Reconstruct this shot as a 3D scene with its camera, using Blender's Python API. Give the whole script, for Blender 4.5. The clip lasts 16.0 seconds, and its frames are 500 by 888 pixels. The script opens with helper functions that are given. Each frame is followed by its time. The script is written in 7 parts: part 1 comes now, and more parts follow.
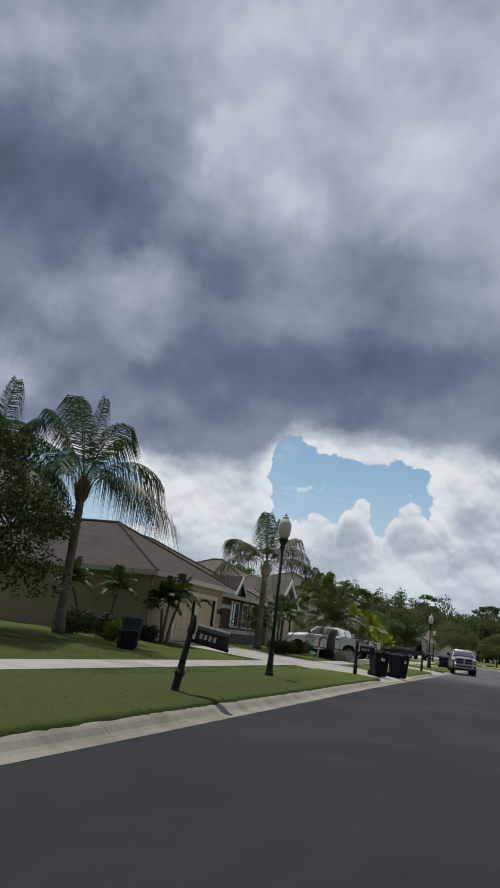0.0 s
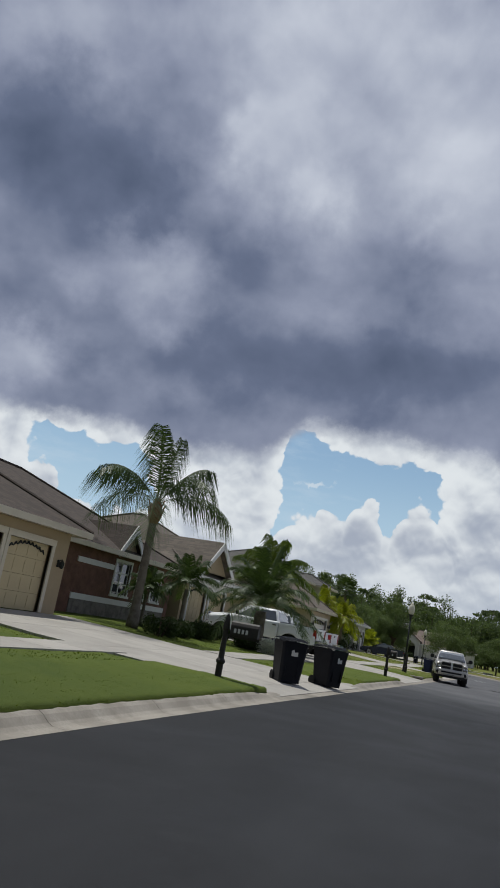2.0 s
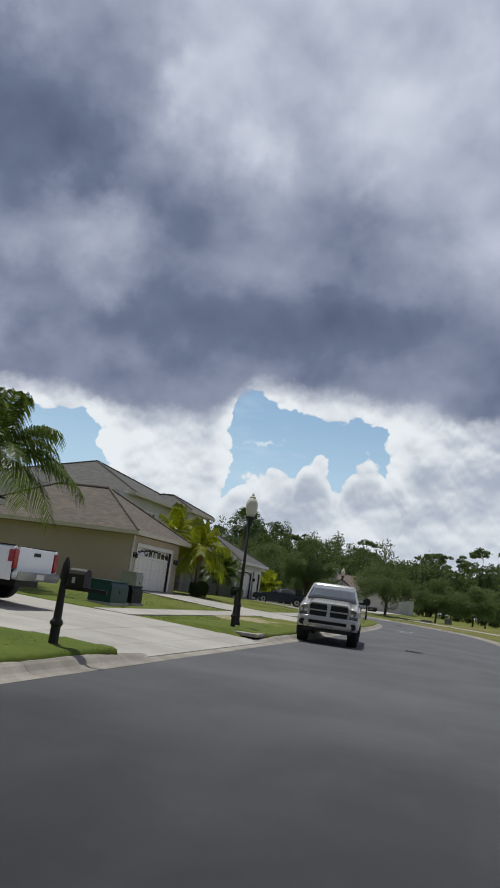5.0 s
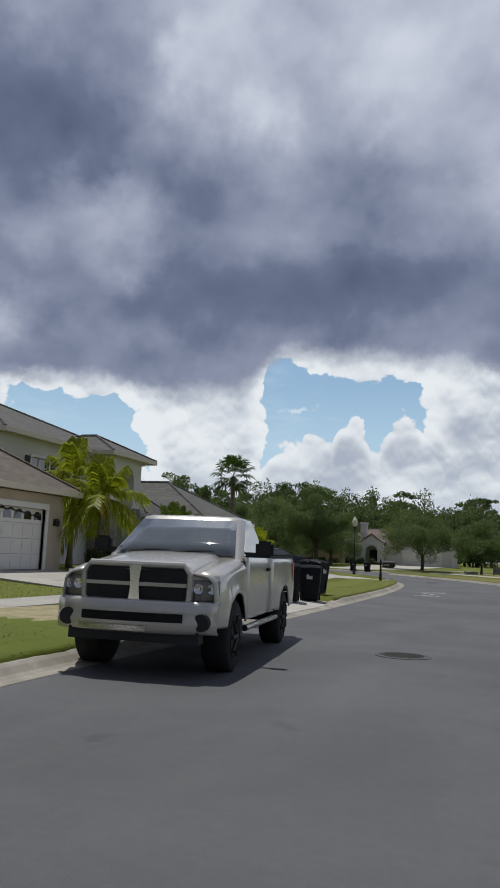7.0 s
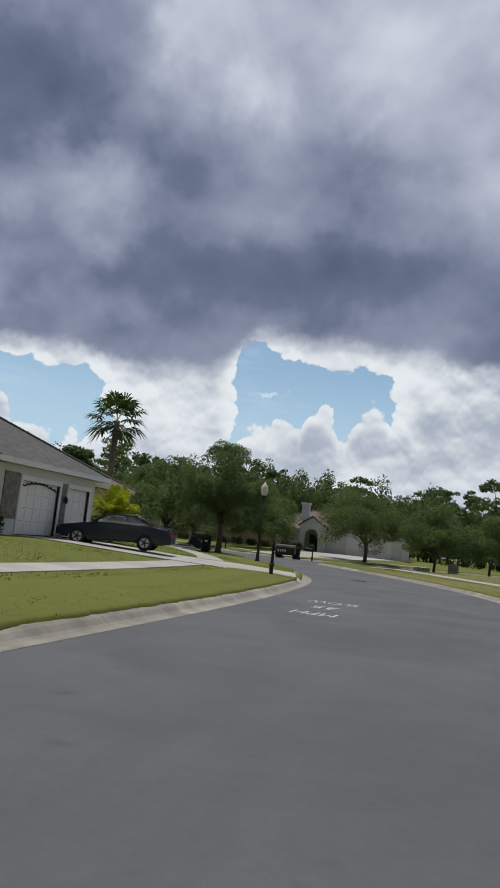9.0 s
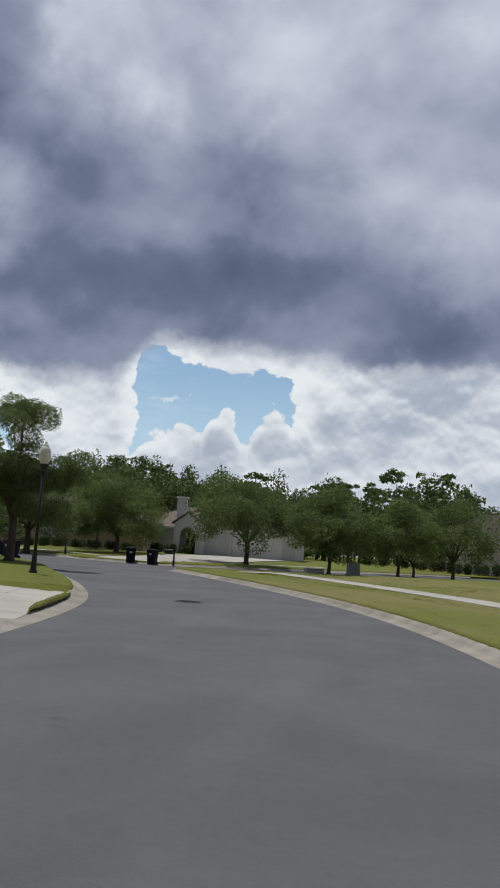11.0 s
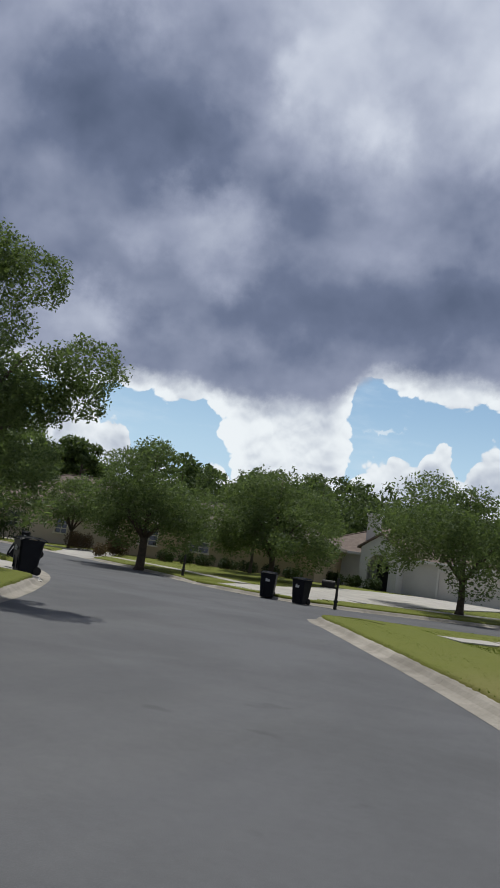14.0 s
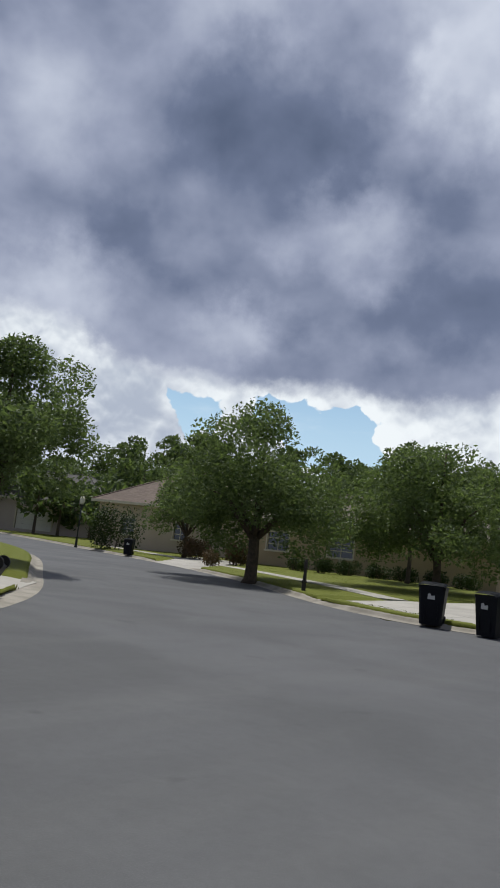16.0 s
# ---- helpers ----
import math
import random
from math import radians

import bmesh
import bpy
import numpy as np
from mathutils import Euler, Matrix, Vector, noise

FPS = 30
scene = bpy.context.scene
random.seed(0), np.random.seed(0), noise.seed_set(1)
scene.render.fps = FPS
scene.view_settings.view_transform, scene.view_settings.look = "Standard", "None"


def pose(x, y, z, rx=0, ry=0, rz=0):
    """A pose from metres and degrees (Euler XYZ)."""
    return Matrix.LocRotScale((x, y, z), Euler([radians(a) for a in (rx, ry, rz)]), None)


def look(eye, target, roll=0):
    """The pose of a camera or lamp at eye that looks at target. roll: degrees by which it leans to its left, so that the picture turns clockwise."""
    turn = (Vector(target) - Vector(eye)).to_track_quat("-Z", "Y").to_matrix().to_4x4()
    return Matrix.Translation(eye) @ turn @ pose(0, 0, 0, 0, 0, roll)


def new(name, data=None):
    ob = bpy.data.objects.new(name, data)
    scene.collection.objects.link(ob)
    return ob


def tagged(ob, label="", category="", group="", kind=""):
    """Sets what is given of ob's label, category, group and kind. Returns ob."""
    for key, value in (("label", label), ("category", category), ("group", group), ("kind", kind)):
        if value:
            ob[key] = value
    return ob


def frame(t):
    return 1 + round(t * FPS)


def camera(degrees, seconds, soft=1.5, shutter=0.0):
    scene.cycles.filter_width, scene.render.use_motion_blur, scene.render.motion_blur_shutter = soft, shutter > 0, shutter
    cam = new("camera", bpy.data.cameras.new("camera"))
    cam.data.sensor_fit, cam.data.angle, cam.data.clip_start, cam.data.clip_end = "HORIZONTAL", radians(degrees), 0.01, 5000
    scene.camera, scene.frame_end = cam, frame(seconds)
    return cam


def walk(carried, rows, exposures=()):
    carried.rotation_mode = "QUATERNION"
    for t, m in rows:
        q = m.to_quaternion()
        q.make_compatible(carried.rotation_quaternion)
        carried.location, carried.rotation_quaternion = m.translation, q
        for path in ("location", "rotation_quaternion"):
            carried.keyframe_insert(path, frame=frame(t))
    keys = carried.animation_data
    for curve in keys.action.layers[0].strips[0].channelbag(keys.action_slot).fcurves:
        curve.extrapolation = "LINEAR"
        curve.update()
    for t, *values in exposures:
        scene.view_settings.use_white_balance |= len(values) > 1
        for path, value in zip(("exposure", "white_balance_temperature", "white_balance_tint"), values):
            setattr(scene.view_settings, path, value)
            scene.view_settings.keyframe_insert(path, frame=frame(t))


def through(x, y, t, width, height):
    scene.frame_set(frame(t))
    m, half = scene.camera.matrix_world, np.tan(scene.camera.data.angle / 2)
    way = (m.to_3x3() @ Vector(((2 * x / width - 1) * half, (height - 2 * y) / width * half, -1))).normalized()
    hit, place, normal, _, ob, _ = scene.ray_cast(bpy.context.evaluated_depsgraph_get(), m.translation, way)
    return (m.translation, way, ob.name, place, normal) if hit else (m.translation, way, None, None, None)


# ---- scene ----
cam = camera(35.61, 16.0, soft=1.7, shutter=0.0)


def drive_pose(x, y, z, yaw, pitch, lean):
    """Eye, heading to the left of +y, tilt up and lean, in metres and degrees."""
    return pose(x, y, z, 0, 0, yaw) @ pose(0, 0, 0, 90 + pitch) @ pose(0, 0, 0, 0, 0, lean)


DRIVE = (
    (0, 0.060, 0.000, 1.434, 20.07, 13.41, 6.93),
    (0.5, -0.055, 3.973, 1.472, 20.69, 13.38, 7.45),
    (1, -0.163, 7.989, 1.465, 21.51, 13.34, 8.83),
    (1.5, -0.219, 12.043, 1.465, 21.96, 13.00, 10.58),
    (2, -0.173, 16.189, 1.460, 20.94, 12.73, 10.49),
    (2.5, -0.100, 20.452, 1.473, 18.98, 11.27, 10.44),
    (3, -0.102, 24.699, 1.497, 16.53, 11.79, 11.68),
    (3.5, -0.054, 28.940, 1.501, 18.19, 11.43, 12.42),
    (4, 0.057, 33.183, 1.485, 19.55, 11.01, 10.35),
    (4.5, 0.184, 37.453, 1.491, 16.95, 10.49, 8.13),
    (4.7, 0.226, 39.165, 1.454, 16.61, 10.42, 8.14),
    (6.8, 0.266, 57.292, 1.483, 18.91, 8.69, 2.60),
    (7, 0.234, 59.031, 1.473, 19.10, 8.01, 2.37),
    (7.5, 0.106, 63.394, 1.431, 19.82, 7.08, 3.26),
    (8, -0.026, 67.791, 1.474, 20.55, 6.15, 5.05),
    (8.5, -0.166, 72.174, 1.464, 19.67, 6.34, 6.84),
    (9, -0.237, 76.585, 1.456, 16.63, 6.85, 6.25),
    (9.5, -0.235, 81.004, 1.447, 11.05, 7.29, 3.13),
    (9.7, -0.257, 82.750, 1.463, 9.33, 7.39, 2.64),
    (11.8, -0.952, 99.538, 1.476, 11.72, 8.38, 6.30),
    (12, -1.129, 101.026, 1.475, 13.35, 8.62, 6.56),
    (12.5, -1.659, 104.665, 1.477, 17.26, 8.66, 6.90),
    (13, -2.345, 108.177, 1.473, 19.57, 8.79, 7.54),
    (13.5, -3.146, 111.543, 1.490, 23.08, 8.62, 8.19),
    (14, -4.058, 114.773, 1.482, 25.37, 8.42, 8.50),
    (14.5, -5.115, 117.898, 1.488, 28.18, 8.01, 8.44),
    (15, -6.316, 120.954, 1.485, 31.46, 7.70, 7.92),
    (15.5, -7.650, 123.931, 1.474, 34.36, 7.70, 7.29),
    (16, -9.050, 126.844, 1.461, 36.86, 7.56, 6.82),
)
EXPOSURES = ((0, -0.2, 6330, 6.5), (2.5, -0.16, 6330, 6.5), (4.5, -0.06, 6330, 6.5), (9, -0.1, 6330, 6.5), (12.5, -0.1, 6330, 6.5), (14, 0.02, 6330, 6.5), (16, 0.08, 6330, 6.5))
walk(cam, [(t, drive_pose(*row)) for t, *row in DRIVE], EXPOSURES)

# ---- sky and sun ----
SUN_FROM = Vector((-0.22, 0.20, 1.0)).normalized()
sun = new("sun", bpy.data.lights.new("sun", "SUN"))
sun.data.energy, sun.data.angle, sun.data.color = 3.3, radians(0.6), (1.0, 0.96, 0.9)
sun.matrix_world = look(SUN_FROM * 80, (0, 0, 0))

world = bpy.data.worlds.new("sky")
scene.world = world
world.use_nodes = True
wt = world.node_tree
wt.nodes.clear()


class Nodes:
    """Short hands for building a node tree."""

    def __init__(self, tree):
        self.tree = tree

    def add(self, kind, operation="", interpolation_type="", noise_dimensions="", data_type="", blend_type="", sky_type="", sun_disc=True):
        n = self.tree.nodes.new(kind)
        if operation:
            n.operation = operation
        if interpolation_type:
            n.interpolation_type = interpolation_type
        if noise_dimensions:
            n.noise_dimensions = noise_dimensions
        if data_type:
            n.data_type = data_type
        if blend_type:
            n.blend_type = blend_type
        if sky_type:
            n.sky_type = sky_type
            n.sun_disc = sun_disc
        return n

    def put(self, socket, v):
        if isinstance(v, bpy.types.NodeSocket):
            self.tree.links.new(v, socket)
        else:
            socket.default_value = v

    def math(self, op, a, b=0.0, c=0.0):
        n = self.add("ShaderNodeMath", operation=op)
        for i, v in enumerate((a, b, c)):
            self.put(n.inputs[i], v)
        return n.outputs[0]

    def step(self, v, lo, hi, a=0.0, b=1.0):
        n = self.add("ShaderNodeMapRange", interpolation_type="SMOOTHSTEP")
        for i, w in enumerate((v, lo, hi, a, b)):
            self.put(n.inputs[i], w)
        return n.outputs[0]

    def noise(self, vector, scale, detail=4.0, rough=0.5, warp=0.0, dims="3D"):
        n = self.add("ShaderNodeTexNoise", noise_dimensions=dims)
        if vector is not None:
            self.put(n.inputs["Vector"], vector)
        self.put(n.inputs["Scale"], scale)
        self.put(n.inputs["Detail"], detail)
        self.put(n.inputs["Roughness"], rough)
        self.put(n.inputs["Distortion"], warp)
        return n.outputs[0]

    def mix(self, f, a, b, blend="MIX"):
        n = self.add("ShaderNodeMix", data_type="RGBA", blend_type=blend)
        self.put(n.inputs[0], f)
        for i, v in ((6, a), (7, b)):
            self.put(n.inputs[i], v if isinstance(v, bpy.types.NodeSocket) else (*v, 1.0))
        return n.outputs[2]

    def vec(self, x, y, z):
        n = self.add("ShaderNodeCombineXYZ")
        for i, v in enumerate((x, y, z)):
            self.put(n.inputs[i], v)
        return n.outputs[0]


def build_sky():
    w = Nodes(wt)
    split = w.add("ShaderNodeSeparateXYZ")
    w.put(split.inputs[0], w.add("ShaderNodeTexCoord").outputs["Generated"])
    x, y, z = split.outputs
    deg = 180 / math.pi
    az = w.math("MULTIPLY", w.math("ARCTAN2", x, y), deg)
    el = w.math("MULTIPLY", w.math("ARCSINE", z), deg)

    def at(a_scale, e_scale, slice_at, up=0.0):
        return w.vec(w.math("MULTIPLY", az, a_scale), w.math("MULTIPLY", w.math("ADD", el, up), e_scale), slice_at)

    def signed(v):
        return w.math("SUBTRACT", v, 0.5)

    # wind-torn edges: the same wisps push all cloud borders about
    push = signed(w.noise(at(0.1, 0.1, 0.3), 2.2, 6.0, 0.58))
    push2 = signed(w.noise(at(0.1, 0.1, 7.3), 2.0, 6.0, 0.6))
    a2 = w.math("ADD", az, w.math("MULTIPLY", push, 8.0))
    e2 = w.math("ADD", el, w.math("MULTIPLY", push2, 6.0))

    def blob(a, e, ra, re, power=1.0):
        u = w.math("DIVIDE", w.math("SUBTRACT", a2, a), ra)
        v = w.math("DIVIDE", w.math("SUBTRACT", e2, e), re)
        q = w.math("ADD", w.math("MULTIPLY", u, u), w.math("MULTIPLY", v, v))
        return w.math("MULTIPLY", w.math("POWER", 2.718, w.math("MULTIPLY", q, -1.0)), power)

    def total(items):
        out = items[0]
        for i in items[1:]:
            out = w.math("ADD", out, i)
        return out

    def chain(op, items):
        out = items[0]
        for i in items[1:]:
            out = w.math(op, out, i)
        return out

    def domes(size, slice_at, up, detail=3.0, rough=0.5):
        """Heaped billows, about size degrees across: 1 on top of a billow, 0 in the creases."""
        wob = w.math("MULTIPLY", signed(w.noise(at(0.45 / size, 0.45 / size, slice_at + 3.0, up), 1.6, 2.0, 0.5)), 0.8)
        wob2 = w.math("MULTIPLY", signed(w.noise(at(0.45 / size, 0.45 / size, slice_at + 11.0, up), 1.6, 2.0, 0.5)), 0.8)
        p = w.vec(w.math("ADD", w.math("MULTIPLY", az, 1 / size), wob), w.math("ADD", w.math("MULTIPLY", w.math("ADD", el, up), 1.15 / size), wob2), slice_at)
        n = w.add("ShaderNodeTexVoronoi")
        n.normalize = True
        w.put(n.inputs["Vector"], p)
        w.put(n.inputs["Scale"], 1.0)
        w.put(n.inputs["Detail"], detail)
        w.put(n.inputs["Roughness"], rough)
        w.put(n.inputs["Lacunarity"], 2.3)
        return w.math("SUBTRACT", 1.0, w.math("MULTIPLY", n.outputs["Distance"], 1.55))

    nishita = w.add("ShaderNodeTexSky", sky_type="NISHITA", sun_disc=False)
    nishita.sun_elevation = math.asin(SUN_FROM.z)
    nishita.sun_rotation = math.atan2(SUN_FROM.x, SUN_FROM.y)
    nishita.air_density, nishita.dust_density = 1.0, 0.5
    clear = w.mix(1.0, nishita.outputs[0], (0.058, 0.076, 0.09), "MULTIPLY")
    clear = w.mix(w.step(el, 5.5, 14, 0.9, 0.42), clear, (0.52, 0.68, 0.82))
    clear = w.mix(w.step(w.noise(at(0.05, 0.16, 4.0), 3.0, 5.0, 0.6), 0.5, 0.8, 0.0, 0.5), clear, (0.62, 0.72, 0.83))
    clear = w.mix(w.step(total([blob(-15.4, 10.3, 1.3, 0.28, 1.0), signed(w.noise(at(0.2, 0.5, 8.0), 3.0, 4.0, 0.6))]), 0.35, 0.9, 0.0, 0.6), clear, (0.78, 0.82, 0.87))

    # heaped white clouds near the horizon, standing in front of the blue: degrees inside a gap, less than 0 in the cloud
    def bump_at(a, e, wide):
        u = w.math("DIVIDE", w.math("SUBTRACT", az, a), wide)
        return w.math("SUBTRACT", e, w.math("MULTIPLY", w.math("MULTIPLY", u, u), 1.6))

    def gap(a0, a1, top, tops, tilt=0.0, slope=0.0):
        floor_at = chain("MAXIMUM", [bump_at(*b) for b in tops])
        return chain("MINIMUM", [w.math("SUBTRACT", az, a0), w.math("SUBTRACT", w.math("MULTIPLY_ADD", w.math("SUBTRACT", el, 8.0), -tilt, a1), az), w.math("SUBTRACT", w.math("MULTIPLY_ADD", w.math("SUBTRACT", az, a0), -slope, top), el), w.math("SUBTRACT", el, floor_at)])

    gaps = chain("MAXIMUM", [
        gap(-17.9, -5.9, 14.4, ((-16.2, 8.3, 1.9), (-13.8, 8.8, 1.9), (-11.7, 10.1, 1.3), (-9.8, 7.9, 1.5), (-7.7, 10.2, 1.6), (-5.6, 9.8, 1.6)), 0.25, 0.19),
        gap(-36.6, -27.1, 11.0, ((-35.6, 8.5, 1.5), (-33.0, 6.4, 3.0), (-30.0, 5.8, 3.0), (-27.6, 6.6, 1.6)), 0.3),
        gap(-43.2, -39.3, 10.6, ((-43.0, 9.2, 1.4), (-40.6, 8.0, 1.6), (-38.6, 9.6, 1.0)), 0.0)])
    dome, dome_up = domes(2.0, 2.0, 0.0, 2.0, 0.4), domes(2.0, 2.0, 0.4, 2.0, 0.4)
    inside = w.math("SUBTRACT", w.math("MULTIPLY", signed(dome), 2.4), gaps)
    cloud = w.step(inside, -0.1, 0.14)
    relief = w.math("ADD", w.math("SUBTRACT", dome, dome_up), w.math("MULTIPLY", w.math("SUBTRACT", domes(4.6, 5.0, 0.0, 1.0, 0.4), domes(4.6, 5.0, 1.0, 1.0, 0.4)), 0.8))
    body = w.noise(at(0.1, 0.13, 9.0), 1.3, 2.0, 0.45)
    lit = total([0.41, w.math("MULTIPLY", relief, 1.0), w.math("MULTIPLY", signed(body), 1.9), w.step(inside, 2.2, 0.3, 0.0, 0.5)])
    heap = w.mix(w.step(lit, 0.0, 1.15), (0.42, 0.455, 0.55), (0.86, 0.875, 0.9))
    heap = w.mix(w.step(el, 1, 8, 0.5, 0.0), heap, (0.6, 0.645, 0.72))
    low_sky = w.mix(cloud, clear, heap)

    # the grey deck over it, with its ragged lower border
    fine = w.math("MULTIPLY", signed(w.noise(at(0.1, 0.1, 3.0), 9.0, 5.0, 0.6)), 0.35)
    border = total([11.4, w.step(az, -20.5, -16.5, 0.0, 2.9), w.step(az, -10, 0, 0.0, -1.0), blob(-54, 15, 6, 6, 3.0)])
    over = w.math("SUBTRACT", w.math("ADD", el, w.math("MULTIPLY", push2, 2.6)), border)
    over = w.math("ADD", over, w.math("MULTIPLY", fine, 3.0))
    deck = w.step(over, -0.5, 0.8)
    swell = w.noise(at(0.075, 0.11, 1.7), 1.5, 4.0, 0.42)
    swell_up = w.noise(at(0.075, 0.11, 1.7, 1.6), 1.5, 4.0, 0.42)
    lumps = w.noise(at(0.075, 0.1, 5.7), 4.2, 4.0, 0.45)
    roll, roll_up = domes(9.0, 4.4, 0.0, 3.0, 0.42), domes(9.0, 4.4, 1.3, 3.0, 0.42)
    lift = total([blob(-4.5, 36, 8, 8, 0.3), blob(-17, 41, 11, 5, 0.3), blob(-23.5, 34, 5, 4, 0.2), blob(-19, 31.2, 3.0, 2.6, 0.3), blob(-25.4, 33.6, 1.6, 2.2, 0.16), blob(-11.5, 34, 5, 5, 0.24), blob(-30.4, 23.6, 4.2, 2.4, 0.22), blob(0, 27, 4, 4, 0.24),
                  blob(7, 23, 4, 5, 0.28), blob(8, 36, 5, 6, 0.34), blob(-39, 15.2, 3.6, 2.4, 0.34), blob(-52.5, 16.5, 5, 4.0, 0.42), blob(-44.5, 22, 3, 2, 0.1), blob(-55.5, 28, 4, 4, 0.2), blob(-40, 37, 5, 3, 0.22), blob(-30, 20.2, 3.6, 1.6, 0.1), blob(-35, 21.6, 2.6, 2, 0.14), blob(-24, 41, 6, 4, 0.14), blob(-21, 31, 4, 8, 0.12), blob(-29.5, 25, 3, 3, 0.12)])
    sink = total([blob(-34, 28.3, 5.0, 4, 0.3), blob(-41.5, 30.5, 4, 4, 0.2), blob(-37, 20, 5, 3.4, 0.14), blob(-12, 19.8, 12, 3.4, 0.3), blob(-27, 17.2, 8, 3.2, 0.24), blob(-48, 21.5, 8, 2.8, 0.2), blob(-38, 34.5, 3.5, 3, 0.16), blob(-24.5, 26, 4, 3, 0.16), blob(-11.4, 28.2, 3, 3, 0.14), blob(4.5, 16.5, 4, 1.8, 0.22), blob(-43, 29, 5, 4, 0.06)])
    tone = total([0.46, w.math("MULTIPLY", signed(swell), 0.5), w.math("MULTIPLY", w.math("SUBTRACT", swell_up, swell), 0.6), w.math("MULTIPLY", signed(lumps), 0.16), w.math("MULTIPLY", w.math("SUBTRACT", roll, roll_up), 0.3), lift, w.math("MULTIPLY", sink, -1.0)])
    ramp = w.add("ShaderNodeValToRGB")
    w.put(ramp.inputs[0], tone)
    cr = ramp.color_ramp
    cr.elements[0].position, cr.elements[0].color = 0.0, (0.085, 0.108, 0.175, 1)
    cr.elements[1].position, cr.elements[1].color = 1.0, (0.66, 0.68, 0.77, 1)
    for place, c in ((0.28, (0.155, 0.182, 0.275)), (0.52, (0.305, 0.33, 0.44)), (0.76, (0.47, 0.495, 0.6))):
        cr.elements.new(place).color = (*c, 1)
    rim = w.math("MULTIPLY", w.step(over, -0.4, 1.3, 1.0, 0.0), deck)
    grey = w.mix(w.math("MULTIPLY", rim, w.step(lumps, 0.35, 0.65, 0.3, 0.95)), ramp.outputs[0], (0.8, 0.815, 0.86))
    sky = w.mix(deck, low_sky, grey)
    # the rain-heavy side of the deck, behind the road
    sky = w.mix(w.step(y, 0.1, -0.5, 0.0, 0.8), sky, (0.15, 0.17, 0.23))
    sky = w.mix(w.step(el, -4, 0, 1.0, 0.0), sky, (0.1, 0.11, 0.09))
    back = w.add("ShaderNodeBackground")
    w.put(back.inputs[0], sky)
    w.put(back.inputs[1], 1.0)
    w.tree.links.new(back.outputs[0], w.add("ShaderNodeOutputWorld").inputs[0])


build_sky()

# ---- materials ----
def material(name, color, rough=0.7, other=None, scale=2.0, fine=40.0, amount=0.5, bump=0.2, depth=0.01, metal=0.0, coat=0.0, space="Object", spread=0.0, gloss=0.3):
    """Two colours mixed by stains, with finer grain and relief. spread: how much single pieces differ; gloss: how strongly it mirrors."""
    m = bpy.data.materials.new(name)
    m.use_nodes = True
    n = Nodes(m.node_tree)
    bsdf = m.node_tree.nodes["Principled BSDF"]
    at = n.add("ShaderNodeTexCoord").outputs["Object"] if space == "Object" else n.add("ShaderNodeNewGeometry").outputs["Position"]
    other = other or tuple(c * 0.72 for c in color)
    big, small = n.noise(at, scale, 4.0, 0.6), n.noise(at, fine, 3.0, 0.6)
    c = n.mix(n.math("MULTIPLY", n.step(big, 0.35, 0.68), amount), color, other)
    c = n.mix(n.step(small, 0.3, 0.75, 0.0, 0.35 * min(1.0, amount + 0.2)), c, other)
    if spread:
        r = n.add("ShaderNodeObjectInfo").outputs["Random"]
        c = n.mix(1.0, c, n.mix(r, (1 - spread,) * 3, (1 + spread,) * 3), "MULTIPLY")
    n.put(bsdf.inputs["Base Color"], c)
    n.put(bsdf.inputs["Roughness"], n.step(small, 0.2, 0.8, max(0.03, rough - 0.08), min(1.0, rough + 0.08)))
    n.put(bsdf.inputs["Metallic"], metal)
    n.put(bsdf.inputs["Specular IOR Level"], gloss if metal < 0.3 else 0.5)
    n.put(bsdf.inputs["Coat Weight"], coat)
    n.put(bsdf.inputs["Coat Roughness"], 0.06)
    if bump:
        b = n.add("ShaderNodeBump")
        n.put(b.inputs["Strength"], bump)
        n.put(b.inputs["Distance"], depth)
        n.put(b.inputs["Height"], small)
        n.put(bsdf.inputs["Normal"], b.outputs[0])
    return m


def leaf_material(name, dark, light, through, rough=0.5):
    """Leaves: each clump its own green, part of the light shining through."""
    m = bpy.data.materials.new(name)
    m.use_nodes = True
    n = Nodes(m.node_tree)
    bsdf, out = m.node_tree.nodes["Principled BSDF"], m.node_tree.nodes["Material Output"]
    geo = n.add("ShaderNodeNewGeometry")
    c = n.mix(geo.outputs["Random Per Island"], dark, light)
    c = n.mix(n.step(n.noise(geo.outputs["Position"], 0.6, 3.0), 0.35, 0.7, 0.0, 0.45), c, dark)
    n.put(bsdf.inputs["Base Color"], c)
    n.put(bsdf.inputs["Roughness"], rough)
    n.put(bsdf.inputs["Specular IOR Level"], 0.22)
    glow = n.add("ShaderNodeBsdfTranslucent")
    n.put(glow.inputs[0], n.mix(1.0, c, (1.3, 1.4, 0.75), "MULTIPLY"))
    mixer = n.add("ShaderNodeMixShader")
    n.put(mixer.inputs[0], through)
    n.put(mixer.inputs[1], bsdf.outputs[0])
    n.put(mixer.inputs[2], glow.outputs[0])
    n.put(out.inputs[0], mixer.outputs[0])
    return m


def glass_material(name, tint, rough=0.03, gloss=0.8, coat=0.6):
    m = bpy.data.materials.new(name)
    m.use_nodes = True
    b = m.node_tree.nodes["Principled BSDF"]
    b.inputs["Base Color"].default_value = (*tint, 1)
    b.inputs["Roughness"].default_value = rough
    b.inputs["Specular IOR Level"].default_value = gloss
    b.inputs["Coat Weight"].default_value = coat
    b.inputs["Coat IOR"].default_value = 1.8
    return m


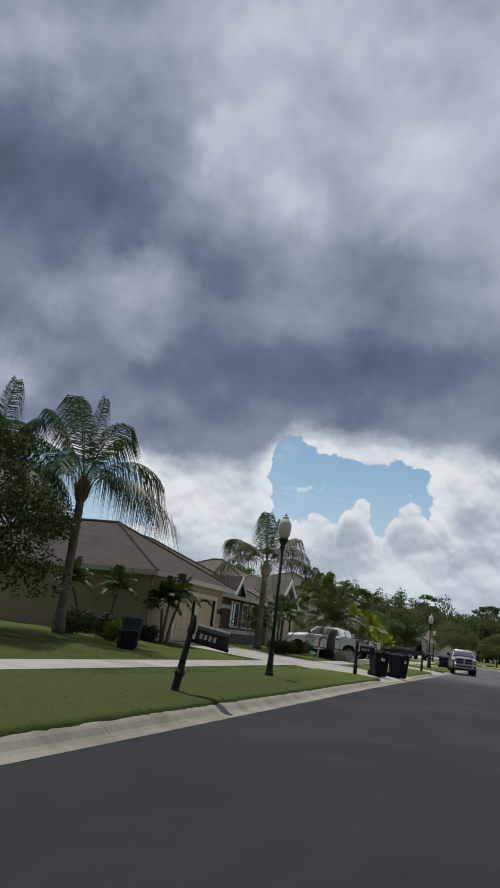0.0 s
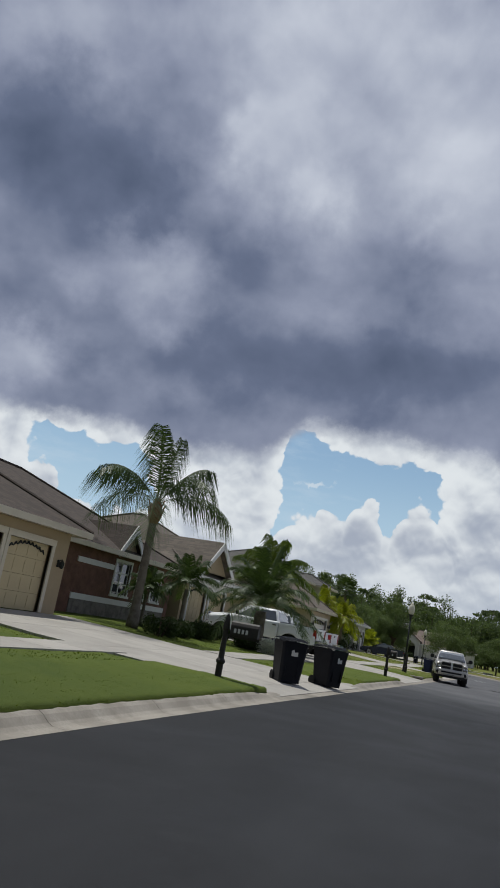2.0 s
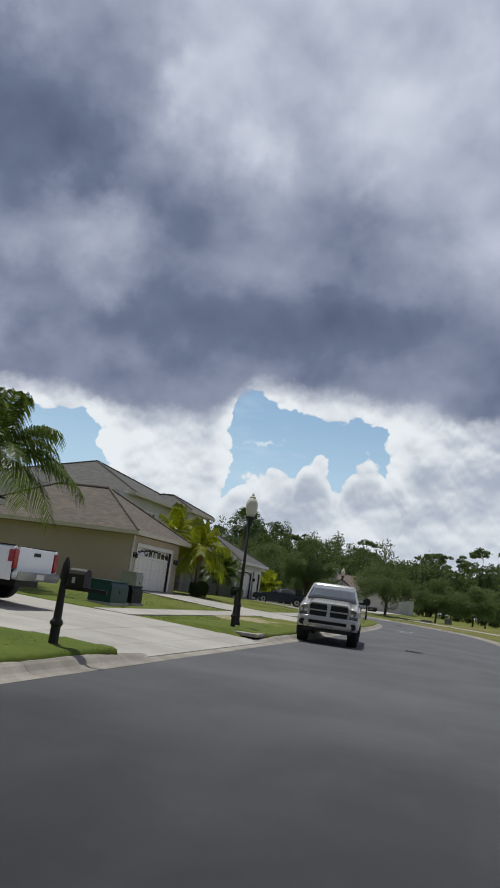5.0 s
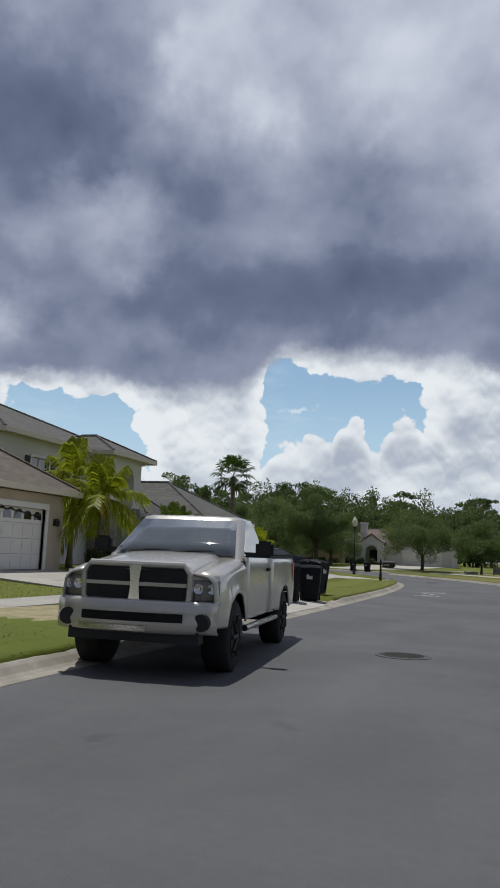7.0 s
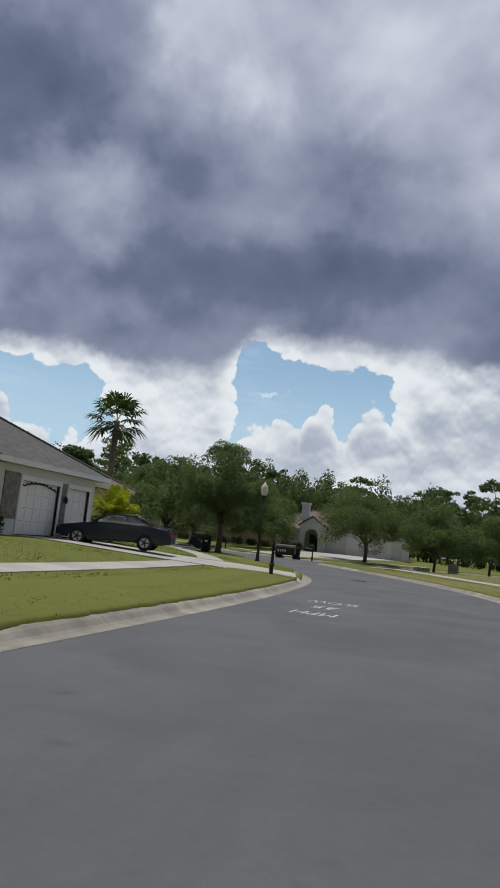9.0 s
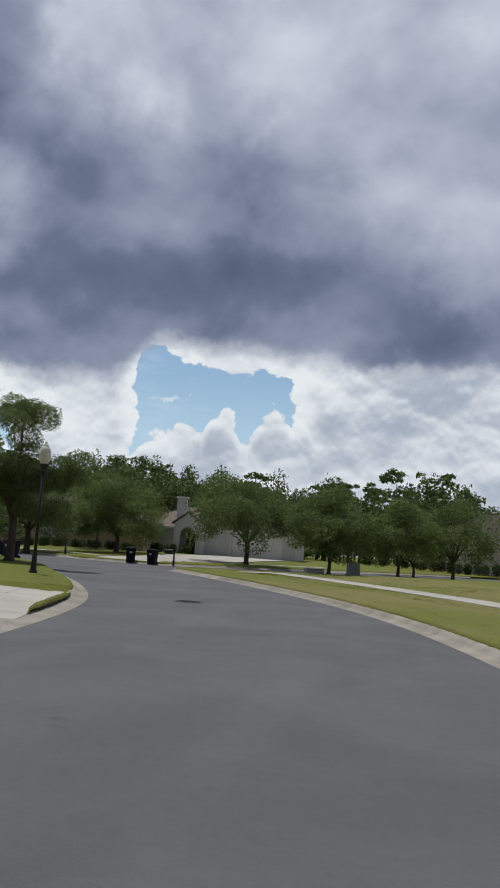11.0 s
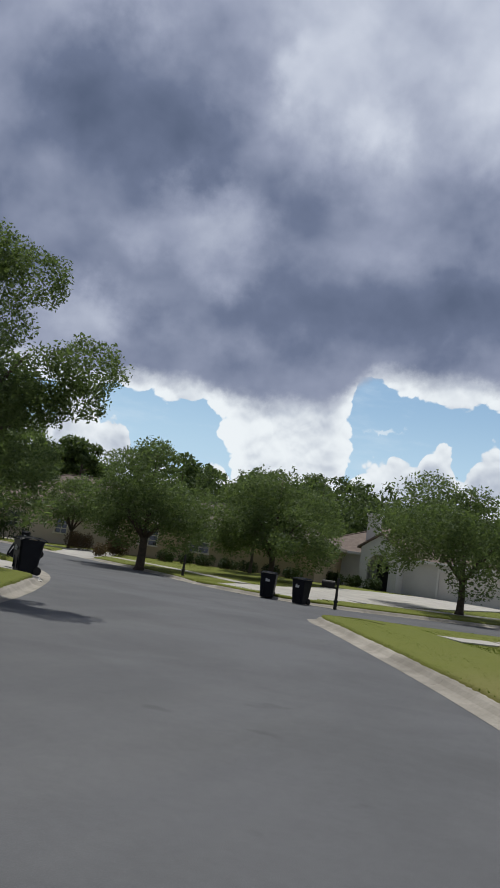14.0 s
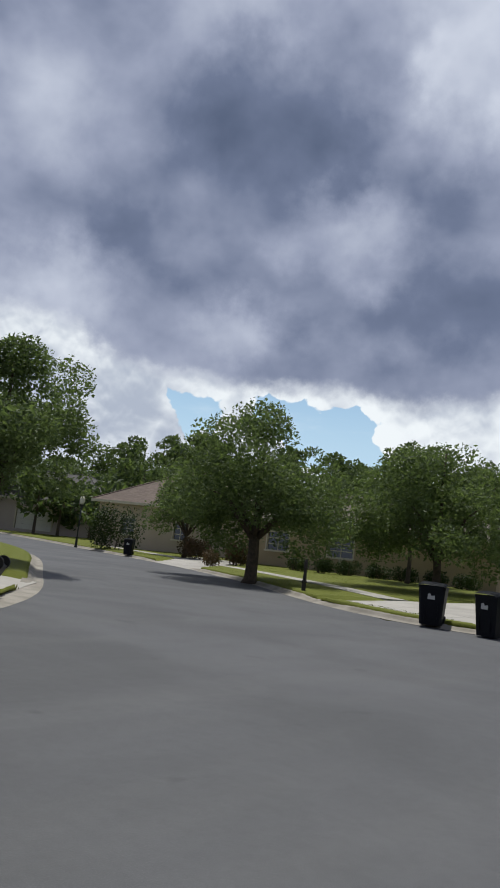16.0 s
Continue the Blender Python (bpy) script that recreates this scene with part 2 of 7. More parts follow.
def asphalt_material():
    m = bpy.data.materials.new("asphalt")
    m.use_nodes = True
    n = Nodes(m.node_tree)
    bsdf = m.node_tree.nodes["Principled BSDF"]
    geo = n.add("ShaderNodeNewGeometry").outputs["Position"]
    split = n.add("ShaderNodeSeparateXYZ")
    n.put(split.inputs[0], geo)
    stretched = n.vec(n.math("MULTIPLY", split.outputs[0], 0.9), n.math("MULTIPLY", split.outputs[1], 0.12), 0.0)
    grit, patch, band = n.noise(geo, 90.0, 2.0, 0.7), n.noise(geo, 0.35, 5.0, 0.6, 0.5), n.noise(stretched, 1.0, 4.0, 0.6)
    c = n.mix(n.step(patch, 0.35, 0.7), (0.088, 0.088, 0.092), (0.074, 0.074, 0.077))
    c = n.mix(n.step(band, 0.45, 0.72, 0.0, 0.35), c, (0.115, 0.114, 0.113))
    # cloud shade over the road's first stretch, painted as near-black asphalt
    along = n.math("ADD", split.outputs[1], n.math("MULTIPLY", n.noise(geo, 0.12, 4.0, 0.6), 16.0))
    cloud_shade = n.step(along, 46.0, 68.0, 1.0, 0.0)
    c = n.mix(n.math("MULTIPLY", cloud_shade, 0.95), c, n.mix(n.step(band, 0.4, 0.7), (0.0085, 0.009, 0.0105), (0.014, 0.0145, 0.016)))
    c = n.mix(n.step(grit, 0.5, 0.8, 0.0, 0.35), c, n.mix(cloud_shade, (0.17, 0.168, 0.16), (0.024, 0.024, 0.025)))
    # coarse stone and dark oil spots
    mottle = n.noise(geo, 9.0, 5.0, 0.75)
    c = n.mix(1.0, c, n.mix(n.step(mottle, 0.3, 0.7), (0.94, 0.94, 0.94), (1.06, 1.06, 1.06)), "MULTIPLY")
    c = n.mix(n.step(n.noise(geo, 1.6, 3.0, 0.5), 0.66, 0.74, 0.0, 0.35), c, (0.03, 0.03, 0.031))
    n.put(bsdf.inputs["Base Color"], c)
    n.put(bsdf.inputs["Roughness"], n.math("MULTIPLY_ADD", cloud_shade, -0.08, n.step(patch, 0.3, 0.7, 0.7, 0.82)))
    n.put(bsdf.inputs["Specular IOR Level"], n.math("MULTIPLY_ADD", cloud_shade, -0.17, 0.4))
    b = n.add("ShaderNodeBump")
    n.put(b.inputs["Strength"], 0.5)
    n.put(b.inputs["Distance"], 0.006)
    n.put(b.inputs["Height"], grit)
    n.put(bsdf.inputs["Normal"], b.outputs[0])
    return m


def lawn_material():
    m = bpy.data.materials.new("lawn")
    m.use_nodes = True
    n = Nodes(m.node_tree)
    bsdf = m.node_tree.nodes["Principled BSDF"]
    geo = n.add("ShaderNodeNewGeometry").outputs["Position"]
    blades, tuft, patch, dry = n.noise(geo, 34.0, 3.0, 0.7), n.noise(geo, 5.0, 4.0, 0.65), n.noise(geo, 0.5, 4.0, 0.6, 0.4), n.noise(geo, 0.13, 3.0, 0.55, 0.6)
    split = n.add("ShaderNodeSeparateXYZ")
    n.put(split.inputs[0], geo)
    c = n.mix(n.step(patch, 0.3, 0.7), (0.112, 0.145, 0.016), (0.076, 0.112, 0.012))
    c = n.mix(n.step(tuft, 0.4, 0.75, 0.0, 0.55), c, (0.14, 0.172, 0.022))
    c = n.mix(n.step(blades, 0.48, 0.75, 0.0, 0.55), c, (0.06, 0.092, 0.01))
    # cloud shade on the first lawns, painted in as a darker green
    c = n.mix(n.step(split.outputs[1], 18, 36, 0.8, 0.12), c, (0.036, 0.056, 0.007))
    # the lawns further on are drier
    c = n.mix(n.step(n.math("ADD", split.outputs[1], n.math("MULTIPLY", dry, 8.0)), 62, 84, 0.0, 0.55), c, (0.16, 0.16, 0.03))
    # straw-coloured, worn grass on the dry verge of the bend
    worn = n.math("MULTIPLY", n.step(split.outputs[0], -9.0, -3.0), n.math("MULTIPLY", n.step(split.outputs[1], 95, 112), n.step(split.outputs[1], 142, 132)))
    c = n.mix(n.math("MULTIPLY", worn, n.step(dry, 0.38, 0.6, 0.12, 0.75)), c, (0.2, 0.17, 0.065))
    n.put(bsdf.inputs["Base Color"], c)
    n.put(bsdf.inputs["Roughness"], 0.85)
    n.put(bsdf.inputs["Specular IOR Level"], 0.2)
    b = n.add("ShaderNodeBump")
    n.put(b.inputs["Strength"], 0.7)
    n.put(b.inputs["Distance"], 0.03)
    n.put(b.inputs["Height"], n.math("ADD", blades, tuft))
    n.put(bsdf.inputs["Normal"], b.outputs[0])
    return m


def shingle_material(name, color, other):
    """Rows of shingles: courses and tabs in relief, with streaks of weather."""
    m = bpy.data.materials.new(name)
    m.use_nodes = True
    n = Nodes(m.node_tree)
    bsdf = m.node_tree.nodes["Principled BSDF"]
    geo = n.add("ShaderNodeNewGeometry")
    split = n.add("ShaderNodeSeparateXYZ")
    n.put(split.inputs[0], geo.outputs["Position"])
    x, y, z = split.outputs
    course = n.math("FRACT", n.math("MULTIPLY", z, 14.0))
    tabs = n.noise(n.vec(n.math("FLOOR", n.math("MULTIPLY", x, 3.3)), n.math("FLOOR", n.math("MULTIPLY", y, 3.3)), n.math("FLOOR", n.math("MULTIPLY", z, 14.0))), 7.13, 0.0)
    stain = n.noise(geo.outputs["Position"], 0.7, 5.0, 0.6)
    c = n.mix(n.step(tabs, 0.35, 0.65), color, other)
    c = n.mix(n.step(stain, 0.4, 0.7, 0.0, 0.45), c, tuple(v * 0.62 for v in color))
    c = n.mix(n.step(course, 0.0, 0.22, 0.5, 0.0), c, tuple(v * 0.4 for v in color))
    n.put(bsdf.inputs["Base Color"], c)
    n.put(bsdf.inputs["Roughness"], 0.9)
    b = n.add("ShaderNodeBump")
    n.put(b.inputs["Strength"], 0.6)
    n.put(b.inputs["Distance"], 0.02)
    n.put(b.inputs["Height"], n.math("ADD", course, tabs))
    n.put(bsdf.inputs["Normal"], b.outputs[0])
    return m


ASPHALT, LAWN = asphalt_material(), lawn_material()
CONCRETE = material("concrete", (0.42, 0.395, 0.355), 0.85, (0.3, 0.28, 0.25), 0.8, 30.0, 0.6, 0.3, 0.004, space="World", spread=0.07)
KERB_STONE = material("kerb_concrete", (0.34, 0.31, 0.265), 0.9, (0.2, 0.18, 0.15), 1.2, 26.0, 0.8, 0.4, 0.006, space="World", spread=0.1)
STUCCO_TAN = material("tan_stucco", (0.43, 0.34, 0.22), 0.9, (0.36, 0.28, 0.18), 0.6, 60, 0.5, 0.4, 0.006, space="World")
STUCCO_BEIGE = material("beige_stucco", (0.5, 0.42, 0.33), 0.9, (0.42, 0.35, 0.27), 0.6, 60, 0.5, 0.4, 0.006, space="World")
STUCCO_WHITE = material("white_stucco", (0.62, 0.61, 0.58), 0.9, (0.5, 0.49, 0.47), 0.6, 60, 0.5, 0.4, 0.006, space="World")
STUCCO_PINK = material("pale_stucco", (0.55, 0.47, 0.43), 0.9, (0.46, 0.39, 0.35), 0.5, 60, 0.5, 0.4, 0.006, space="World")
TRIM = material("cream_trim", (0.66, 0.6, 0.48), 0.6, None, 1.5, 40, 0.25, 0.1)
TRIM_WHITE = material("white_trim", (0.74, 0.73, 0.7), 0.6, None, 1.5, 40, 0.25, 0.1)
DOOR_TAN = material("tan_garage_door", (0.58, 0.48, 0.29), 0.6, (0.5, 0.41, 0.25), 1.0, 30, 0.4, 0.05)
DOOR_WHITE = material("white_garage_door", (0.76, 0.73, 0.68), 0.5, (0.66, 0.63, 0.58), 1.0, 30, 0.4, 0.05)
BRICK = material("red_brown_brick", (0.2, 0.105, 0.075), 0.9, (0.12, 0.065, 0.05), 3.0, 16, 0.8, 0.6, 0.02, space="World")
STONE = material("grey_fieldstone", (0.26, 0.24, 0.21), 0.9, (0.14, 0.125, 0.11), 4.0, 22, 0.9, 0.8, 0.03, space="World")
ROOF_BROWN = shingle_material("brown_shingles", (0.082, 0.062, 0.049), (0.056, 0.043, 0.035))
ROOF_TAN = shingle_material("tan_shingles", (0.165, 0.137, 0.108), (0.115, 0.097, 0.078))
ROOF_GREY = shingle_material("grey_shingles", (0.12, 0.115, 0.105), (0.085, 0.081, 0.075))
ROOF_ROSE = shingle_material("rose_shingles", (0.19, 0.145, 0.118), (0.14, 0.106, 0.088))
GLASS_DARK = glass_material("window_glass", (0.012, 0.014, 0.016))
GLASS_CAR = glass_material("car_glass", (0.075, 0.085, 0.088), 0.02, 1.0, 1.0)
BARK = material("bark", (0.13, 0.1, 0.075), 0.95, (0.06, 0.048, 0.038), 6, 30, 0.8, 0.9, 0.03)
PALM_BARK = material("palm_bark", (0.24, 0.21, 0.17), 0.95, (0.13, 0.11, 0.085), 5, 24, 0.8, 0.9, 0.03)
BOOT = material("palm_boots", (0.3, 0.16, 0.08), 0.9, (0.14, 0.08, 0.045), 8, 30, 0.8, 0.8, 0.03)
LEAF_OAK = leaf_material("oak_leaves", (0.08, 0.112, 0.05), (0.185, 0.232, 0.105), 0.45)
LEAF_WOOD = leaf_material("wood_leaves", (0.055, 0.08, 0.038), (0.16, 0.205, 0.085), 0.42)
LEAF_PALM = leaf_material("palm_leaflets", (0.03, 0.052, 0.017), (0.09, 0.13, 0.042), 0.3, 0.42)
LEAF_BRIGHT = leaf_material("bright_palm_leaflets", (0.19, 0.22, 0.02), (0.42, 0.42, 0.045), 0.5, 0.42)
LEAF_MID = leaf_material("light_palm_leaflets", (0.06, 0.095, 0.02), (0.15, 0.19, 0.04), 0.4, 0.42)
LEAF_HEDGE = leaf_material("hedge_leaves", (0.016, 0.03, 0.008), (0.06, 0.09, 0.02), 0.2)
LEAF_BROWN = leaf_material("brown_hedge_leaves", (0.06, 0.05, 0.02), (0.17, 0.1, 0.06), 0.2)
LEAF_LIME = leaf_material("lime_hedge_leaves", (0.08, 0.12, 0.012), (0.2, 0.24, 0.02), 0.3)
LEAF_WHITE = leaf_material("white_flowers", (0.5, 0.5, 0.47), (0.8, 0.8, 0.76), 0.3)
GRASS_BLADE = leaf_material("grass_blades", (0.075, 0.105, 0.012), (0.115, 0.145, 0.017), 0.5, 0.8)
POLE = material("black_green_cast_iron", (0.02, 0.024, 0.022), 0.5, (0.035, 0.035, 0.03), 4, 40, 0.5, 0.3)
POST = material("black_painted_post", (0.022, 0.02, 0.018), 0.55, (0.05, 0.042, 0.035), 5, 40, 0.5, 0.3)
GLOBE = material("frosted_globe", (0.72, 0.69, 0.56), 0.25, (0.6, 0.56, 0.42), 3, 20, 0.5, 0.0)
BIN_BLACK = material("black_bin_plastic", (0.007, 0.008, 0.012), 0.5, (0.012, 0.014, 0.019), 3, 50, 0.6, 0.15, gloss=0.16)
BIN_BLUE = material("navy_bin_plastic", (0.01, 0.016, 0.045), 0.5, (0.016, 0.022, 0.05), 3, 50, 0.6, 0.15, gloss=0.16)
BIN_GREEN = material("green_bin_plastic", (0.01, 0.06, 0.055), 0.45, (0.014, 0.045, 0.042), 3, 50, 0.6, 0.15)
RUBBER = material("tyre_rubber", (0.016, 0.016, 0.016), 0.85, (0.03, 0.029, 0.027), 8, 60, 0.5, 0.4)
ALLOY = material("alloy", (0.5, 0.5, 0.5), 0.35, (0.3, 0.3, 0.3), 6, 40, 0.4, 0.1, metal=0.9)
BLACK_RIM = material("black_wheel", (0.014, 0.014, 0.015), 0.5, (0.03, 0.03, 0.03), 6, 40, 0.4, 0.1)
CHROME = material("chrome", (0.75, 0.75, 0.76), 0.15, (0.5, 0.5, 0.5), 5, 40, 0.3, 0.0, metal=1.0)
PAINT_SILVER = material("silver_car_paint", (0.52, 0.495, 0.45), 0.3, (0.45, 0.425, 0.39), 2.5, 200, 0.3, 0.0, metal=0.4, coat=0.8)
PAINT_WHITE = material("white_car_paint", (0.87, 0.88, 0.89), 0.35, (0.8, 0.81, 0.82), 2.5, 120, 0.25, 0.0, coat=0.5)
PAINT_DARK = material("dark_car_paint", (0.012, 0.016, 0.03), 0.3, (0.02, 0.024, 0.04), 2.5, 120, 0.3, 0.0, coat=0.7)
PLASTIC = material("black_plastic", (0.02, 0.02, 0.021), 0.6, (0.035, 0.035, 0.035), 6, 60, 0.4, 0.2)
LAMP_CLEAR = material("lamp_lens", (0.16, 0.15, 0.13), 0.12, (0.3, 0.29, 0.26), 14, 60, 0.6, 0.1, coat=0.6)
LAMP_RED = material("red_lens", (0.4, 0.012, 0.014), 0.2, (0.2, 0.01, 0.01), 10, 60, 0.5, 0.1, coat=0.6)
WHITE_PAINT = material("road_paint", (0.62, 0.62, 0.6), 0.7, (0.3, 0.3, 0.29), 3.0, 50, 0.8, 0.3, 0.003)
IRON = material("cast_iron", (0.09, 0.085, 0.08), 0.6, (0.05, 0.047, 0.045), 6, 50, 0.6, 0.4, metal=0.4)
STICKER = material("pale_sticker", (0.6, 0.6, 0.58), 0.6, None, 9, 40, 0.3, 0.0)
RED_BAND = material("red_band", (0.55, 0.05, 0.03), 0.6, None, 9, 40, 0.3, 0.0)
AC_METAL = material("grey_cabinet", (0.33, 0.34, 0.32), 0.5, None, 3, 40, 0.4, 0.1)
SAND = material("sandy_soil", (0.36, 0.3, 0.2), 0.95, (0.2, 0.19, 0.08), 3.0, 30, 0.8, 0.6, 0.02, space="World")


# ---- building helpers ----
def mesh_object(name, bm, mat, smooth=False):
    me = bpy.data.meshes.new(name)
    bmesh.ops.recalc_face_normals(bm, faces=bm.faces)
    bm.to_mesh(me)
    bm.free()
    me.materials.append(mat)
    if smooth:
        me.polygons.foreach_set("use_smooth", [True] * len(me.polygons))
    return new(name, me)


def part(name, bm, mat, parent, label="", smooth=False):
    """One mesh as a part of a thing."""
    ob = mesh_object(name, bm, mat, smooth)
    ob.parent = parent
    return tagged(ob, label)


def thing(name, label, category, group="", kind="", at=(0, 0, 0), turn=0.0):
    ob = new(name)
    ob.empty_display_size = 0.2
    ob.matrix_basis = pose(*at, 0, 0, turn)
    return tagged(ob, label, category, group, kind)


def box(bm, x0, x1, y0, y1, z0, z1, bevel=0.0):
    vs = [bm.verts.new((x, y, z)) for z in (z0, z1) for x, y in ((x0, y0), (x1, y0), (x1, y1), (x0, y1))]
    fs = [bm.faces.new([vs[i] for i in q]) for q in ((3, 2, 1, 0), (4, 5, 6, 7), (0, 1, 5, 4), (1, 2, 6, 5), (2, 3, 7, 6), (3, 0, 4, 7))]
    if bevel:
        es = {e for f in fs for e in f.edges}
        bmesh.ops.bevel(bm, geom=list(es), offset=bevel, segments=2, affect="EDGES")
    return bm


def boxes(*rows, bevel=0.0):
    bm = bmesh.new()
    for r in rows:
        box(bm, *r, bevel=bevel)
    return bm


def tube(bm, points, radii, seg=10, cap=True):
    """A tube through the points with a radius at each."""
    rings = []
    pts = [Vector(p) for p in points]
    for i, p in enumerate(pts):
        d = (pts[min(i + 1, len(pts) - 1)] - pts[max(i - 1, 0)]).normalized()
        u = d.orthogonal().normalized() if i == 0 else (u - d * u.dot(d)).normalized()
        v = d.cross(u)
        rings.append([bm.verts.new(p + (u * math.cos(k * math.tau / seg) + v * math.sin(k * math.tau / seg)) * radii[i]) for k in range(seg)])
    for a, b in zip(rings, rings[1:]):
        for k in range(seg):
            bm.faces.new((a[k], a[(k + 1) % seg], b[(k + 1) % seg], b[k]))
    if cap:
        bm.faces.new(rings[0][::-1])
        bm.faces.new(rings[-1])
    return bm


def turned(bm, profile, seg=16, at=(0, 0)):
    """A turned body: rows of radius and height."""
    rings = [[bm.verts.new((at[0] + r * math.cos(k * math.tau / seg), at[1] + r * math.sin(k * math.tau / seg), z)) for k in range(seg)] for r, z in profile]
    for a, b in zip(rings, rings[1:]):
        for k in range(seg):
            bm.faces.new((a[k], a[(k + 1) % seg], b[(k + 1) % seg], b[k]))
    bm.faces.new(rings[0][::-1])
    bm.faces.new(rings[-1])
    return bm


def prism(bm, outline, axis, a, b):
    """A flat outline, rows of two coordinates, drawn out along an axis from a to b."""
    def put(u, v, w):
        return {"x": (w, u, v), "y": (u, w, v), "z": (u, v, w)}[axis]
    lo = [bm.verts.new(put(u, v, a)) for u, v in outline]
    hi = [bm.verts.new(put(u, v, b)) for u, v in outline]
    n = len(outline)
    bm.faces.new(lo[::-1])
    bm.faces.new(hi)
    for i in range(n):
        bm.faces.new((lo[i], lo[(i + 1) % n], hi[(i + 1) % n], hi[i]))
    return bm


def raw_mesh(name, verts, faces, mat, smooth=False):
    me = bpy.data.meshes.new(name)
    me.from_pydata([tuple(v) for v in verts], [], faces)
    me.materials.append(mat)
    if smooth:
        me.polygons.foreach_set("use_smooth", [True] * len(me.polygons))
    return new(name, me)


# ---- lie of the land ----
def spline(points, step=1.6):
    """Points along a smooth curve through the given ones, about step metres apart."""
    pts = np.array(points, float)
    ext = np.vstack([2 * pts[0] - pts[1], pts, 2 * pts[-1] - pts[-2]])
    out = []
    for i in range(1, len(ext) - 2):
        a, b, c, d = ext[i - 1], ext[i], ext[i + 1], ext[i + 2]
        n = max(2, int(np.linalg.norm(c - b) / step))
        k = max(np.linalg.norm(c - b), 1e-6)
        m1 = (c - a) / max(np.linalg.norm(c - b) + np.linalg.norm(b - a), 1e-6) * k
        m2 = (d - b) / max(np.linalg.norm(d - c) + np.linalg.norm(c - b), 1e-6) * k
        for t in np.arange(n) / n:
            out.append((2 * t**3 - 3 * t**2 + 1) * b + (t**3 - 2 * t**2 + t) * m1 + (3 * t**2 - 2 * t**3) * c + (t**3 - t**2) * m2)
    out.append(pts[-1])
    return np.array(out)


# Edges of the asphalt, each with the lawn on its own side.
KERB_L = spline([(-4.3, -60), (-4.3, 4), (-4.43, 13), (-4.55, 20), (-4.7, 27), (-4.76, 36), (-4.85, 60), (-5.0, 90), (-5.75, 103), (-7.1, 111), (-9.6, 117.4), (-12.75, 123.4), (-14.0, 125.9), (-16.4, 130.0), (-21.3, 136.7), (-27.4, 142), (-37, 149.4), (-46, 154.2), (-75, 166), (-140, 188)])
KERB_R = spline([(2.8, -60), (2.8, 40), (2.75, 80), (2.5, 95), (1.8, 103), (0.35, 111), (-1.6, 117), (-3.75, 121.9), (-6.15, 126.8), (-8.4, 130.9), (-10.7, 135.0), (-12.1, 137.6), (-11.3, 139.0), (-8.4, 141.6), (-5.0, 146.0), (1.0, 154), (16, 174), (70, 246)])
KERB_F = spline([(58, 250), (4, 178), (-8.6, 154.8), (-11.5, 150.6), (-13.6, 147.4), (-15.2, 146.5), (-18.2, 146.3), (-21.8, 148.2), (-28.2, 153.5), (-36, 158.4), (-43.4, 162), (-75, 175), (-140, 197)])
LAWN_RISE = ((-50, -0.12), (0.0, 0.0), (0.12, 0.03), (0.32, 0.13), (0.46, 0.19), (1.3, 0.25), (4, 0.27), (6, 0.33), (10, 0.56), (14, 0.62), (60, 0.65), (4000, 0.65))


def edge_distance(x, y):
    """Metres from the asphalt's edge, for arrays of places: above 0 on the lawns, below 0 on the road."""
    x, y = np.atleast_1d(np.asarray(x, float)), np.atleast_1d(np.asarray(y, float))
    best = np.full(x.shape, 1e9)
    sign = np.ones(x.shape)
    for line, side in ((KERB_L, 1), (KERB_R, -1), (KERB_F, -1)):
        for a, b in zip(line[:-1:1], line[1::1]):
            ab = b - a
            k = np.clip(((x - a[0]) * ab[0] + (y - a[1]) * ab[1]) / (ab @ ab), 0, 1)
            dx, dy = x - a[0] - k * ab[0], y - a[1] - k * ab[1]
            d = np.hypot(dx, dy)
            near = d < best
            best = np.where(near, d, best)
            sign = np.where(near, np.sign(ab[0] * dy - ab[1] * dx) * side, sign)
    return best * sign


def ground_z(x, y):
    """Height of the lawns over the road."""
    d = edge_distance(x, y)
    return np.interp(d, [r[0] for r in LAWN_RISE], [r[1] for r in LAWN_RISE])


def gz(x, y):
    return float(ground_z(x, y)[0])


def offset_line(line, d):
    """The line moved d metres to its left."""
    t = np.gradient(line, axis=0)
    t /= np.linalg.norm(t, axis=1)[:, None]
    return line + np.stack([-t[:, 1], t[:, 0]], 1) * d


def resample(line, step):
    s = np.r_[0, np.cumsum(np.linalg.norm(np.diff(line, axis=0), axis=1))]
    at = np.arange(0, s[-1], step)
    return np.stack([np.interp(at, s, line[:, k]) for k in (0, 1)], 1)


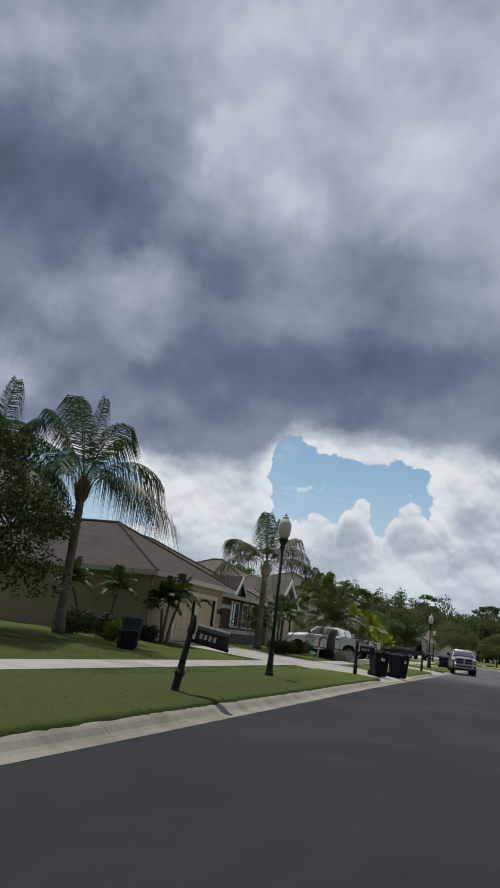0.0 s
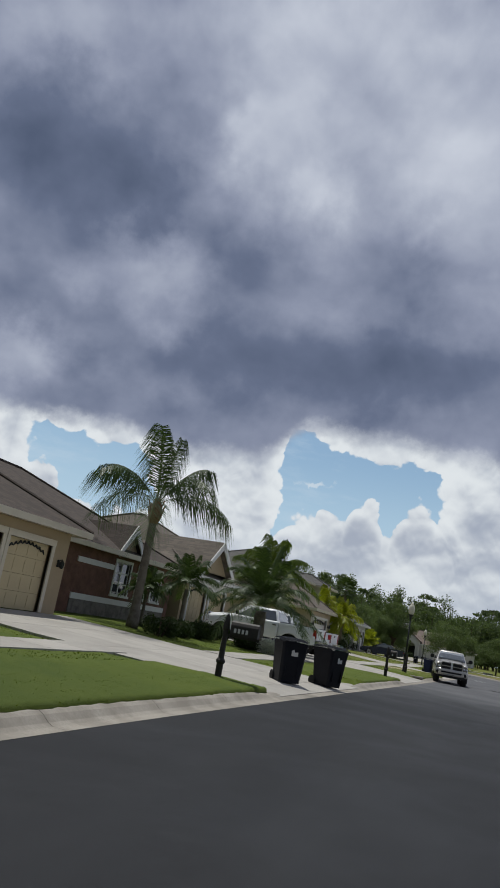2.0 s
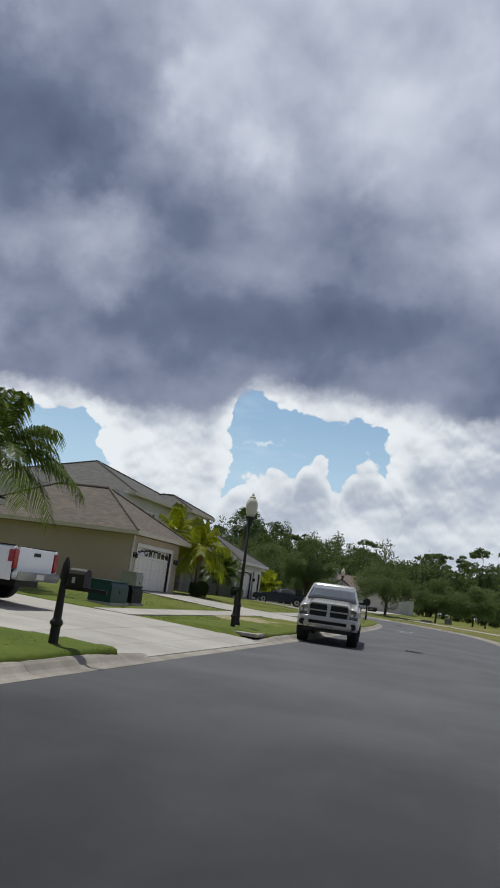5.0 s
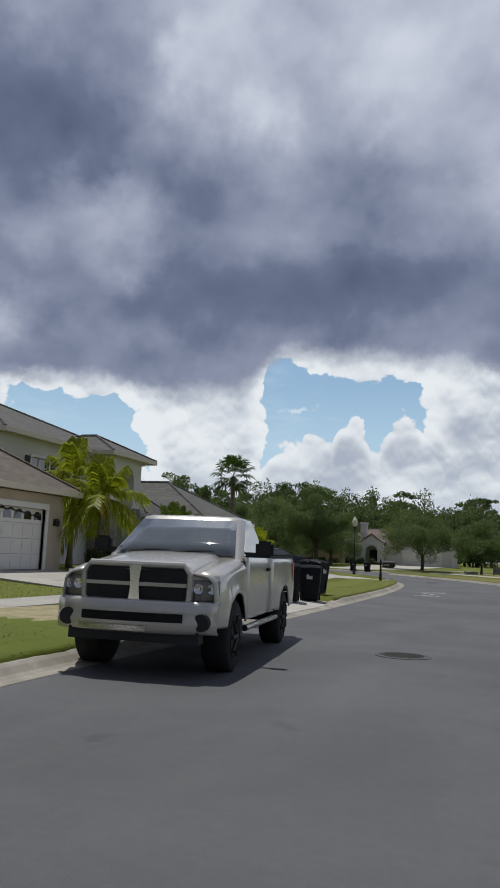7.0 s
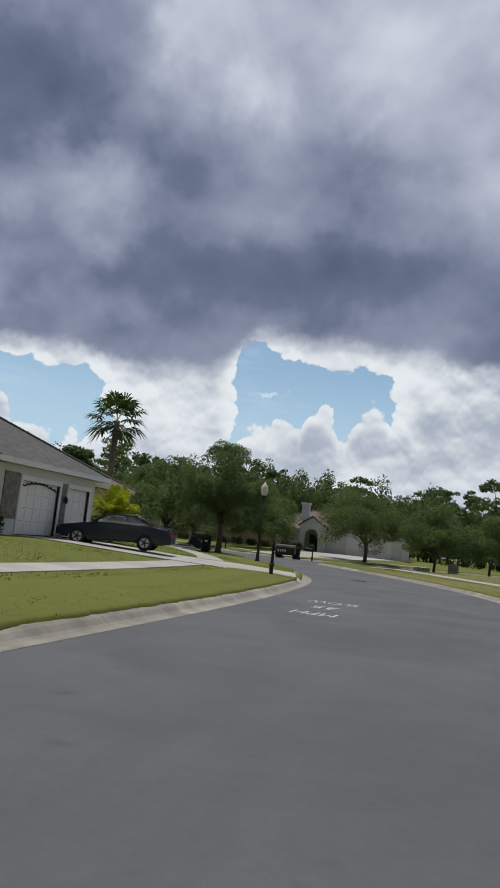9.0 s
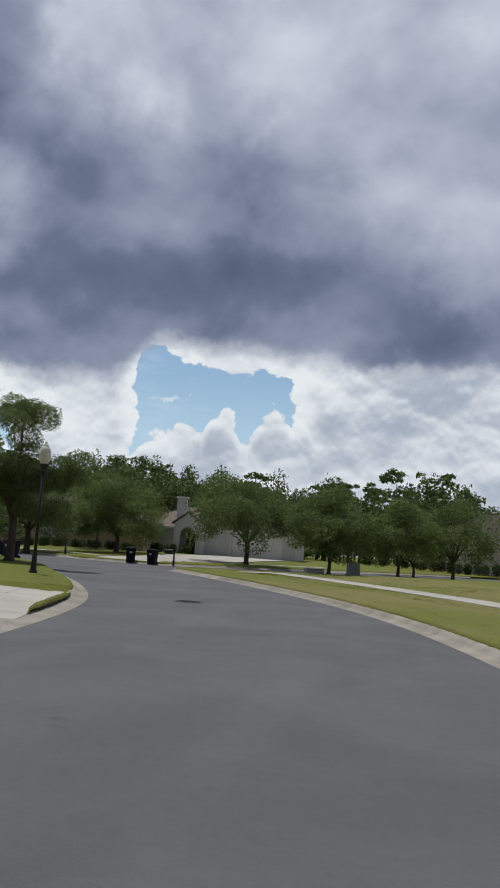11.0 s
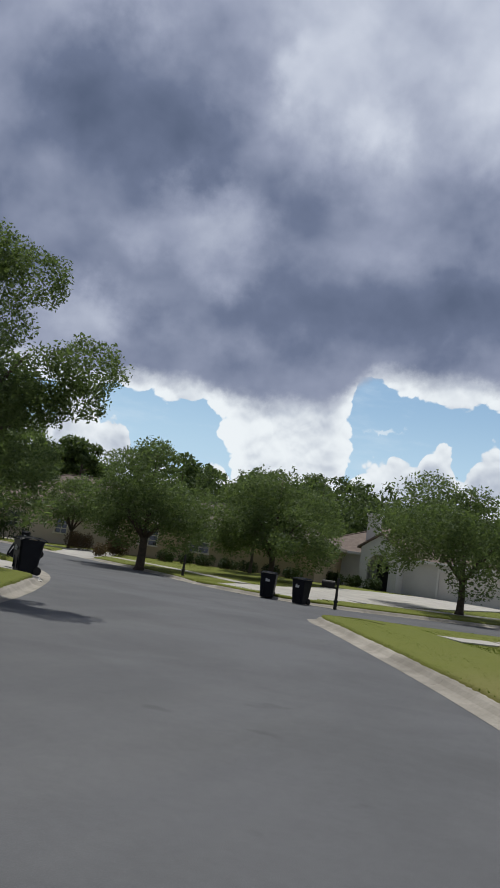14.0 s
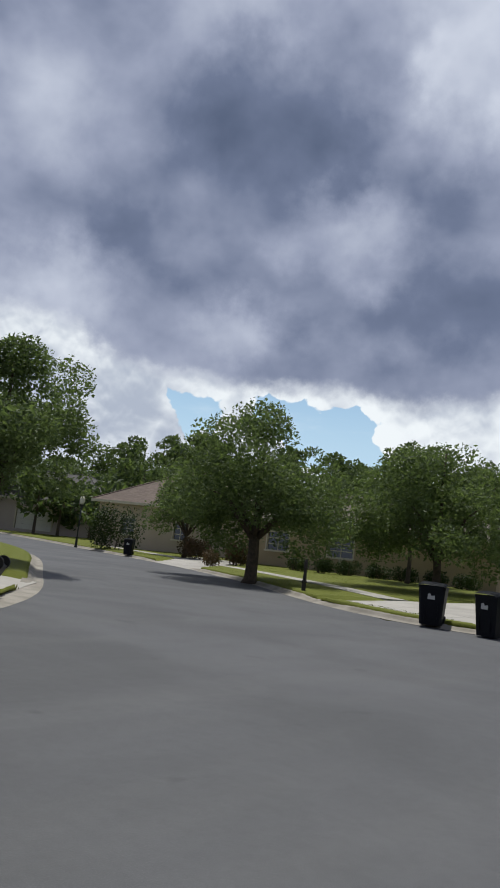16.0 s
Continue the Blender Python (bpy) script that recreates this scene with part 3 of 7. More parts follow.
# Driveways: pairs of places on their two edges, from the road inwards.
DRIVEWAYS = {
    "near": [((-5.0, 33.0), (-5.05, 45.2)), ((-5.8, 32.7), (-5.9, 42.4)), ((-7.0, 32.5), (-7.1, 41.2)), ((-9.5, 32.3), (-9.5, 40.8)), ((-14.7, 32.3), (-14.7, 40.0))],
    "trucks": [((-5.1, 54.1), (-5.1, 64.9)), ((-5.9, 54.0), (-5.9, 63.6)), ((-7.2, 53.7), (-7.2, 63.0)), ((-9.6, 53.2), (-9.6, 62.4)), ((-16.2, 52.6), (-16.2, 61.0))],
    "bins": [((-5.2, 76.2), (-5.2, 83.9)), ((-6.1, 76.8), (-6.1, 83.6)), ((-9.4, 77.5), (-9.4, 84.2)), ((-16.0, 78.2), (-16.0, 84.2))],
    "sedan": [((-6.25, 105.2), (-8.2, 113.6)), ((-7.4, 105.4), (-9.2, 112.4)), ((-10.6, 104.9), (-11.6, 110.6)), ((-17.4, 103.2), (-17.4, 109.2))],
    "inner_bend": [((-18.6, 133.1), (-24.6, 139.6)), ((-20.0, 132.4), (-25.6, 138.4)), ((-29, 126), (-33, 131))],
    "arch_house": [((-22.3, 149.0), (-15.6, 146.8)), ((-21.4, 150.6), (-15.3, 148.6)), ((-19.3, 156), (-13.6, 153.6)), ((-17.0, 177.8), (-9.4, 177.8))],
    "far_house": [((-40.5, 160.7), (-34.5, 157.6)), ((-41, 162), (-35.2, 159.4)), ((-45, 170), (-40, 169))],
}


def inside_drive(x, y, margin=0.0):
    """Whether places lie on a driveway."""
    hit = np.zeros(np.shape(x), bool)
    for rows in DRIVEWAYS.values():
        for (a, b), (c, d) in zip(rows, rows[1:]):
            quad = np.array([a, b, d, c], float)
            mid = quad.mean(0)
            quad = mid + (quad - mid) * (1 + margin / 4)
            area = sum(quad[i][0] * quad[(i + 1) % 4][1] - quad[(i + 1) % 4][0] * quad[i][1] for i in range(4))
            ok = np.ones(np.shape(x), bool)
            for i in range(4):
                p, q = quad[i], quad[(i + 1) % 4]
                ok &= ((q[0] - p[0]) * (y - p[1]) - (q[1] - p[1]) * (x - p[0])) * np.sign(area) >= 0
            hit |= ok
    return hit


def apron_height(d):
    """Driveways ramp evenly from the gutter up to the walk's level."""
    return np.interp(d, (0, 0.45, 0.68, 2.6, 4, 6, 10, 14, 60), (0.0, 0.03, 0.055, 0.2, 0.27, 0.33, 0.56, 0.62, 0.65))


# The ground: one sheet out to the horizon, finer along the road.
def build_ground():
    xs = np.unique(np.r_[-3000, -1500, -700, -350, -200, np.arange(-140, -60, 6.0), np.arange(-60, -36, 1.5), np.arange(-36, -4, 0.5), np.arange(-4, 8, 0.5), np.arange(8, 40, 2.0), np.arange(40, 120, 8.0), 200, 350, 700, 1500, 3000])
    ys = np.unique(np.r_[-3000, -1200, -400, -150, np.arange(-60, 0, 4.0), np.arange(0, 100, 0.6), np.arange(100, 175, 0.5), np.arange(175, 260, 4.0), 300, 400, 700, 1500, 4500])
    gx, gy = np.meshgrid(xs, ys)
    d = edge_distance(gx.ravel(), gy.ravel())
    z = np.interp(d, [r[0] for r in LAWN_RISE], [r[1] for r in LAWN_RISE])
    x, y = gx.ravel(), gy.ravel()
    z = np.where((d < 2.0) & (y > -40) & (y < 200), np.where(d < 0.5, -0.15, np.minimum(z, 0.05)), z)
    z += np.where(d > 1.0, 0.015 * np.sin(x * 1.3 + y * 0.4) * np.cos(y * 0.9 - x * 0.2), 0)
    z = np.where(inside_drive(x, y, 0.35), np.minimum(z, apron_height(d) - 0.06), z)
    w = len(xs)
    idx = np.arange(len(xs) * len(ys)).reshape(len(ys), w)
    faces = np.stack([idx[:-1, :-1], idx[:-1, 1:], idx[1:, 1:], idx[1:, :-1]], -1).reshape(-1, 4).tolist()
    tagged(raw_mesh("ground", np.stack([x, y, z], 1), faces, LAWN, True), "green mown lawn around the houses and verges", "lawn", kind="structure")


build_ground()


def sheet(line_a, line_b, z=0.0, across=6):
    """Vertices and faces of a strip between two lines with as many points each."""
    n = len(line_a)
    verts, faces = [], []
    for i in range(n):
        for k in range(across + 1):
            p = line_a[i] + (line_b[i] - line_a[i]) * k / across
            verts.append((p[0], p[1], z))
    for i in range(n - 1):
        for k in range(across):
            a = i * (across + 1) + k
            faces.append((a, a + 1, a + across + 2, a + across + 1))
    return verts, faces


def build_road():
    """The main road as one strip under the kerbs, and the side road butted against it 4 mm lower."""
    left = resample(KERB_L, 1.0)
    mid_dir = np.gradient(left, axis=0)
    mid_dir /= np.linalg.norm(mid_dir, axis=1)[:, None]
    right = left + np.stack([mid_dir[:, 1], -mid_dir[:, 0]], 1) * 8.9
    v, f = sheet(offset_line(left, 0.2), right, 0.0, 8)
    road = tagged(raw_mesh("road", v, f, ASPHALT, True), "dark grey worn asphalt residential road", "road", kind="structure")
    way = np.array([0.6, 0.8])
    la = np.array([np.array([-15.5, 135.0]) + way * s + np.array([1.2, -0.9]) for s in np.linspace(0, 130, 40)])
    lb = np.array([np.array([-22.5, 141.0]) + way * s + np.array([0.2, -0.1]) for s in np.linspace(0, 130, 40)])
    v, f = sheet(la, lb, -0.006, 4)
    tagged(raw_mesh("side_road", v, f, ASPHALT, True), "dark grey asphalt side road at the bend", "road", kind="structure")
    return road


build_road()

KERB_PROFILE = ((-0.03, 0.004), (0.16, 0.007), (0.23, 0.035), (0.31, 0.105), (0.37, 0.135), (0.5, 0.148), (0.5, -0.2), (-0.03, -0.2))
KERB_LOW = ((-0.03, 0.004), (0.16, 0.007), (0.24, 0.012), (0.31, 0.022), (0.37, 0.03), (0.5, 0.042), (0.5, -0.2), (-0.03, -0.2))


def build_kerb(name, line, side, first, last, step=3.0):
    """Kerb and gutter cast in lengths, dropped where a driveway comes in."""
    parent = thing(name, "pale weathered concrete kerb and gutter along the road", "kerb", kind="structure")
    pts = resample(line, step / 6)
    way = np.gradient(pts, axis=0)
    way /= np.linalg.norm(way, axis=1)[:, None]
    out = np.stack([-way[:, 1], way[:, 0]], 1) * side
    probe = pts + out * 0.75
    low = inside_drive(probe[:, 0], probe[:, 1]).astype(float)
    low = np.convolve(np.pad(low, 2, mode="edge"), np.ones(5) / 5, mode="valid")
    for i in range(0, len(pts) - 6, 6):
        if not (first <= pts[i][1] <= last):
            continue
        verts, faces = [], []
        m = len(KERB_PROFILE)
        for j in range(7):
            s = i + j
            p = pts[s] + (way[s] * 0.004 if j == 0 else -way[s] * 0.004 if j == 6 else 0)
            for (u, h), (_, g) in zip(KERB_PROFILE, KERB_LOW):
                q = p + out[s] * u
                verts.append((q[0], q[1], h + (g - h) * low[s]))
        for j in range(6):
            for k in range(m - 1):
                a = j * m + k
                faces.append((a, a + 1, a + m + 1, a + m))
        faces += [tuple(range(m))[::-1], tuple(range(6 * m, 7 * m))]
        ob = raw_mesh("kerb_stone", verts, faces, KERB_STONE)
        ob.parent = parent


def slab_mesh(name, corners, parent, lift=0.03, n=3, mat=None, z_of=None):
    """A cast slab over the ground: its four corners in order, laid to the ground's slope."""
    a, b, c, d = [np.array(p, float) for p in corners]
    mid = (a + b + c + d) / 4
    a, b, c, d = [p + (mid - p) / np.linalg.norm(mid - p) * 0.012 for p in (a, b, c, d)]
    verts, faces = [], []
    for i in range(n + 1):
        for j in range(n + 1):
            p = (a + (b - a) * j / n) * (1 - i / n) + (d + (c - d) * j / n) * (i / n)
            verts.append([p[0], p[1], 0])
    v = np.array(verts)
    dist = edge_distance(v[:, 0], v[:, 1])
    z = np.interp(dist, [r[0] for r in LAWN_RISE], [r[1] for r in LAWN_RISE]) if z_of is None else z_of(dist)
    v[:, 2] = z + lift
    k = n + 1
    faces = [(i * k + j, i * k + j + 1, (i + 1) * k + j + 1, (i + 1) * k + j) for i in range(n) for j in range(n)]
    edge = [j for j in range(k)] + [i * k + n for i in range(1, k)] + [n * k + j for j in range(n - 1, -1, -1)] + [i * k for i in range(n - 1, 0, -1)]
    base = len(v)
    v = np.vstack([v, v[edge] - (0, 0, 0.12)])
    m = len(edge)
    faces += [(edge[i], edge[(i + 1) % m], base + (i + 1) % m, base + i) for i in range(m)]
    ob = raw_mesh(name, v, faces, mat or CONCRETE)
    ob.parent = parent
    return ob


def build_driveways():
    for name, rows in DRIVEWAYS.items():
        parent = thing("driveway", "pale concrete driveway of jointed slabs", "driveway", "driveways", "structure")
        across = 2 if name in ("sedan", "far_house") else 3
        for (a, b), (c, d) in zip(rows, rows[1:]):
            a, b, c, d = [np.array(p, float) for p in (a, b, c, d)]
            count = max(1, round(np.linalg.norm((c + d) / 2 - (a + b) / 2) / 3.2))
            for i in range(count):
                for k in range(across):
                    f0, f1, g0, g1 = i / count, (i + 1) / count, k / across, (k + 1) / across
                    def at(f, g):
                        return (a + (c - a) * f) * (1 - g) + (b + (d - b) * f) * g
                    slab_mesh("slab", (at(f0, g0), at(f0, g1), at(f1, g1), at(f1, g0)), parent, 0.012, 4, None, apron_height)


def build_walk(line, side, near, far, first, last, step=1.55):
    parent = thing("pavement", "narrow pale concrete pavement of square slabs across the lawn", "pavement", kind="structure")
    pts = resample(offset_line(line, near * side), step)
    out = resample(offset_line(line, far * side), 0.2)
    for p, q in zip(pts, pts[1:]):
        if not (first <= p[1] <= last):
            continue
        mid = (p + q) / 2
        if inside_drive(mid[:1], mid[1:])[0]:
            continue
        t = (q - p) / np.linalg.norm(q - p)
        nrm = np.array([-t[1], t[0]]) * side * (far - near)
        slab_mesh("slab", (p, q, q + nrm, p + nrm), parent, 0.025, 2)


def build_verge(name, line, side, first, last):
    """The mown verge behind a kerb, thick-edged where it meets the concrete."""
    pts = resample(line, 0.15)
    way = np.gradient(pts, axis=0)
    way /= np.linalg.norm(way, axis=1)[:, None]
    out = np.stack([-way[:, 1], way[:, 0]], 1) * side
    rows = (0.4, 0.41, 0.48, 0.7, 1.3, 1.8, 2.4, 2.9, 3.2)
    rise = (0.1, 0.178, 0.21, 0.225, 0.258, 0.272, 0.278, 0.282, 0.2)
    rng = np.random.default_rng(8)
    verts, faces = [], []
    for p, o in zip(pts, out):
        j = rng.uniform(-0.03, 0.03)
        for k, (u, h) in enumerate(zip(rows, rise)):
            q = p + o * (u + (j if k < 4 else 0))
            verts.append((q[0], q[1], h))
    m = len(rows)
    v = np.array(verts)
    # under the driveways it goes on below their slabs
    dip = inside_drive(v[:, 0], v[:, 1], 0.02)
    v[dip, 2] = apron_height(np.tile(rows, len(pts)))[dip] - 0.05
    for i in range(len(pts) - 1):
        if not (first <= pts[i][1] <= last):
            continue
        for k in range(m - 1):
            a = i * m + k
            faces.append((a, a + 1, a + m + 1, a + m))
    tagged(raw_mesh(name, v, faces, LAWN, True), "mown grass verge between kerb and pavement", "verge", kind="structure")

# ---- houses ----
def facade(parent, p0, p1, z0, z1, openings, mat, thick=0.22, name="wall"):
    """An upright wall from p0 to p1 (outside on the right of that way), with openings (from, to, low, high) cut through."""
    p0, p1 = Vector((*p0, 0)), Vector((*p1, 0))
    length = (p1 - p0).length
    cuts = sorted({0.0, length, *[v for o in openings for v in o[:2]]})
    bm = bmesh.new()
    for a, b in zip(cuts, cuts[1:]):
        rows = sorted([(o[2], o[3]) for o in openings if o[0] <= a + 1e-6 and o[1] >= b - 1e-6])
        z = z0
        for lo, hi in rows + [(z1, z1)]:
            if lo > z + 1e-4:
                box(bm, a, b, -0.001, thick, z, lo)
            z = hi
    bmesh.ops.remove_doubles(bm, verts=bm.verts, dist=1e-4)
    ob = part(name, bm, mat, parent)
    ang = math.degrees(math.atan2(p1.y - p0.y, p1.x - p0.x))
    ob.matrix_basis = pose(p0.x, p0.y, 0, 0, 0, ang)
    return ob


def place_on(ob, p0, p1):
    ob.matrix_basis = pose(p0[0], p0[1], 0, 0, 0, math.degrees(math.atan2(p1[1] - p0[1], p1[0] - p0[0])))
    return ob


def window(parent, p0, p1, a, b, lo, hi, trim=None, bars=(2, 2)):
    """A window in a facade: surround, sash with glazing bars, and panes."""
    trim = trim or TRIM_WHITE
    bm = boxes((a - 0.1, b + 0.1, -0.05, 0.1, hi, hi + 0.12), (a - 0.1, a, -0.04, 0.1, lo, hi), (b, b + 0.1, -0.04, 0.1, lo, hi))
    frame_ob = place_on(part("window", bm, trim, parent), p0, p1)
    sill = part("sill", boxes((a - 0.14, b + 0.14, -0.1, 0.1, lo - 0.1, lo)), trim, frame_ob)
    sash = bmesh.new()
    for i in range(bars[0] + 1):
        x = a + (b - a) * i / bars[0]
        box(sash, x - 0.03, x + 0.03, 0.06, 0.12, lo, hi)
    for i in range(bars[1] + 1):
        z = lo + (hi - lo) * i / bars[1]
        box(sash, a, b, 0.065, 0.115, z - 0.03, z + 0.03)
    part("sash", sash, trim, frame_ob)
    part("pane", boxes((a, b, 0.09, 0.1, lo, hi)), GLASS_DARK, frame_ob)
    return frame_ob


def garage_door(parent, p0, p1, a, b, lo, hi, mat, trim, lights=0):
    """A sectional door: four sections of raised panels, a row of small arched lights where it has them, and its surround."""
    surround = boxes((a - 0.16, b + 0.16, -0.06, 0.1, hi, hi + 0.2), (a - 0.16, a, -0.05, 0.1, lo, hi), (b, b + 0.16, -0.05, 0.1, lo, hi))
    door = place_on(part("garage_door", surround, trim, parent), p0, p1)
    across = max(3, round((b - a) / 0.62))
    for s in range(4):
        z = lo + (hi - lo) * s / 4
        h = (hi - lo) / 4
        bm = bmesh.new()
        box(bm, a, b, 0.13, 0.17, z + 0.004, z + h - 0.004)
        for k in range(across):
            x = a + (b - a) * k / across
            w = (b - a) / across
            if s == 3 and lights:
                continue
            box(bm, x + 0.07, x + w - 0.07, 0.117, 0.131, z + 0.08, z + h - 0.08)
        section = part("door_section", bm, mat, door)
        if s == 3 and lights:
            for k in range(across):
                x, w = a + (b - a) * k / across, (b - a) / across
                pts = [(x + 0.08, z + 0.14), (x + w - 0.08, z + 0.14)] + [(x + w / 2 + (w / 2 - 0.08) * math.cos(t), z + 0.3 + 0.14 * math.sin(t)) for t in np.linspace(0.15, math.pi - 0.15, 6)]
                part("pane", prism(bmesh.new(), pts, "y", 0.118, 0.128), GLASS_DARK, section)
    return door


def hip_roof(parent, x0, x1, y0, y1, eave, rise, mat, fascia, over=0.5):
    """A hipped roof over a rectangle: slopes, with fascia boards and boarded soffit under its overhang."""
    x0, x1, y0, y1 = x0 - over, x1 + over, y0 - over, y1 + over
    w, l = x1 - x0, y1 - y0
    run = min(w, l) / 2
    bm = bmesh.new()
    if w >= l:
        r0, r1 = (x0 + run, (y0 + y1) / 2), (x1 - run, (y0 + y1) / 2)
    else:
        r0, r1 = ((x0 + x1) / 2, y0 + run), ((x0 + x1) / 2, y1 - run)
    base = [bm.verts.new((x, y, eave)) for x, y in ((x0, y0), (x1, y0), (x1, y1), (x0, y1))]
    peak = eave + rise
    a = bm.verts.new((*r0, peak))
    b = bm.verts.new((*r1, peak)) if (Vector(r1) - Vector(r0)).length > 0.05 else a
    order = ((0, 1, None), (1, 2, None), (2, 3, None), (3, 0, None))
    if w >= l:
        tops = ((a, b), (b, b), (b, a), (a, a))
    else:
        tops = ((a, a), (a, b), (b, b), (b, a))
    for (i, j, _), (t0, t1) in zip(order, tops):
        vs = [base[i], base[j]] + ([t1] if t1 is t0 else [t1, t0])
        bm.faces.new(vs)
    bm.faces.new(base[::-1])
    roof = part("roof", bm, mat, parent)
    part("fascia", boxes((x0 - 0.03, x1 + 0.03, y0 - 0.03, y0 + 0.02, eave - 0.2, eave + 0.01), (x0 - 0.03, x1 + 0.03, y1 - 0.02, y1 + 0.03, eave - 0.2, eave + 0.01),
                         (x0 - 0.03, x0 + 0.02, y0 + 0.02, y1 - 0.02, eave - 0.2, eave + 0.01), (x1 - 0.02, x1 + 0.03, y0 + 0.02, y1 - 0.02, eave - 0.2, eave + 0.01)), fascia, roof)
    part("soffit", boxes((x0 + 0.02, x1 - 0.02, y0 + 0.02, y1 - 0.02, eave - 0.16, eave - 0.1)), fascia, roof)
    caps = bmesh.new()
    for i, t in ((0, a), (1, a if w < l else b), (2, b), (3, b if w < l else a)):
        c = ((x0, y0), (x1, y0), (x1, y1), (x0, y1))[i]
        tube(caps, [(c[0], c[1], eave + 0.01), (r0[0] if t is a else r1[0], r0[1] if t is a else r1[1], peak + 0.02)], [0.07, 0.07], 5)
    if b is not a:
        tube(caps, [(*r0, peak + 0.02), (*r1, peak + 0.02)], [0.08, 0.08], 5)
    part("ridge_cap", caps, mat, roof)
    return roof


def gable(parent, x_front, x_back, y0, y1, eave, peak, mat_roof, mat_wall, rake, over=0.4):
    """A gabled roof whose triangle faces the road (+x): slopes, the wall in it and white rake boards."""
    ym = (y0 + y1) / 2
    slope = (peak - eave) / ((y1 - y0) / 2)
    bm = bmesh.new()
    t = 0.14
    ya, yb = y0 - over, y1 + over
    za = eave - over * slope
    out = [(ya, za), (ym, peak), (yb, za), (yb, za + t), (ym, peak + t), (ya, za + t)]
    prism(bm, out, "x", x_back, x_front + over)
    roof = part("gable_roof", bm, mat_roof, parent)
    part("gable_wall", prism(bmesh.new(), [(y0, eave), (y1, eave), (ym, peak - 0.02)], "x", x_front - 0.2, x_front), mat_wall, roof)
    w = 0.24
    part("rake_board", prism(bmesh.new(), [(ya, za - w * 0.4), (ym, peak - w), (yb, za - w * 0.4), (yb, za + t + 0.03), (ym, peak + t + 0.03), (ya, za + t + 0.03)], "x", x_front + over, x_front + over + 0.05), rake, roof)
    return roof


def wing(house, x0, x1, y0, y1, base, top, mat, front=(), side=(), back_walls=True):
    """Four walls round a rectangle; openings in the road front (+x) run from y0, those of the near side (-y) from x0."""
    facade(house, (x1, y0), (x1, y1), base, top, list(front), mat)
    facade(house, (x0, y0), (x1, y0), base, top, list(side), mat)
    if back_walls:
        facade(house, (x1, y1), (x0, y1), base, top, [], mat)
        facade(house, (x0, y1), (x0, y0), base, top, [], mat)


def wall_lamp(parent, p0, p1, a, z):
    bm = boxes((a - 0.05, a + 0.05, -0.06, 0.0, z - 0.1, z + 0.14))
    tube(bm, [(a, -0.05, z + 0.1), (a, -0.16, z + 0.16)], [0.015, 0.015], 6)
    turned(bm, [(0.03, z - 0.14), (0.075, z - 0.1), (0.085, z + 0.06), (0.02, z + 0.14)], 8, (a, -0.17))
    return place_on(part("wall_lamp", bm, POLE, parent), p0, p1)


def garland(parent, p0, p1, a, b, z):
    """The dark wrought scroll over a garage door."""
    bm = bmesh.new()
    pts, radii = [], []
    for k in range(19):
        f = k / 18
        pts.append((a + (b - a) * f, 0.095, z - 0.16 + 0.2 * math.sin(f * math.pi) + (0.04 if k % 2 else -0.03)))
        radii.append(0.045 if k % 2 else 0.018)
    tube(bm, pts, radii, 5)
    return place_on(part("scroll", bm, POLE, parent, "dark wrought scroll"), p0, p1)


def house_a():
    h = thing("house", "tan stucco bungalow with cream garage doors and brown hipped roof", "house", "houses along the road")
    f0, f1 = (-14.75, 30.4), (-14.75, 39.2)
    doors = ((2.85, 5.15), (5.5, 7.8))
    wing(h, -27, -14.75, 30.4, 39.2, 0.2, 3.25, STUCCO_TAN, [(a, b, 0.2, 2.72) for a, b in doors], [])
    for a, b in doors:
        garage_door(h, f0, f1, a, b, 0.58, 2.72, DOOR_TAN, TRIM)
        garland(h, f0, f1, a + 0.2, b - 0.2, 2.58)
    wall_lamp(h, f0, f1, 8.35, 2.2)
    hip_roof(h, -27, -14.75, 30.4, 39.2, 3.42, 2.5, ROOF_BROWN, TRIM)
    # recessed front with brick panels between pale bands
    g0, g1 = (-16.9, 39.2), (-16.9, 52.6)
    wins = ((7.4, 8.8), (9.6, 10.5), (11.2, 12.1))
    wing(h, -29, -16.9, 39.2, 52.6, 0.2, 3.3, BRICK, [(a, b, 1.6, 3.0) for a, b in wins], [], True)
    for a, b in wins:
        window(h, g0, g1, a, b, 1.6, 3.0, TRIM_WHITE, (2, 3))
    bands = boxes((4.2, 7.2, -0.05, 0.0, 2.6, 2.82), (4.2, 12.9, -0.05, 0.0, 1.15, 1.38), (4.2, 12.9, -0.06, 0.0, 0.2, 0.55))
    place_on(part("stucco_band", bands, TRIM_WHITE, h), g0, g1)
    place_on(part("stone_base", boxes((4.2, 12.9, -0.04, 0.0, 0.55, 1.15)), STONE, h), g0, g1)
    hip_roof(h, -29, -16.9, 36.5, 52.6, 3.42, 3.1, ROOF_BROWN, TRIM)
    gable(h, -16.75, -20.5, 46.2, 48.0, 3.55, 4.55, ROOF_BROWN, STUCCO_TAN, TRIM_WHITE, 0.25)
    part("downspout", tube(bmesh.new(), [(-14.68, 30.5, 0.55), (-14.68, 30.5, 3.2)], [0.05, 0.05], 6), TRIM, h)


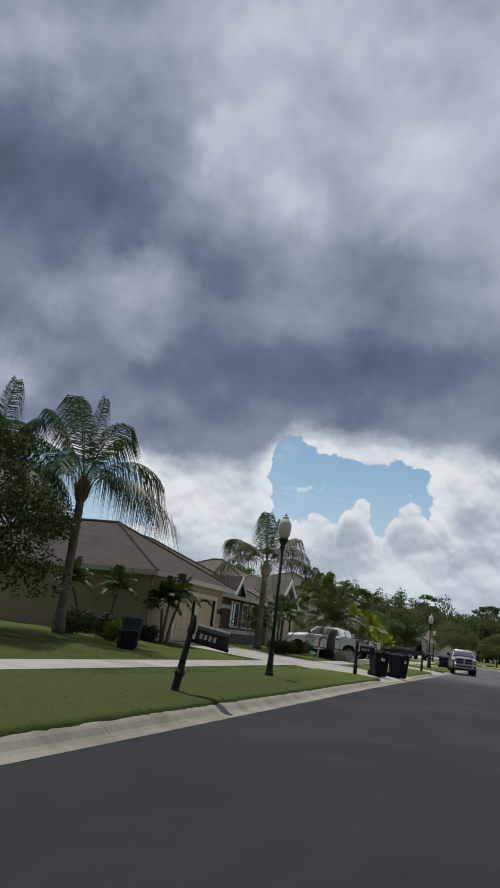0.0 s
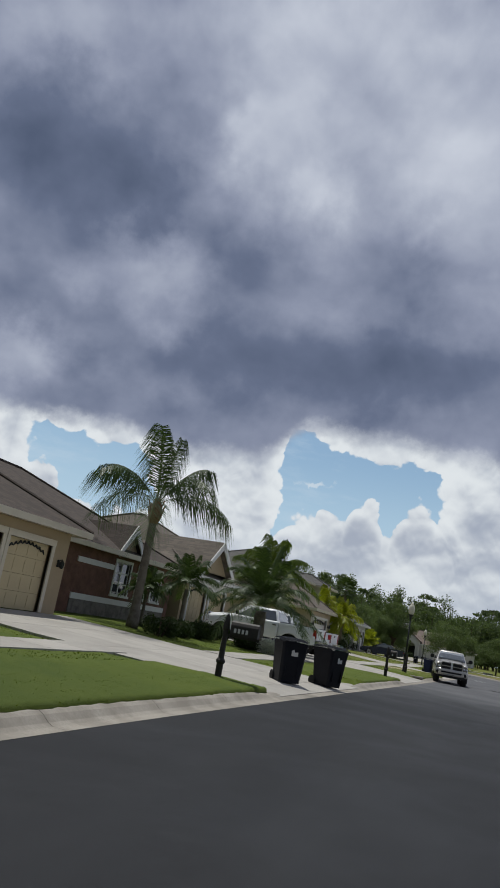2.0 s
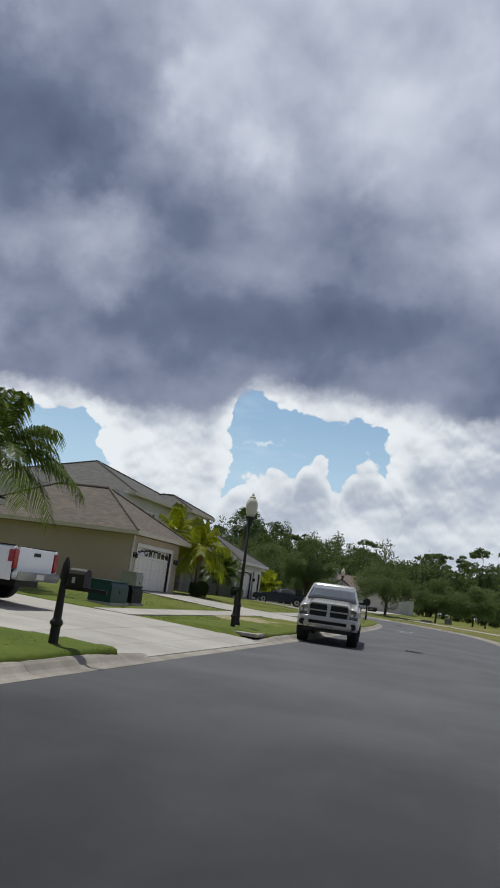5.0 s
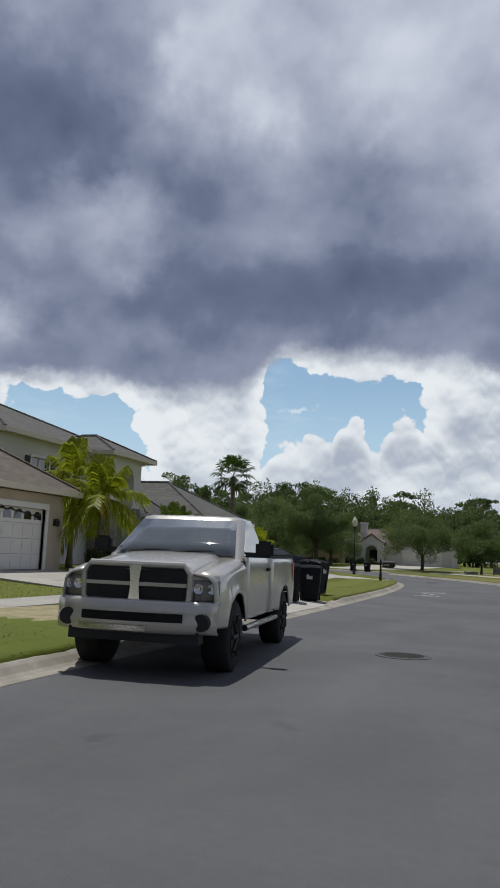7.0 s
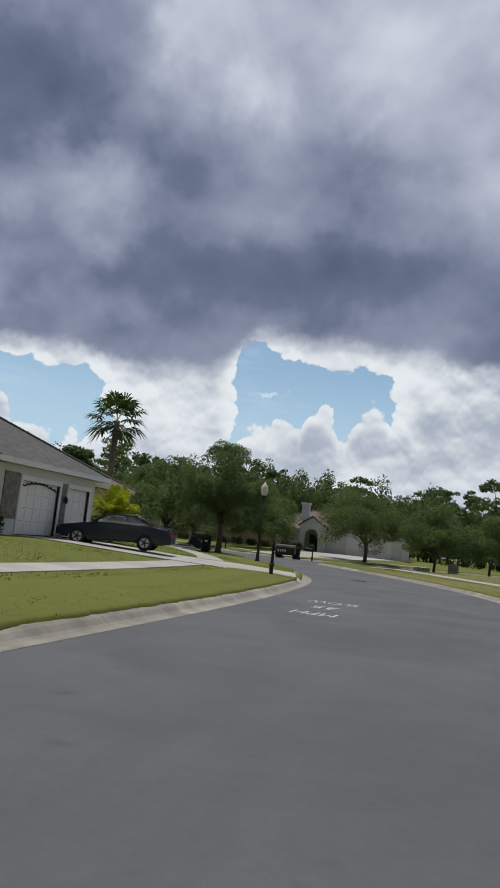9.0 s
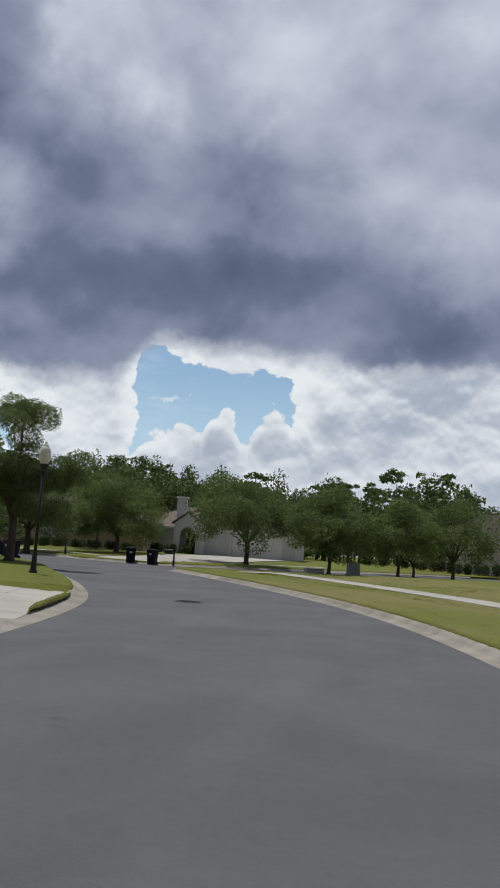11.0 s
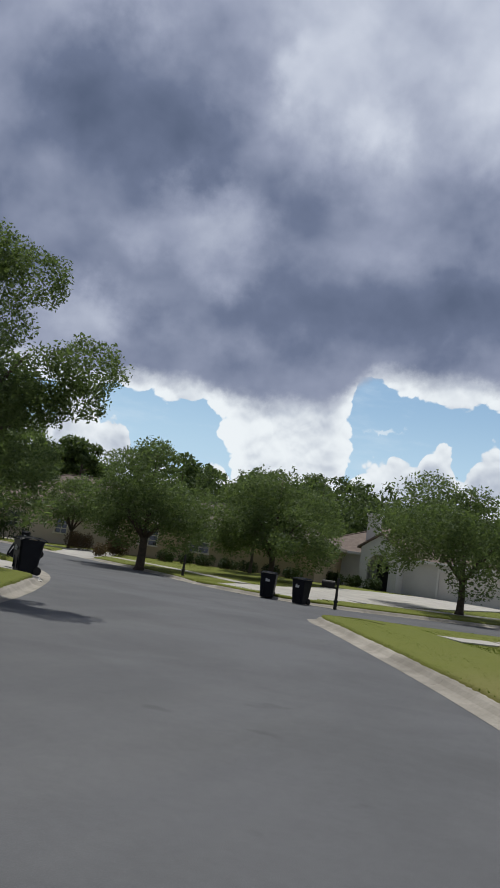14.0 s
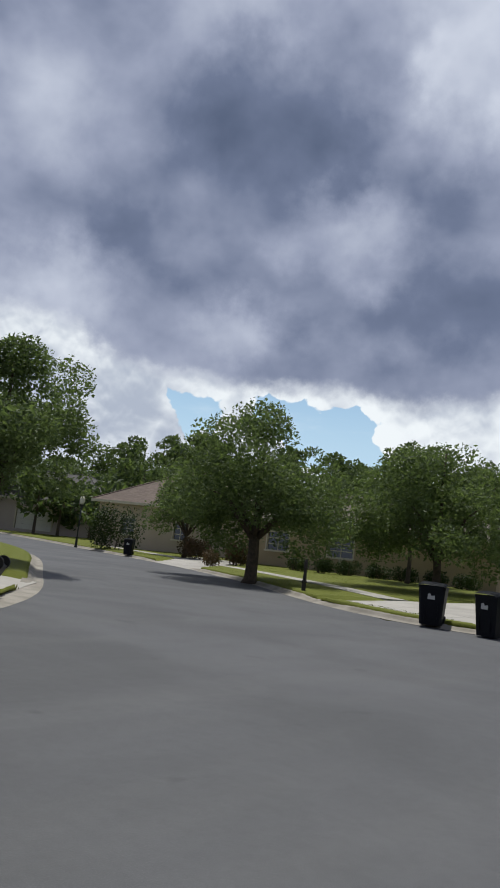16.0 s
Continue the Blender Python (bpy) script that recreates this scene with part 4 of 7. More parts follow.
def house_b():
    h = thing("house", "brown bungalow with a white-edged front gable over its garage", "house", "houses along the road")
    f0, f1 = (-16.6, 53.4), (-16.6, 60.6)
    doors = ((0.9, 3.2), (3.8, 6.2))
    wing(h, -27, -16.6, 53.4, 60.6, 0.2, 3.2, STUCCO_TAN, [(a, b, 0.2, 2.75) for a, b in doors], [])
    for a, b in doors:
        garage_door(h, f0, f1, a, b, 0.6, 2.75, DOOR_TAN, TRIM_WHITE)
        garland(h, f0, f1, a + 0.2, b - 0.2, 2.6)
    part("stucco_band", boxes((-16.62, -16.52, 53.4, 60.6, 2.95, 3.2)), TRIM_WHITE, h)
    hip_roof(h, -30, -16.6, 53.4, 66.0, 3.4, 3.35, ROOF_TAN, TRIM_WHITE)
    gable(h, -16.3, -21.5, 54.2, 58.4, 3.7, 5.3, ROOF_TAN, STUCCO_TAN, TRIM_WHITE)
    wing(h, -30, -18.5, 60.6, 66.0, 0.2, 3.2, STUCCO_TAN, [(1.6, 3.0, 1.2, 2.6)], [])
    window(h, (-18.5, 60.6), (-18.5, 66.0), 1.6, 3.0, 1.2, 2.6)


def house_c():
    h = thing("house", "beige two-storey stucco house with a garage wing and arched balcony", "house", "houses along the road")
    f0, f1 = (-16.0, 77.9), (-16.0, 84.7)
    wing(h, -26, -16.0, 77.9, 84.7, 0.2, 3.3, STUCCO_BEIGE, [(0.85, 5.6, 0.2, 2.75)], [])
    garage_door(h, f0, f1, 0.85, 5.6, 0.6, 2.75, DOOR_WHITE, TRIM_WHITE, 1)
    wall_lamp(h, f0, f1, 0.45, 2.3)
    wall_lamp(h, f0, f1, 6.2, 2.3)
    garland(h, f0, f1, 1.0, 5.4, 2.62)
    hip_roof(h, -26, -16.0, 77.9, 84.7, 3.5, 2.35, ROOF_TAN, TRIM)
    part("downspout", tube(bmesh.new(), [(-15.93, 78.0, 0.55), (-15.93, 78.0, 3.3)], [0.05, 0.05], 6), TRIM_WHITE, h)
    # tall block behind
    g0, g1 = (-20.4, 84.7), (-20.4, 98.4)
    wins = ((4.2, 5.3, 1.5, 3.0), (4.0, 5.4, 4.1, 5.4))
    wing(h, -32, -20.4, 84.7, 98.4, 0.2, 6.2, STUCCO_WHITE, wins, [])
    for a, b, lo, hi in wins:
        window(h, g0, g1, a, b, lo, hi, TRIM_WHITE, (2, 3))
        for u in (a - 0.5, b + 0.14):
            place_on(part("shutter", boxes((u, u + 0.36, -0.04, 0.0, lo, hi)), PLASTIC, h), g0, g1)
    hip_roof(h, -32, -20.4, 86.5, 98.4, 6.35, 2.6, ROOF_GREY, TRIM)
    # the entrance tower with its arched opening upstairs
    tower = bmesh.new()
    arch = [(94.7, 3.6)] + [(95.55 + 0.85 * math.cos(t), 5.0 + 0.8 * math.sin(t)) for t in np.linspace(math.pi, 0, 9)] + [(96.4, 3.6)]
    prism(tower, [(93.9, 0.2), (94.7, 0.2), (94.7, 6.2), (93.9, 6.2)], "x", -20.4, -19.2)
    prism(tower, [(96.4, 0.2), (97.2, 0.2), (97.2, 6.2), (96.4, 6.2)], "x", -20.4, -19.2)
    prism(tower, [(94.7, 3.0), (96.4, 3.0), (96.4, 3.6), (94.7, 3.6)], "x", -20.4, -19.2)
    prism(tower, arch[1:-1][::-1] + [(94.7, 6.2), (96.4, 6.2)], "x", -20.4, -19.2)
    part("tower", tower, STUCCO_WHITE, h)
    for row in ((-19.2, -19.12, 93.9, 94.7, 0.2, 3.6), (-19.2, -19.12, 96.4, 97.2, 0.2, 3.6), (-20.3, -19.2, 93.82, 93.9, 0.2, 3.6)):
        part("stone_cladding", boxes(row), STONE, h)
    hip_roof(h, -24, -19.2, 93.6, 97.5, 6.3, 1.1, ROOF_GREY, TRIM)
    part("front_door", boxes((-20.35, -20.28, 95.0, 96.1, 0.6, 2.7)), PLASTIC, h)


def house_e():
    h = thing("house", "white stucco bungalow with grey roof and white garage door", "house", "houses along the road")
    f0, f1 = (-17.4, 101.5), (-17.4, 109.6)
    wing(h, -29, -17.4, 101.5, 109.6, 0.2, 3.3, STUCCO_WHITE, [(2.0, 4.9, 0.2, 2.75), (5.7, 7.6, 0.2, 2.75)], [])
    garage_door(h, f0, f1, 2.0, 4.9, 0.62, 2.75, DOOR_WHITE, TRIM_WHITE)
    garage_door(h, f0, f1, 5.7, 7.6, 0.62, 2.75, DOOR_WHITE, TRIM_WHITE)
    garland(h, f0, f1, 2.1, 4.8, 2.66)
    wall_lamp(h, f0, f1, 5.3, 2.2)
    for row in ((0.75, 1.75, -0.05, 0.0, 1.2, 3.0), (5.1, 5.5, -0.05, -0.004, 1.0, 2.9)):
        place_on(part("stone_cladding", boxes(row), STONE, h), f0, f1)
    hip_roof(h, -29, -17.4, 101.5, 109.6, 3.48, 2.4, ROOF_GREY, TRIM_WHITE)
    hip_roof(h, -30, -19.7, 98.8, 101.5, 3.46, 1.4, ROOF_GREY, TRIM_WHITE, 0.4)
    wing(h, -30, -19.7, 98.8, 101.5, 0.2, 3.3, STUCCO_WHITE, [], [])
    wing(h, -29, -19.5, 109.6, 117, 0.2, 3.2, STUCCO_BEIGE, [(2, 3.4, 1.2, 2.6)], [])
    window(h, (-19.5, 109.6), (-19.5, 117), 2, 3.4, 1.2, 2.6)
    hip_roof(h, -29, -19.5, 109.6, 117, 3.4, 2.0, ROOF_TAN, TRIM)
    part("downspout", tube(bmesh.new(), [(-17.32, 101.6, 0.5), (-17.32, 101.6, 3.3)], [0.05, 0.05], 6), TRIM_WHITE, h)


def turned_house(label, at, turn, walls, roof, trim, width, deep, eave, rise, openings=(), door=None, group="houses beyond the bend"):
    """A house farther off: its front runs along its own x axis and faces its own -y."""
    h = thing("house", label, "house", group, at=at, turn=turn)
    holes = [(a, b, lo, hi) for a, b, lo, hi in openings] + ([(door[0], door[1], 0.0, 2.2)] if door else [])
    facade(h, (0, 0), (width, 0), -0.4, eave, holes, walls)
    facade(h, (width, 0), (width, deep), -0.4, eave, [], walls)
    facade(h, (width, deep), (0, deep), -0.4, eave, [], walls)
    facade(h, (0, deep), (0, 0), -0.4, eave, [], walls)
    for a, b, lo, hi in openings:
        window(h, (0, 0), (width, 0), a, b, lo, hi, trim, (2, 3))
    if door:
        garage_door(h, (0, 0), (width, 0), door[0], door[1], 0.0, 2.2, DOOR_WHITE, trim, 0)
    hip_roof(h, 0, width, 0, deep, eave + 0.16, rise, roof, trim, 0.5)
    return h


def arch_house():
    h = turned_house("pale stucco bungalow with an arched entrance and a square chimney", (-27.5, 178.5, 0.62), 0, STUCCO_WHITE, ROOF_ROSE, TRIM_WHITE, 18.6, 11, 2.7, 2.7, [(1.5, 3.0, 0.9, 2.2)], (11.5, 17.0))
    pts = [(5.5, -0.4), (5.5, 3.3), (7.05, 4.4), (8.6, 3.3), (8.6, -0.4), (7.95, -0.4), (7.95, 2.0)] + [(7.05 + 0.9 * math.cos(t), 2.0 + 0.85 * math.sin(t)) for t in np.linspace(0.15, math.pi - 0.15, 7)] + [(6.15, 2.0), (6.15, -0.4)]
    part("portal", prism(bmesh.new(), pts, "y", -2.2, -1.8), STUCCO_WHITE, h)
    for a in (5.5, 8.35):
        part("portal_side", boxes((a, a + 0.25, -1.8, 0, -0.4, 3.2)), STUCCO_WHITE, h)
    part("portal_roof", prism(bmesh.new(), [(5.2, 3.15), (7.05, 4.45), (8.9, 3.15), (8.9, 3.3), (7.05, 4.62), (5.2, 3.3)], "y", -2.4, 3.0), ROOF_ROSE, h)
    part("front_door", boxes((6.4, 7.7, -0.06, 0.0, -0.4, 2.2)), PLASTIC, h)
    chimney = part("chimney", boxes((4.5, 5.5, 2.2, 3.2, 2.0, 6.2)), STUCCO_WHITE, h)
    part("chimney_cap", boxes((4.38, 5.62, 2.08, 3.32, 6.2, 6.42)), TRIM_WHITE, chimney)


house_a()
house_b()
house_c()
house_e()
arch_house()
turned_house("long beige stucco bungalow behind the oaks", (-40.6, 169.3, 0.62), 4, STUCCO_TAN, ROOF_TAN, TRIM, 17, 10, 2.7, 2.4, [(2, 3.6, 0.9, 2.1), (6.5, 8.2, 0.9, 2.1)])
turned_house("tan bungalow with a rose-brown hipped roof beyond the bend", (-57.3, 171.6, 0.62), 8, STUCCO_BEIGE, ROOF_ROSE, TRIM, 14.5, 10, 3.2, 3.2, [(7.6, 8.8, 0.8, 2.1), (2.4, 3.8, 0.8, 2.1)])
turned_house("grey-roofed house with a garage at the far end of the road", (-88, 177, 0.62), 18, STUCCO_PINK, ROOF_GREY, TRIM, 20, 11, 3.1, 3.5, [(2, 4, 0.9, 2.1)], (9.5, 14))
rh = turned_house("pale pink house with a dark brown hipped roof across the lawn", (7.6, 201, 0.62), -8, STUCCO_PINK, ROOF_BROWN, TRIM_WHITE, 17, 12, 3.9, 4.0, [(4.5, 6.1, 1.0, 2.4)], (9.5, 14))
part("portal", prism(bmesh.new(), [(0.6, -0.4), (0.6, 3.9), (3.6, 3.9), (3.6, -0.4), (3.0, -0.4), (3.0, 2.2)] + [(2.1 + 0.9 * math.cos(t), 2.3 + 0.7 * math.sin(t)) for t in np.linspace(0.1, math.pi - 0.1, 7)] + [(1.2, 2.2), (1.2, -0.4)], "y", -1.6, -1.2), STUCCO_PINK, rh)

# ---- plants ----
def leaf_cloud(rng, blobs, count, size, flat=0.75, hollow=0.55):
    """Small folded leaves, many over the shells of the given blobs (x, y, z, radius, height)."""
    weights = np.array([b[3] ** 2 * b[4] for b in blobs]) ** 0.8
    pick = rng.choice(len(blobs), count, p=weights / weights.sum())
    b = np.array(blobs)[pick]
    d = rng.normal(size=(count, 3))
    d /= np.linalg.norm(d, axis=1)[:, None]
    r = hollow + (1.08 - hollow) * rng.random(count) ** 0.6
    r *= 1 + 0.16 * np.sin(d[:, 0] * 6 + pick) * np.cos(d[:, 1] * 7 - pick * 2)
    at = b[:, :3] + d * r[:, None] * np.stack([b[:, 3], b[:, 3], b[:, 4]], 1)
    u = rng.normal(size=(count, 3))
    u[:, 2] *= flat
    u /= np.linalg.norm(u, axis=1)[:, None]
    v = np.cross(u, rng.normal(size=(count, 3)) + d)
    v /= np.linalg.norm(v, axis=1)[:, None] + 1e-9
    s = size * (0.6 + 0.8 * rng.random(count))[:, None]
    n = np.cross(u, v) * s * 0.25
    verts = np.stack([at - u * s, at - v * s * 0.5 + n, at + u * s, at + v * s * 0.5 + n], 1).reshape(-1, 3)
    idx = np.arange(count * 4).reshape(-1, 4)
    return verts, idx.tolist()


def oak(label, at, height, spread, trunk_r, seed, leaves=9000, size=0.13, trunk_h=2.0, group="oaks along the road", lean=(0, 0), mat=None):
    """A street oak: forked trunk with limbs and an uneven crown of leaf clumps with gaps."""
    rng = np.random.default_rng(seed)
    x, y = at
    t = thing("oak_tree", label, "tree", group, at=(x, y, gz(x, y) - 0.05))
    bm = bmesh.new()
    fork = Vector((lean[0] * 0.3, lean[1] * 0.3, trunk_h))
    tube(bm, [(0, 0, 0), (0.02, 0.01, 0.25), (0.05, 0, trunk_h * 0.55), fork], [trunk_r * 1.5, trunk_r * 1.05, trunk_r * 0.9, trunk_r * 0.85], 9)
    blobs = []
    limbs = 7
    for k in range(limbs):
        a = k / limbs * math.tau + rng.uniform(-0.4, 0.4)
        reach = spread * rng.uniform(0.45, 0.8)
        top = trunk_h + (height - trunk_h) * rng.uniform(0.3, 0.72)
        end = Vector((lean[0] + reach * math.cos(a), lean[1] + reach * math.sin(a), top))
        mid = fork.lerp(end, 0.5) + Vector((0, 0, 0.35))
        tube(bm, [fork - Vector((0, 0, 0.15)), mid, fork.lerp(end, 0.82)], [trunk_r * 0.55, trunk_r * 0.3, 0.02], 6)
        for i in range(3):
            f = rng.uniform(0.55, 1.1)
            p = fork.lerp(end, f) + Vector(rng.normal(0, spread * 0.16, 3).tolist())
            r = spread * rng.uniform(0.25, 0.4)
            blobs.append((p.x, p.y, min(p.z, height - r * 0.6), r, r * rng.uniform(0.55, 0.85)))
    tube(bm, [fork - Vector((0, 0, 0.1)), Vector((lean[0] * 0.6, lean[1] * 0.6, height * 0.6)), Vector((lean[0], lean[1], height * 0.88))], [trunk_r * 0.6, trunk_r * 0.35, 0.03], 6)
    for i in range(7):
        a = rng.uniform(0, math.tau)
        q = rng.uniform(0, spread * 0.5)
        r = spread * rng.uniform(0.18, 0.34)
        blobs.append((lean[0] + q * math.cos(a), lean[1] + q * math.sin(a), height - r * rng.uniform(0.7, 1.7), r, r * 0.75))
    for i in range(26):
        a = rng.uniform(0, math.tau)
        q = spread * rng.uniform(0.6, 1.0)
        blobs.append((lean[0] + q * math.cos(a), lean[1] + q * math.sin(a), trunk_h + (height - trunk_h) * rng.uniform(0.06, 0.7) * (1.15 - q / spread * 0.5), spread * rng.uniform(0.12, 0.24), spread * rng.uniform(0.1, 0.2)))
    part("trunk", bm, BARK, t, smooth=True)
    v, f = leaf_cloud(rng, blobs, leaves, size)
    crown = raw_mesh("crown", v, f, mat or LEAF_OAK)
    crown.parent = t
    return t


def frond(verts, faces, base, out_angle, rise, length, droop, leaflet, pairs, rng, hang=0.6, width=0.035, stem=0.03):
    """One feather leaf: an arching stem with rows of hanging leaflets."""
    ca, sa = math.cos(out_angle), math.sin(out_angle)
    side = np.array([-sa, ca, 0])
    def at(f):
        r = length * (f * math.cos(rise) * (1 - 0.12 * f))
        z = length * (f * math.sin(rise) - droop * f * f)
        return np.array([base[0] + ca * r, base[1] + sa * r, base[2] + z])
    n = 9
    pts = [at(i / n) for i in range(n + 1)]
    first = len(verts)
    for i, p in enumerate(pts):
        w = stem * (1 - 0.85 * i / n)
        verts.extend([p - side * w, p + np.array([0, 0, w * 0.9]), p + side * w])
    for i in range(n):
        a = first + i * 3
        faces.extend([(a, a + 1, a + 4, a + 3), (a + 1, a + 2, a + 5, a + 4)])
    for i in range(pairs):
        f = 0.16 + 0.84 * (i + rng.uniform(-0.3, 0.3)) / pairs
        f = min(max(f, 0.12), 1.0)
        p, q = at(f), at(min(1.0, f + 0.03))
        ahead = q - p
        ahead = ahead / (np.linalg.norm(ahead) + 1e-9)
        size = leaflet * (0.55 + 0.75 * math.sin(math.pi * min(1, f * 0.85 + 0.1))) * rng.uniform(0.8, 1.15)
        for s in (-1, 1):
            d = side * s * rng.uniform(0.7, 1.0) + ahead * 0.75 + np.array([0, 0, rng.uniform(-0.15, 0.35)])
            d /= np.linalg.norm(d)
            e1 = p + d * size * 0.5 + np.array([0, 0, -hang * size * 0.16])
            e2 = p + d * size * 0.88 + np.array([0, 0, -hang * size * 0.72])
            k = len(verts)
            w = ahead * width
            verts.extend([p - w * 0.5, p + w * 0.5, e1 + w * 0.6, e1 - w * 0.6, e2])
            faces.extend([(k, k + 1, k + 2, k + 3), (k + 3, k + 2, k + 4)])


def feather_palm(label, at, trunk_h, fronds, length, seed, trunk_r=0.15, leaflet=0.55, pairs=44, mat=None, boot=True, upright=0.0, droop=0.55, hang=1.0, curve=(0, 0), group="palms in the front gardens", category="palm", width=0.035):
    """A palm with a ringed trunk and arching feather leaves."""
    rng = np.random.default_rng(seed)
    x, y = at
    t = thing("palm_tree", label, category, group, at=(x, y, gz(x, y) - 0.05))
    bm = bmesh.new()
    steps = max(6, int(trunk_h / 0.28))
    pts = [(curve[0] * (i / steps) ** 1.6, curve[1] * (i / steps) ** 1.6, trunk_h * i / steps) for i in range(steps + 1)]
    radii = [trunk_r * (1.45 - 0.45 * min(1, i / steps * 5)) * (1 - 0.12 * i / steps) * (1.06 if i % 2 else 0.97) for i in range(steps + 1)]
    part("trunk", tube(bm, pts, radii, 12), PALM_BARK, t, smooth=True)
    top = np.array(pts[-1])
    if boot:
        bm = bmesh.new()
        turned(bm, [(trunk_r * 0.9, trunk_h - 0.5), (trunk_r * 1.5, trunk_h - 0.25), (trunk_r * 1.35, trunk_h + 0.1), (trunk_r * 0.7, trunk_h + 0.5)], 10, (top[0], top[1]))
        for k in range(14):
            a = k * 2.4
            tube(bm, [(top[0] + 1.2 * trunk_r * math.cos(a), top[1] + 1.2 * trunk_r * math.sin(a), trunk_h - 0.35 + 0.03 * k), (top[0] + 2.0 * trunk_r * math.cos(a), top[1] + 2.0 * trunk_r * math.sin(a), trunk_h + 0.05 + 0.03 * k)], [0.05, 0.02], 5)
        part("leaf_base", bm, BOOT, t, "reddish-brown old leaf bases")
    verts, faces = [], []
    for k in range(fronds):
        f = (k + 0.5) / fronds
        rise = 1.42 - (1.82 - upright) * f + rng.uniform(-0.12, 0.12)
        frond(verts, faces, top + np.array([0, 0, 0.25]), k * 2.39996 + rng.uniform(-0.15, 0.15), rise, length * rng.uniform(0.85, 1.1), droop * rng.uniform(0.8, 1.15) * (0.25 + 0.75 * math.cos(rise)), leaflet, pairs, rng, hang, width)
    crown = raw_mesh("crown", verts, faces, mat or LEAF_PALM)
    crown.parent = t
    return t


def fan_palm(label, at, trunk_h, fans, radius, seed, trunk_r=0.2):
    rng = np.random.default_rng(seed)
    x, y = at
    t = thing("fan_palm", label, "palm", at=(x, y, gz(x, y) - 0.05))
    pts = [(0, 0, trunk_h * i / 16) for i in range(17)]
    part("trunk", tube(bmesh.new(), pts, [trunk_r * (1.3 - 0.3 * min(1, i / 4)) * (1.05 if i % 2 else 0.97) for i in range(17)], 10), PALM_BARK, t, smooth=True)
    verts, faces = [], []
    for k in range(fans):
        a = k * 2.39996
        f = (k + 0.5) / fans
        rise = 1.3 - 2.2 * f
        way = np.array([math.cos(a) * math.cos(rise), math.sin(a) * math.cos(rise), math.sin(rise)])
        side = np.array([-math.sin(a), math.cos(a), 0])
        up = np.cross(way, side)
        base = np.array([0, 0, trunk_h])
        hub = base + way * radius * 0.52
        i = len(verts)
        verts.extend([base - side * 0.02, base + side * 0.02, hub + side * 0.02, hub - side * 0.02])
        faces.append((i, i + 1, i + 2, i + 3))
        for s in range(19):
            g = (s / 18 - 0.5) * 3.9
            d = way * math.cos(g) + side * math.sin(g) + up * (0.18 if s % 2 else 0.05)
            d /= np.linalg.norm(d)
            w = np.cross(d, up)
            length = radius * (0.42 if abs(g) > 1.4 else 0.52) * rng.uniform(0.85, 1.1)
            m = hub + d * length * 0.55
            e = hub + d * length + np.array([0, 0, -length * 0.28])
            i = len(verts)
            verts.extend([hub, m - w * 0.085, e, m + w * 0.085])
            faces.append((i, i + 1, i + 2, i + 3))
    crown = raw_mesh("crown", verts, faces, LEAF_PALM)
    crown.parent = t
    return t


def hedge(name, label, category, at, size, seed, count=1800, mat=None, leaf=0.06, turn=0.0, group="", rough=0.16):
    """A clipped bush: woody core under a dense skin of small leaves."""
    rng = np.random.default_rng(seed)
    x, y = at
    sx, sy, sz = size
    t = thing(name, label, category, group, at=(x, y, gz(x, y) - 0.04), turn=turn)
    bm = bmesh.new()
    for k in range(5):
        a = k * 1.3
        tube(bm, [(0.1 * math.cos(a) * sx, 0.1 * math.sin(a) * sy, 0), (0.3 * math.cos(a) * sx, 0.3 * math.sin(a) * sy, sz * 0.8)], [0.03, 0.012], 5)
    part("stems", bm, BARK, t)
    blobs = []
    n = max(3, int((sx + sy) / 0.7))
    for k in range(n):
        blobs.append((rng.uniform(-0.32, 0.32) * sx, rng.uniform(-0.32, 0.32) * sy, sz * rng.uniform(0.42, 0.58), 0.0, 0.0))
    blobs = [(b[0], b[1], b[2], min(sx, sy) * rng.uniform(0.26, 0.36), sz * 0.46) for b in blobs]
    v, f = leaf_cloud(rng, blobs, count, leaf, 1.0, 0.35)
    v[:, 2] = np.maximum(v[:, 2], 0.02)
    crown = raw_mesh("foliage", v, f, mat or LEAF_HEDGE)
    crown.parent = t
    return t


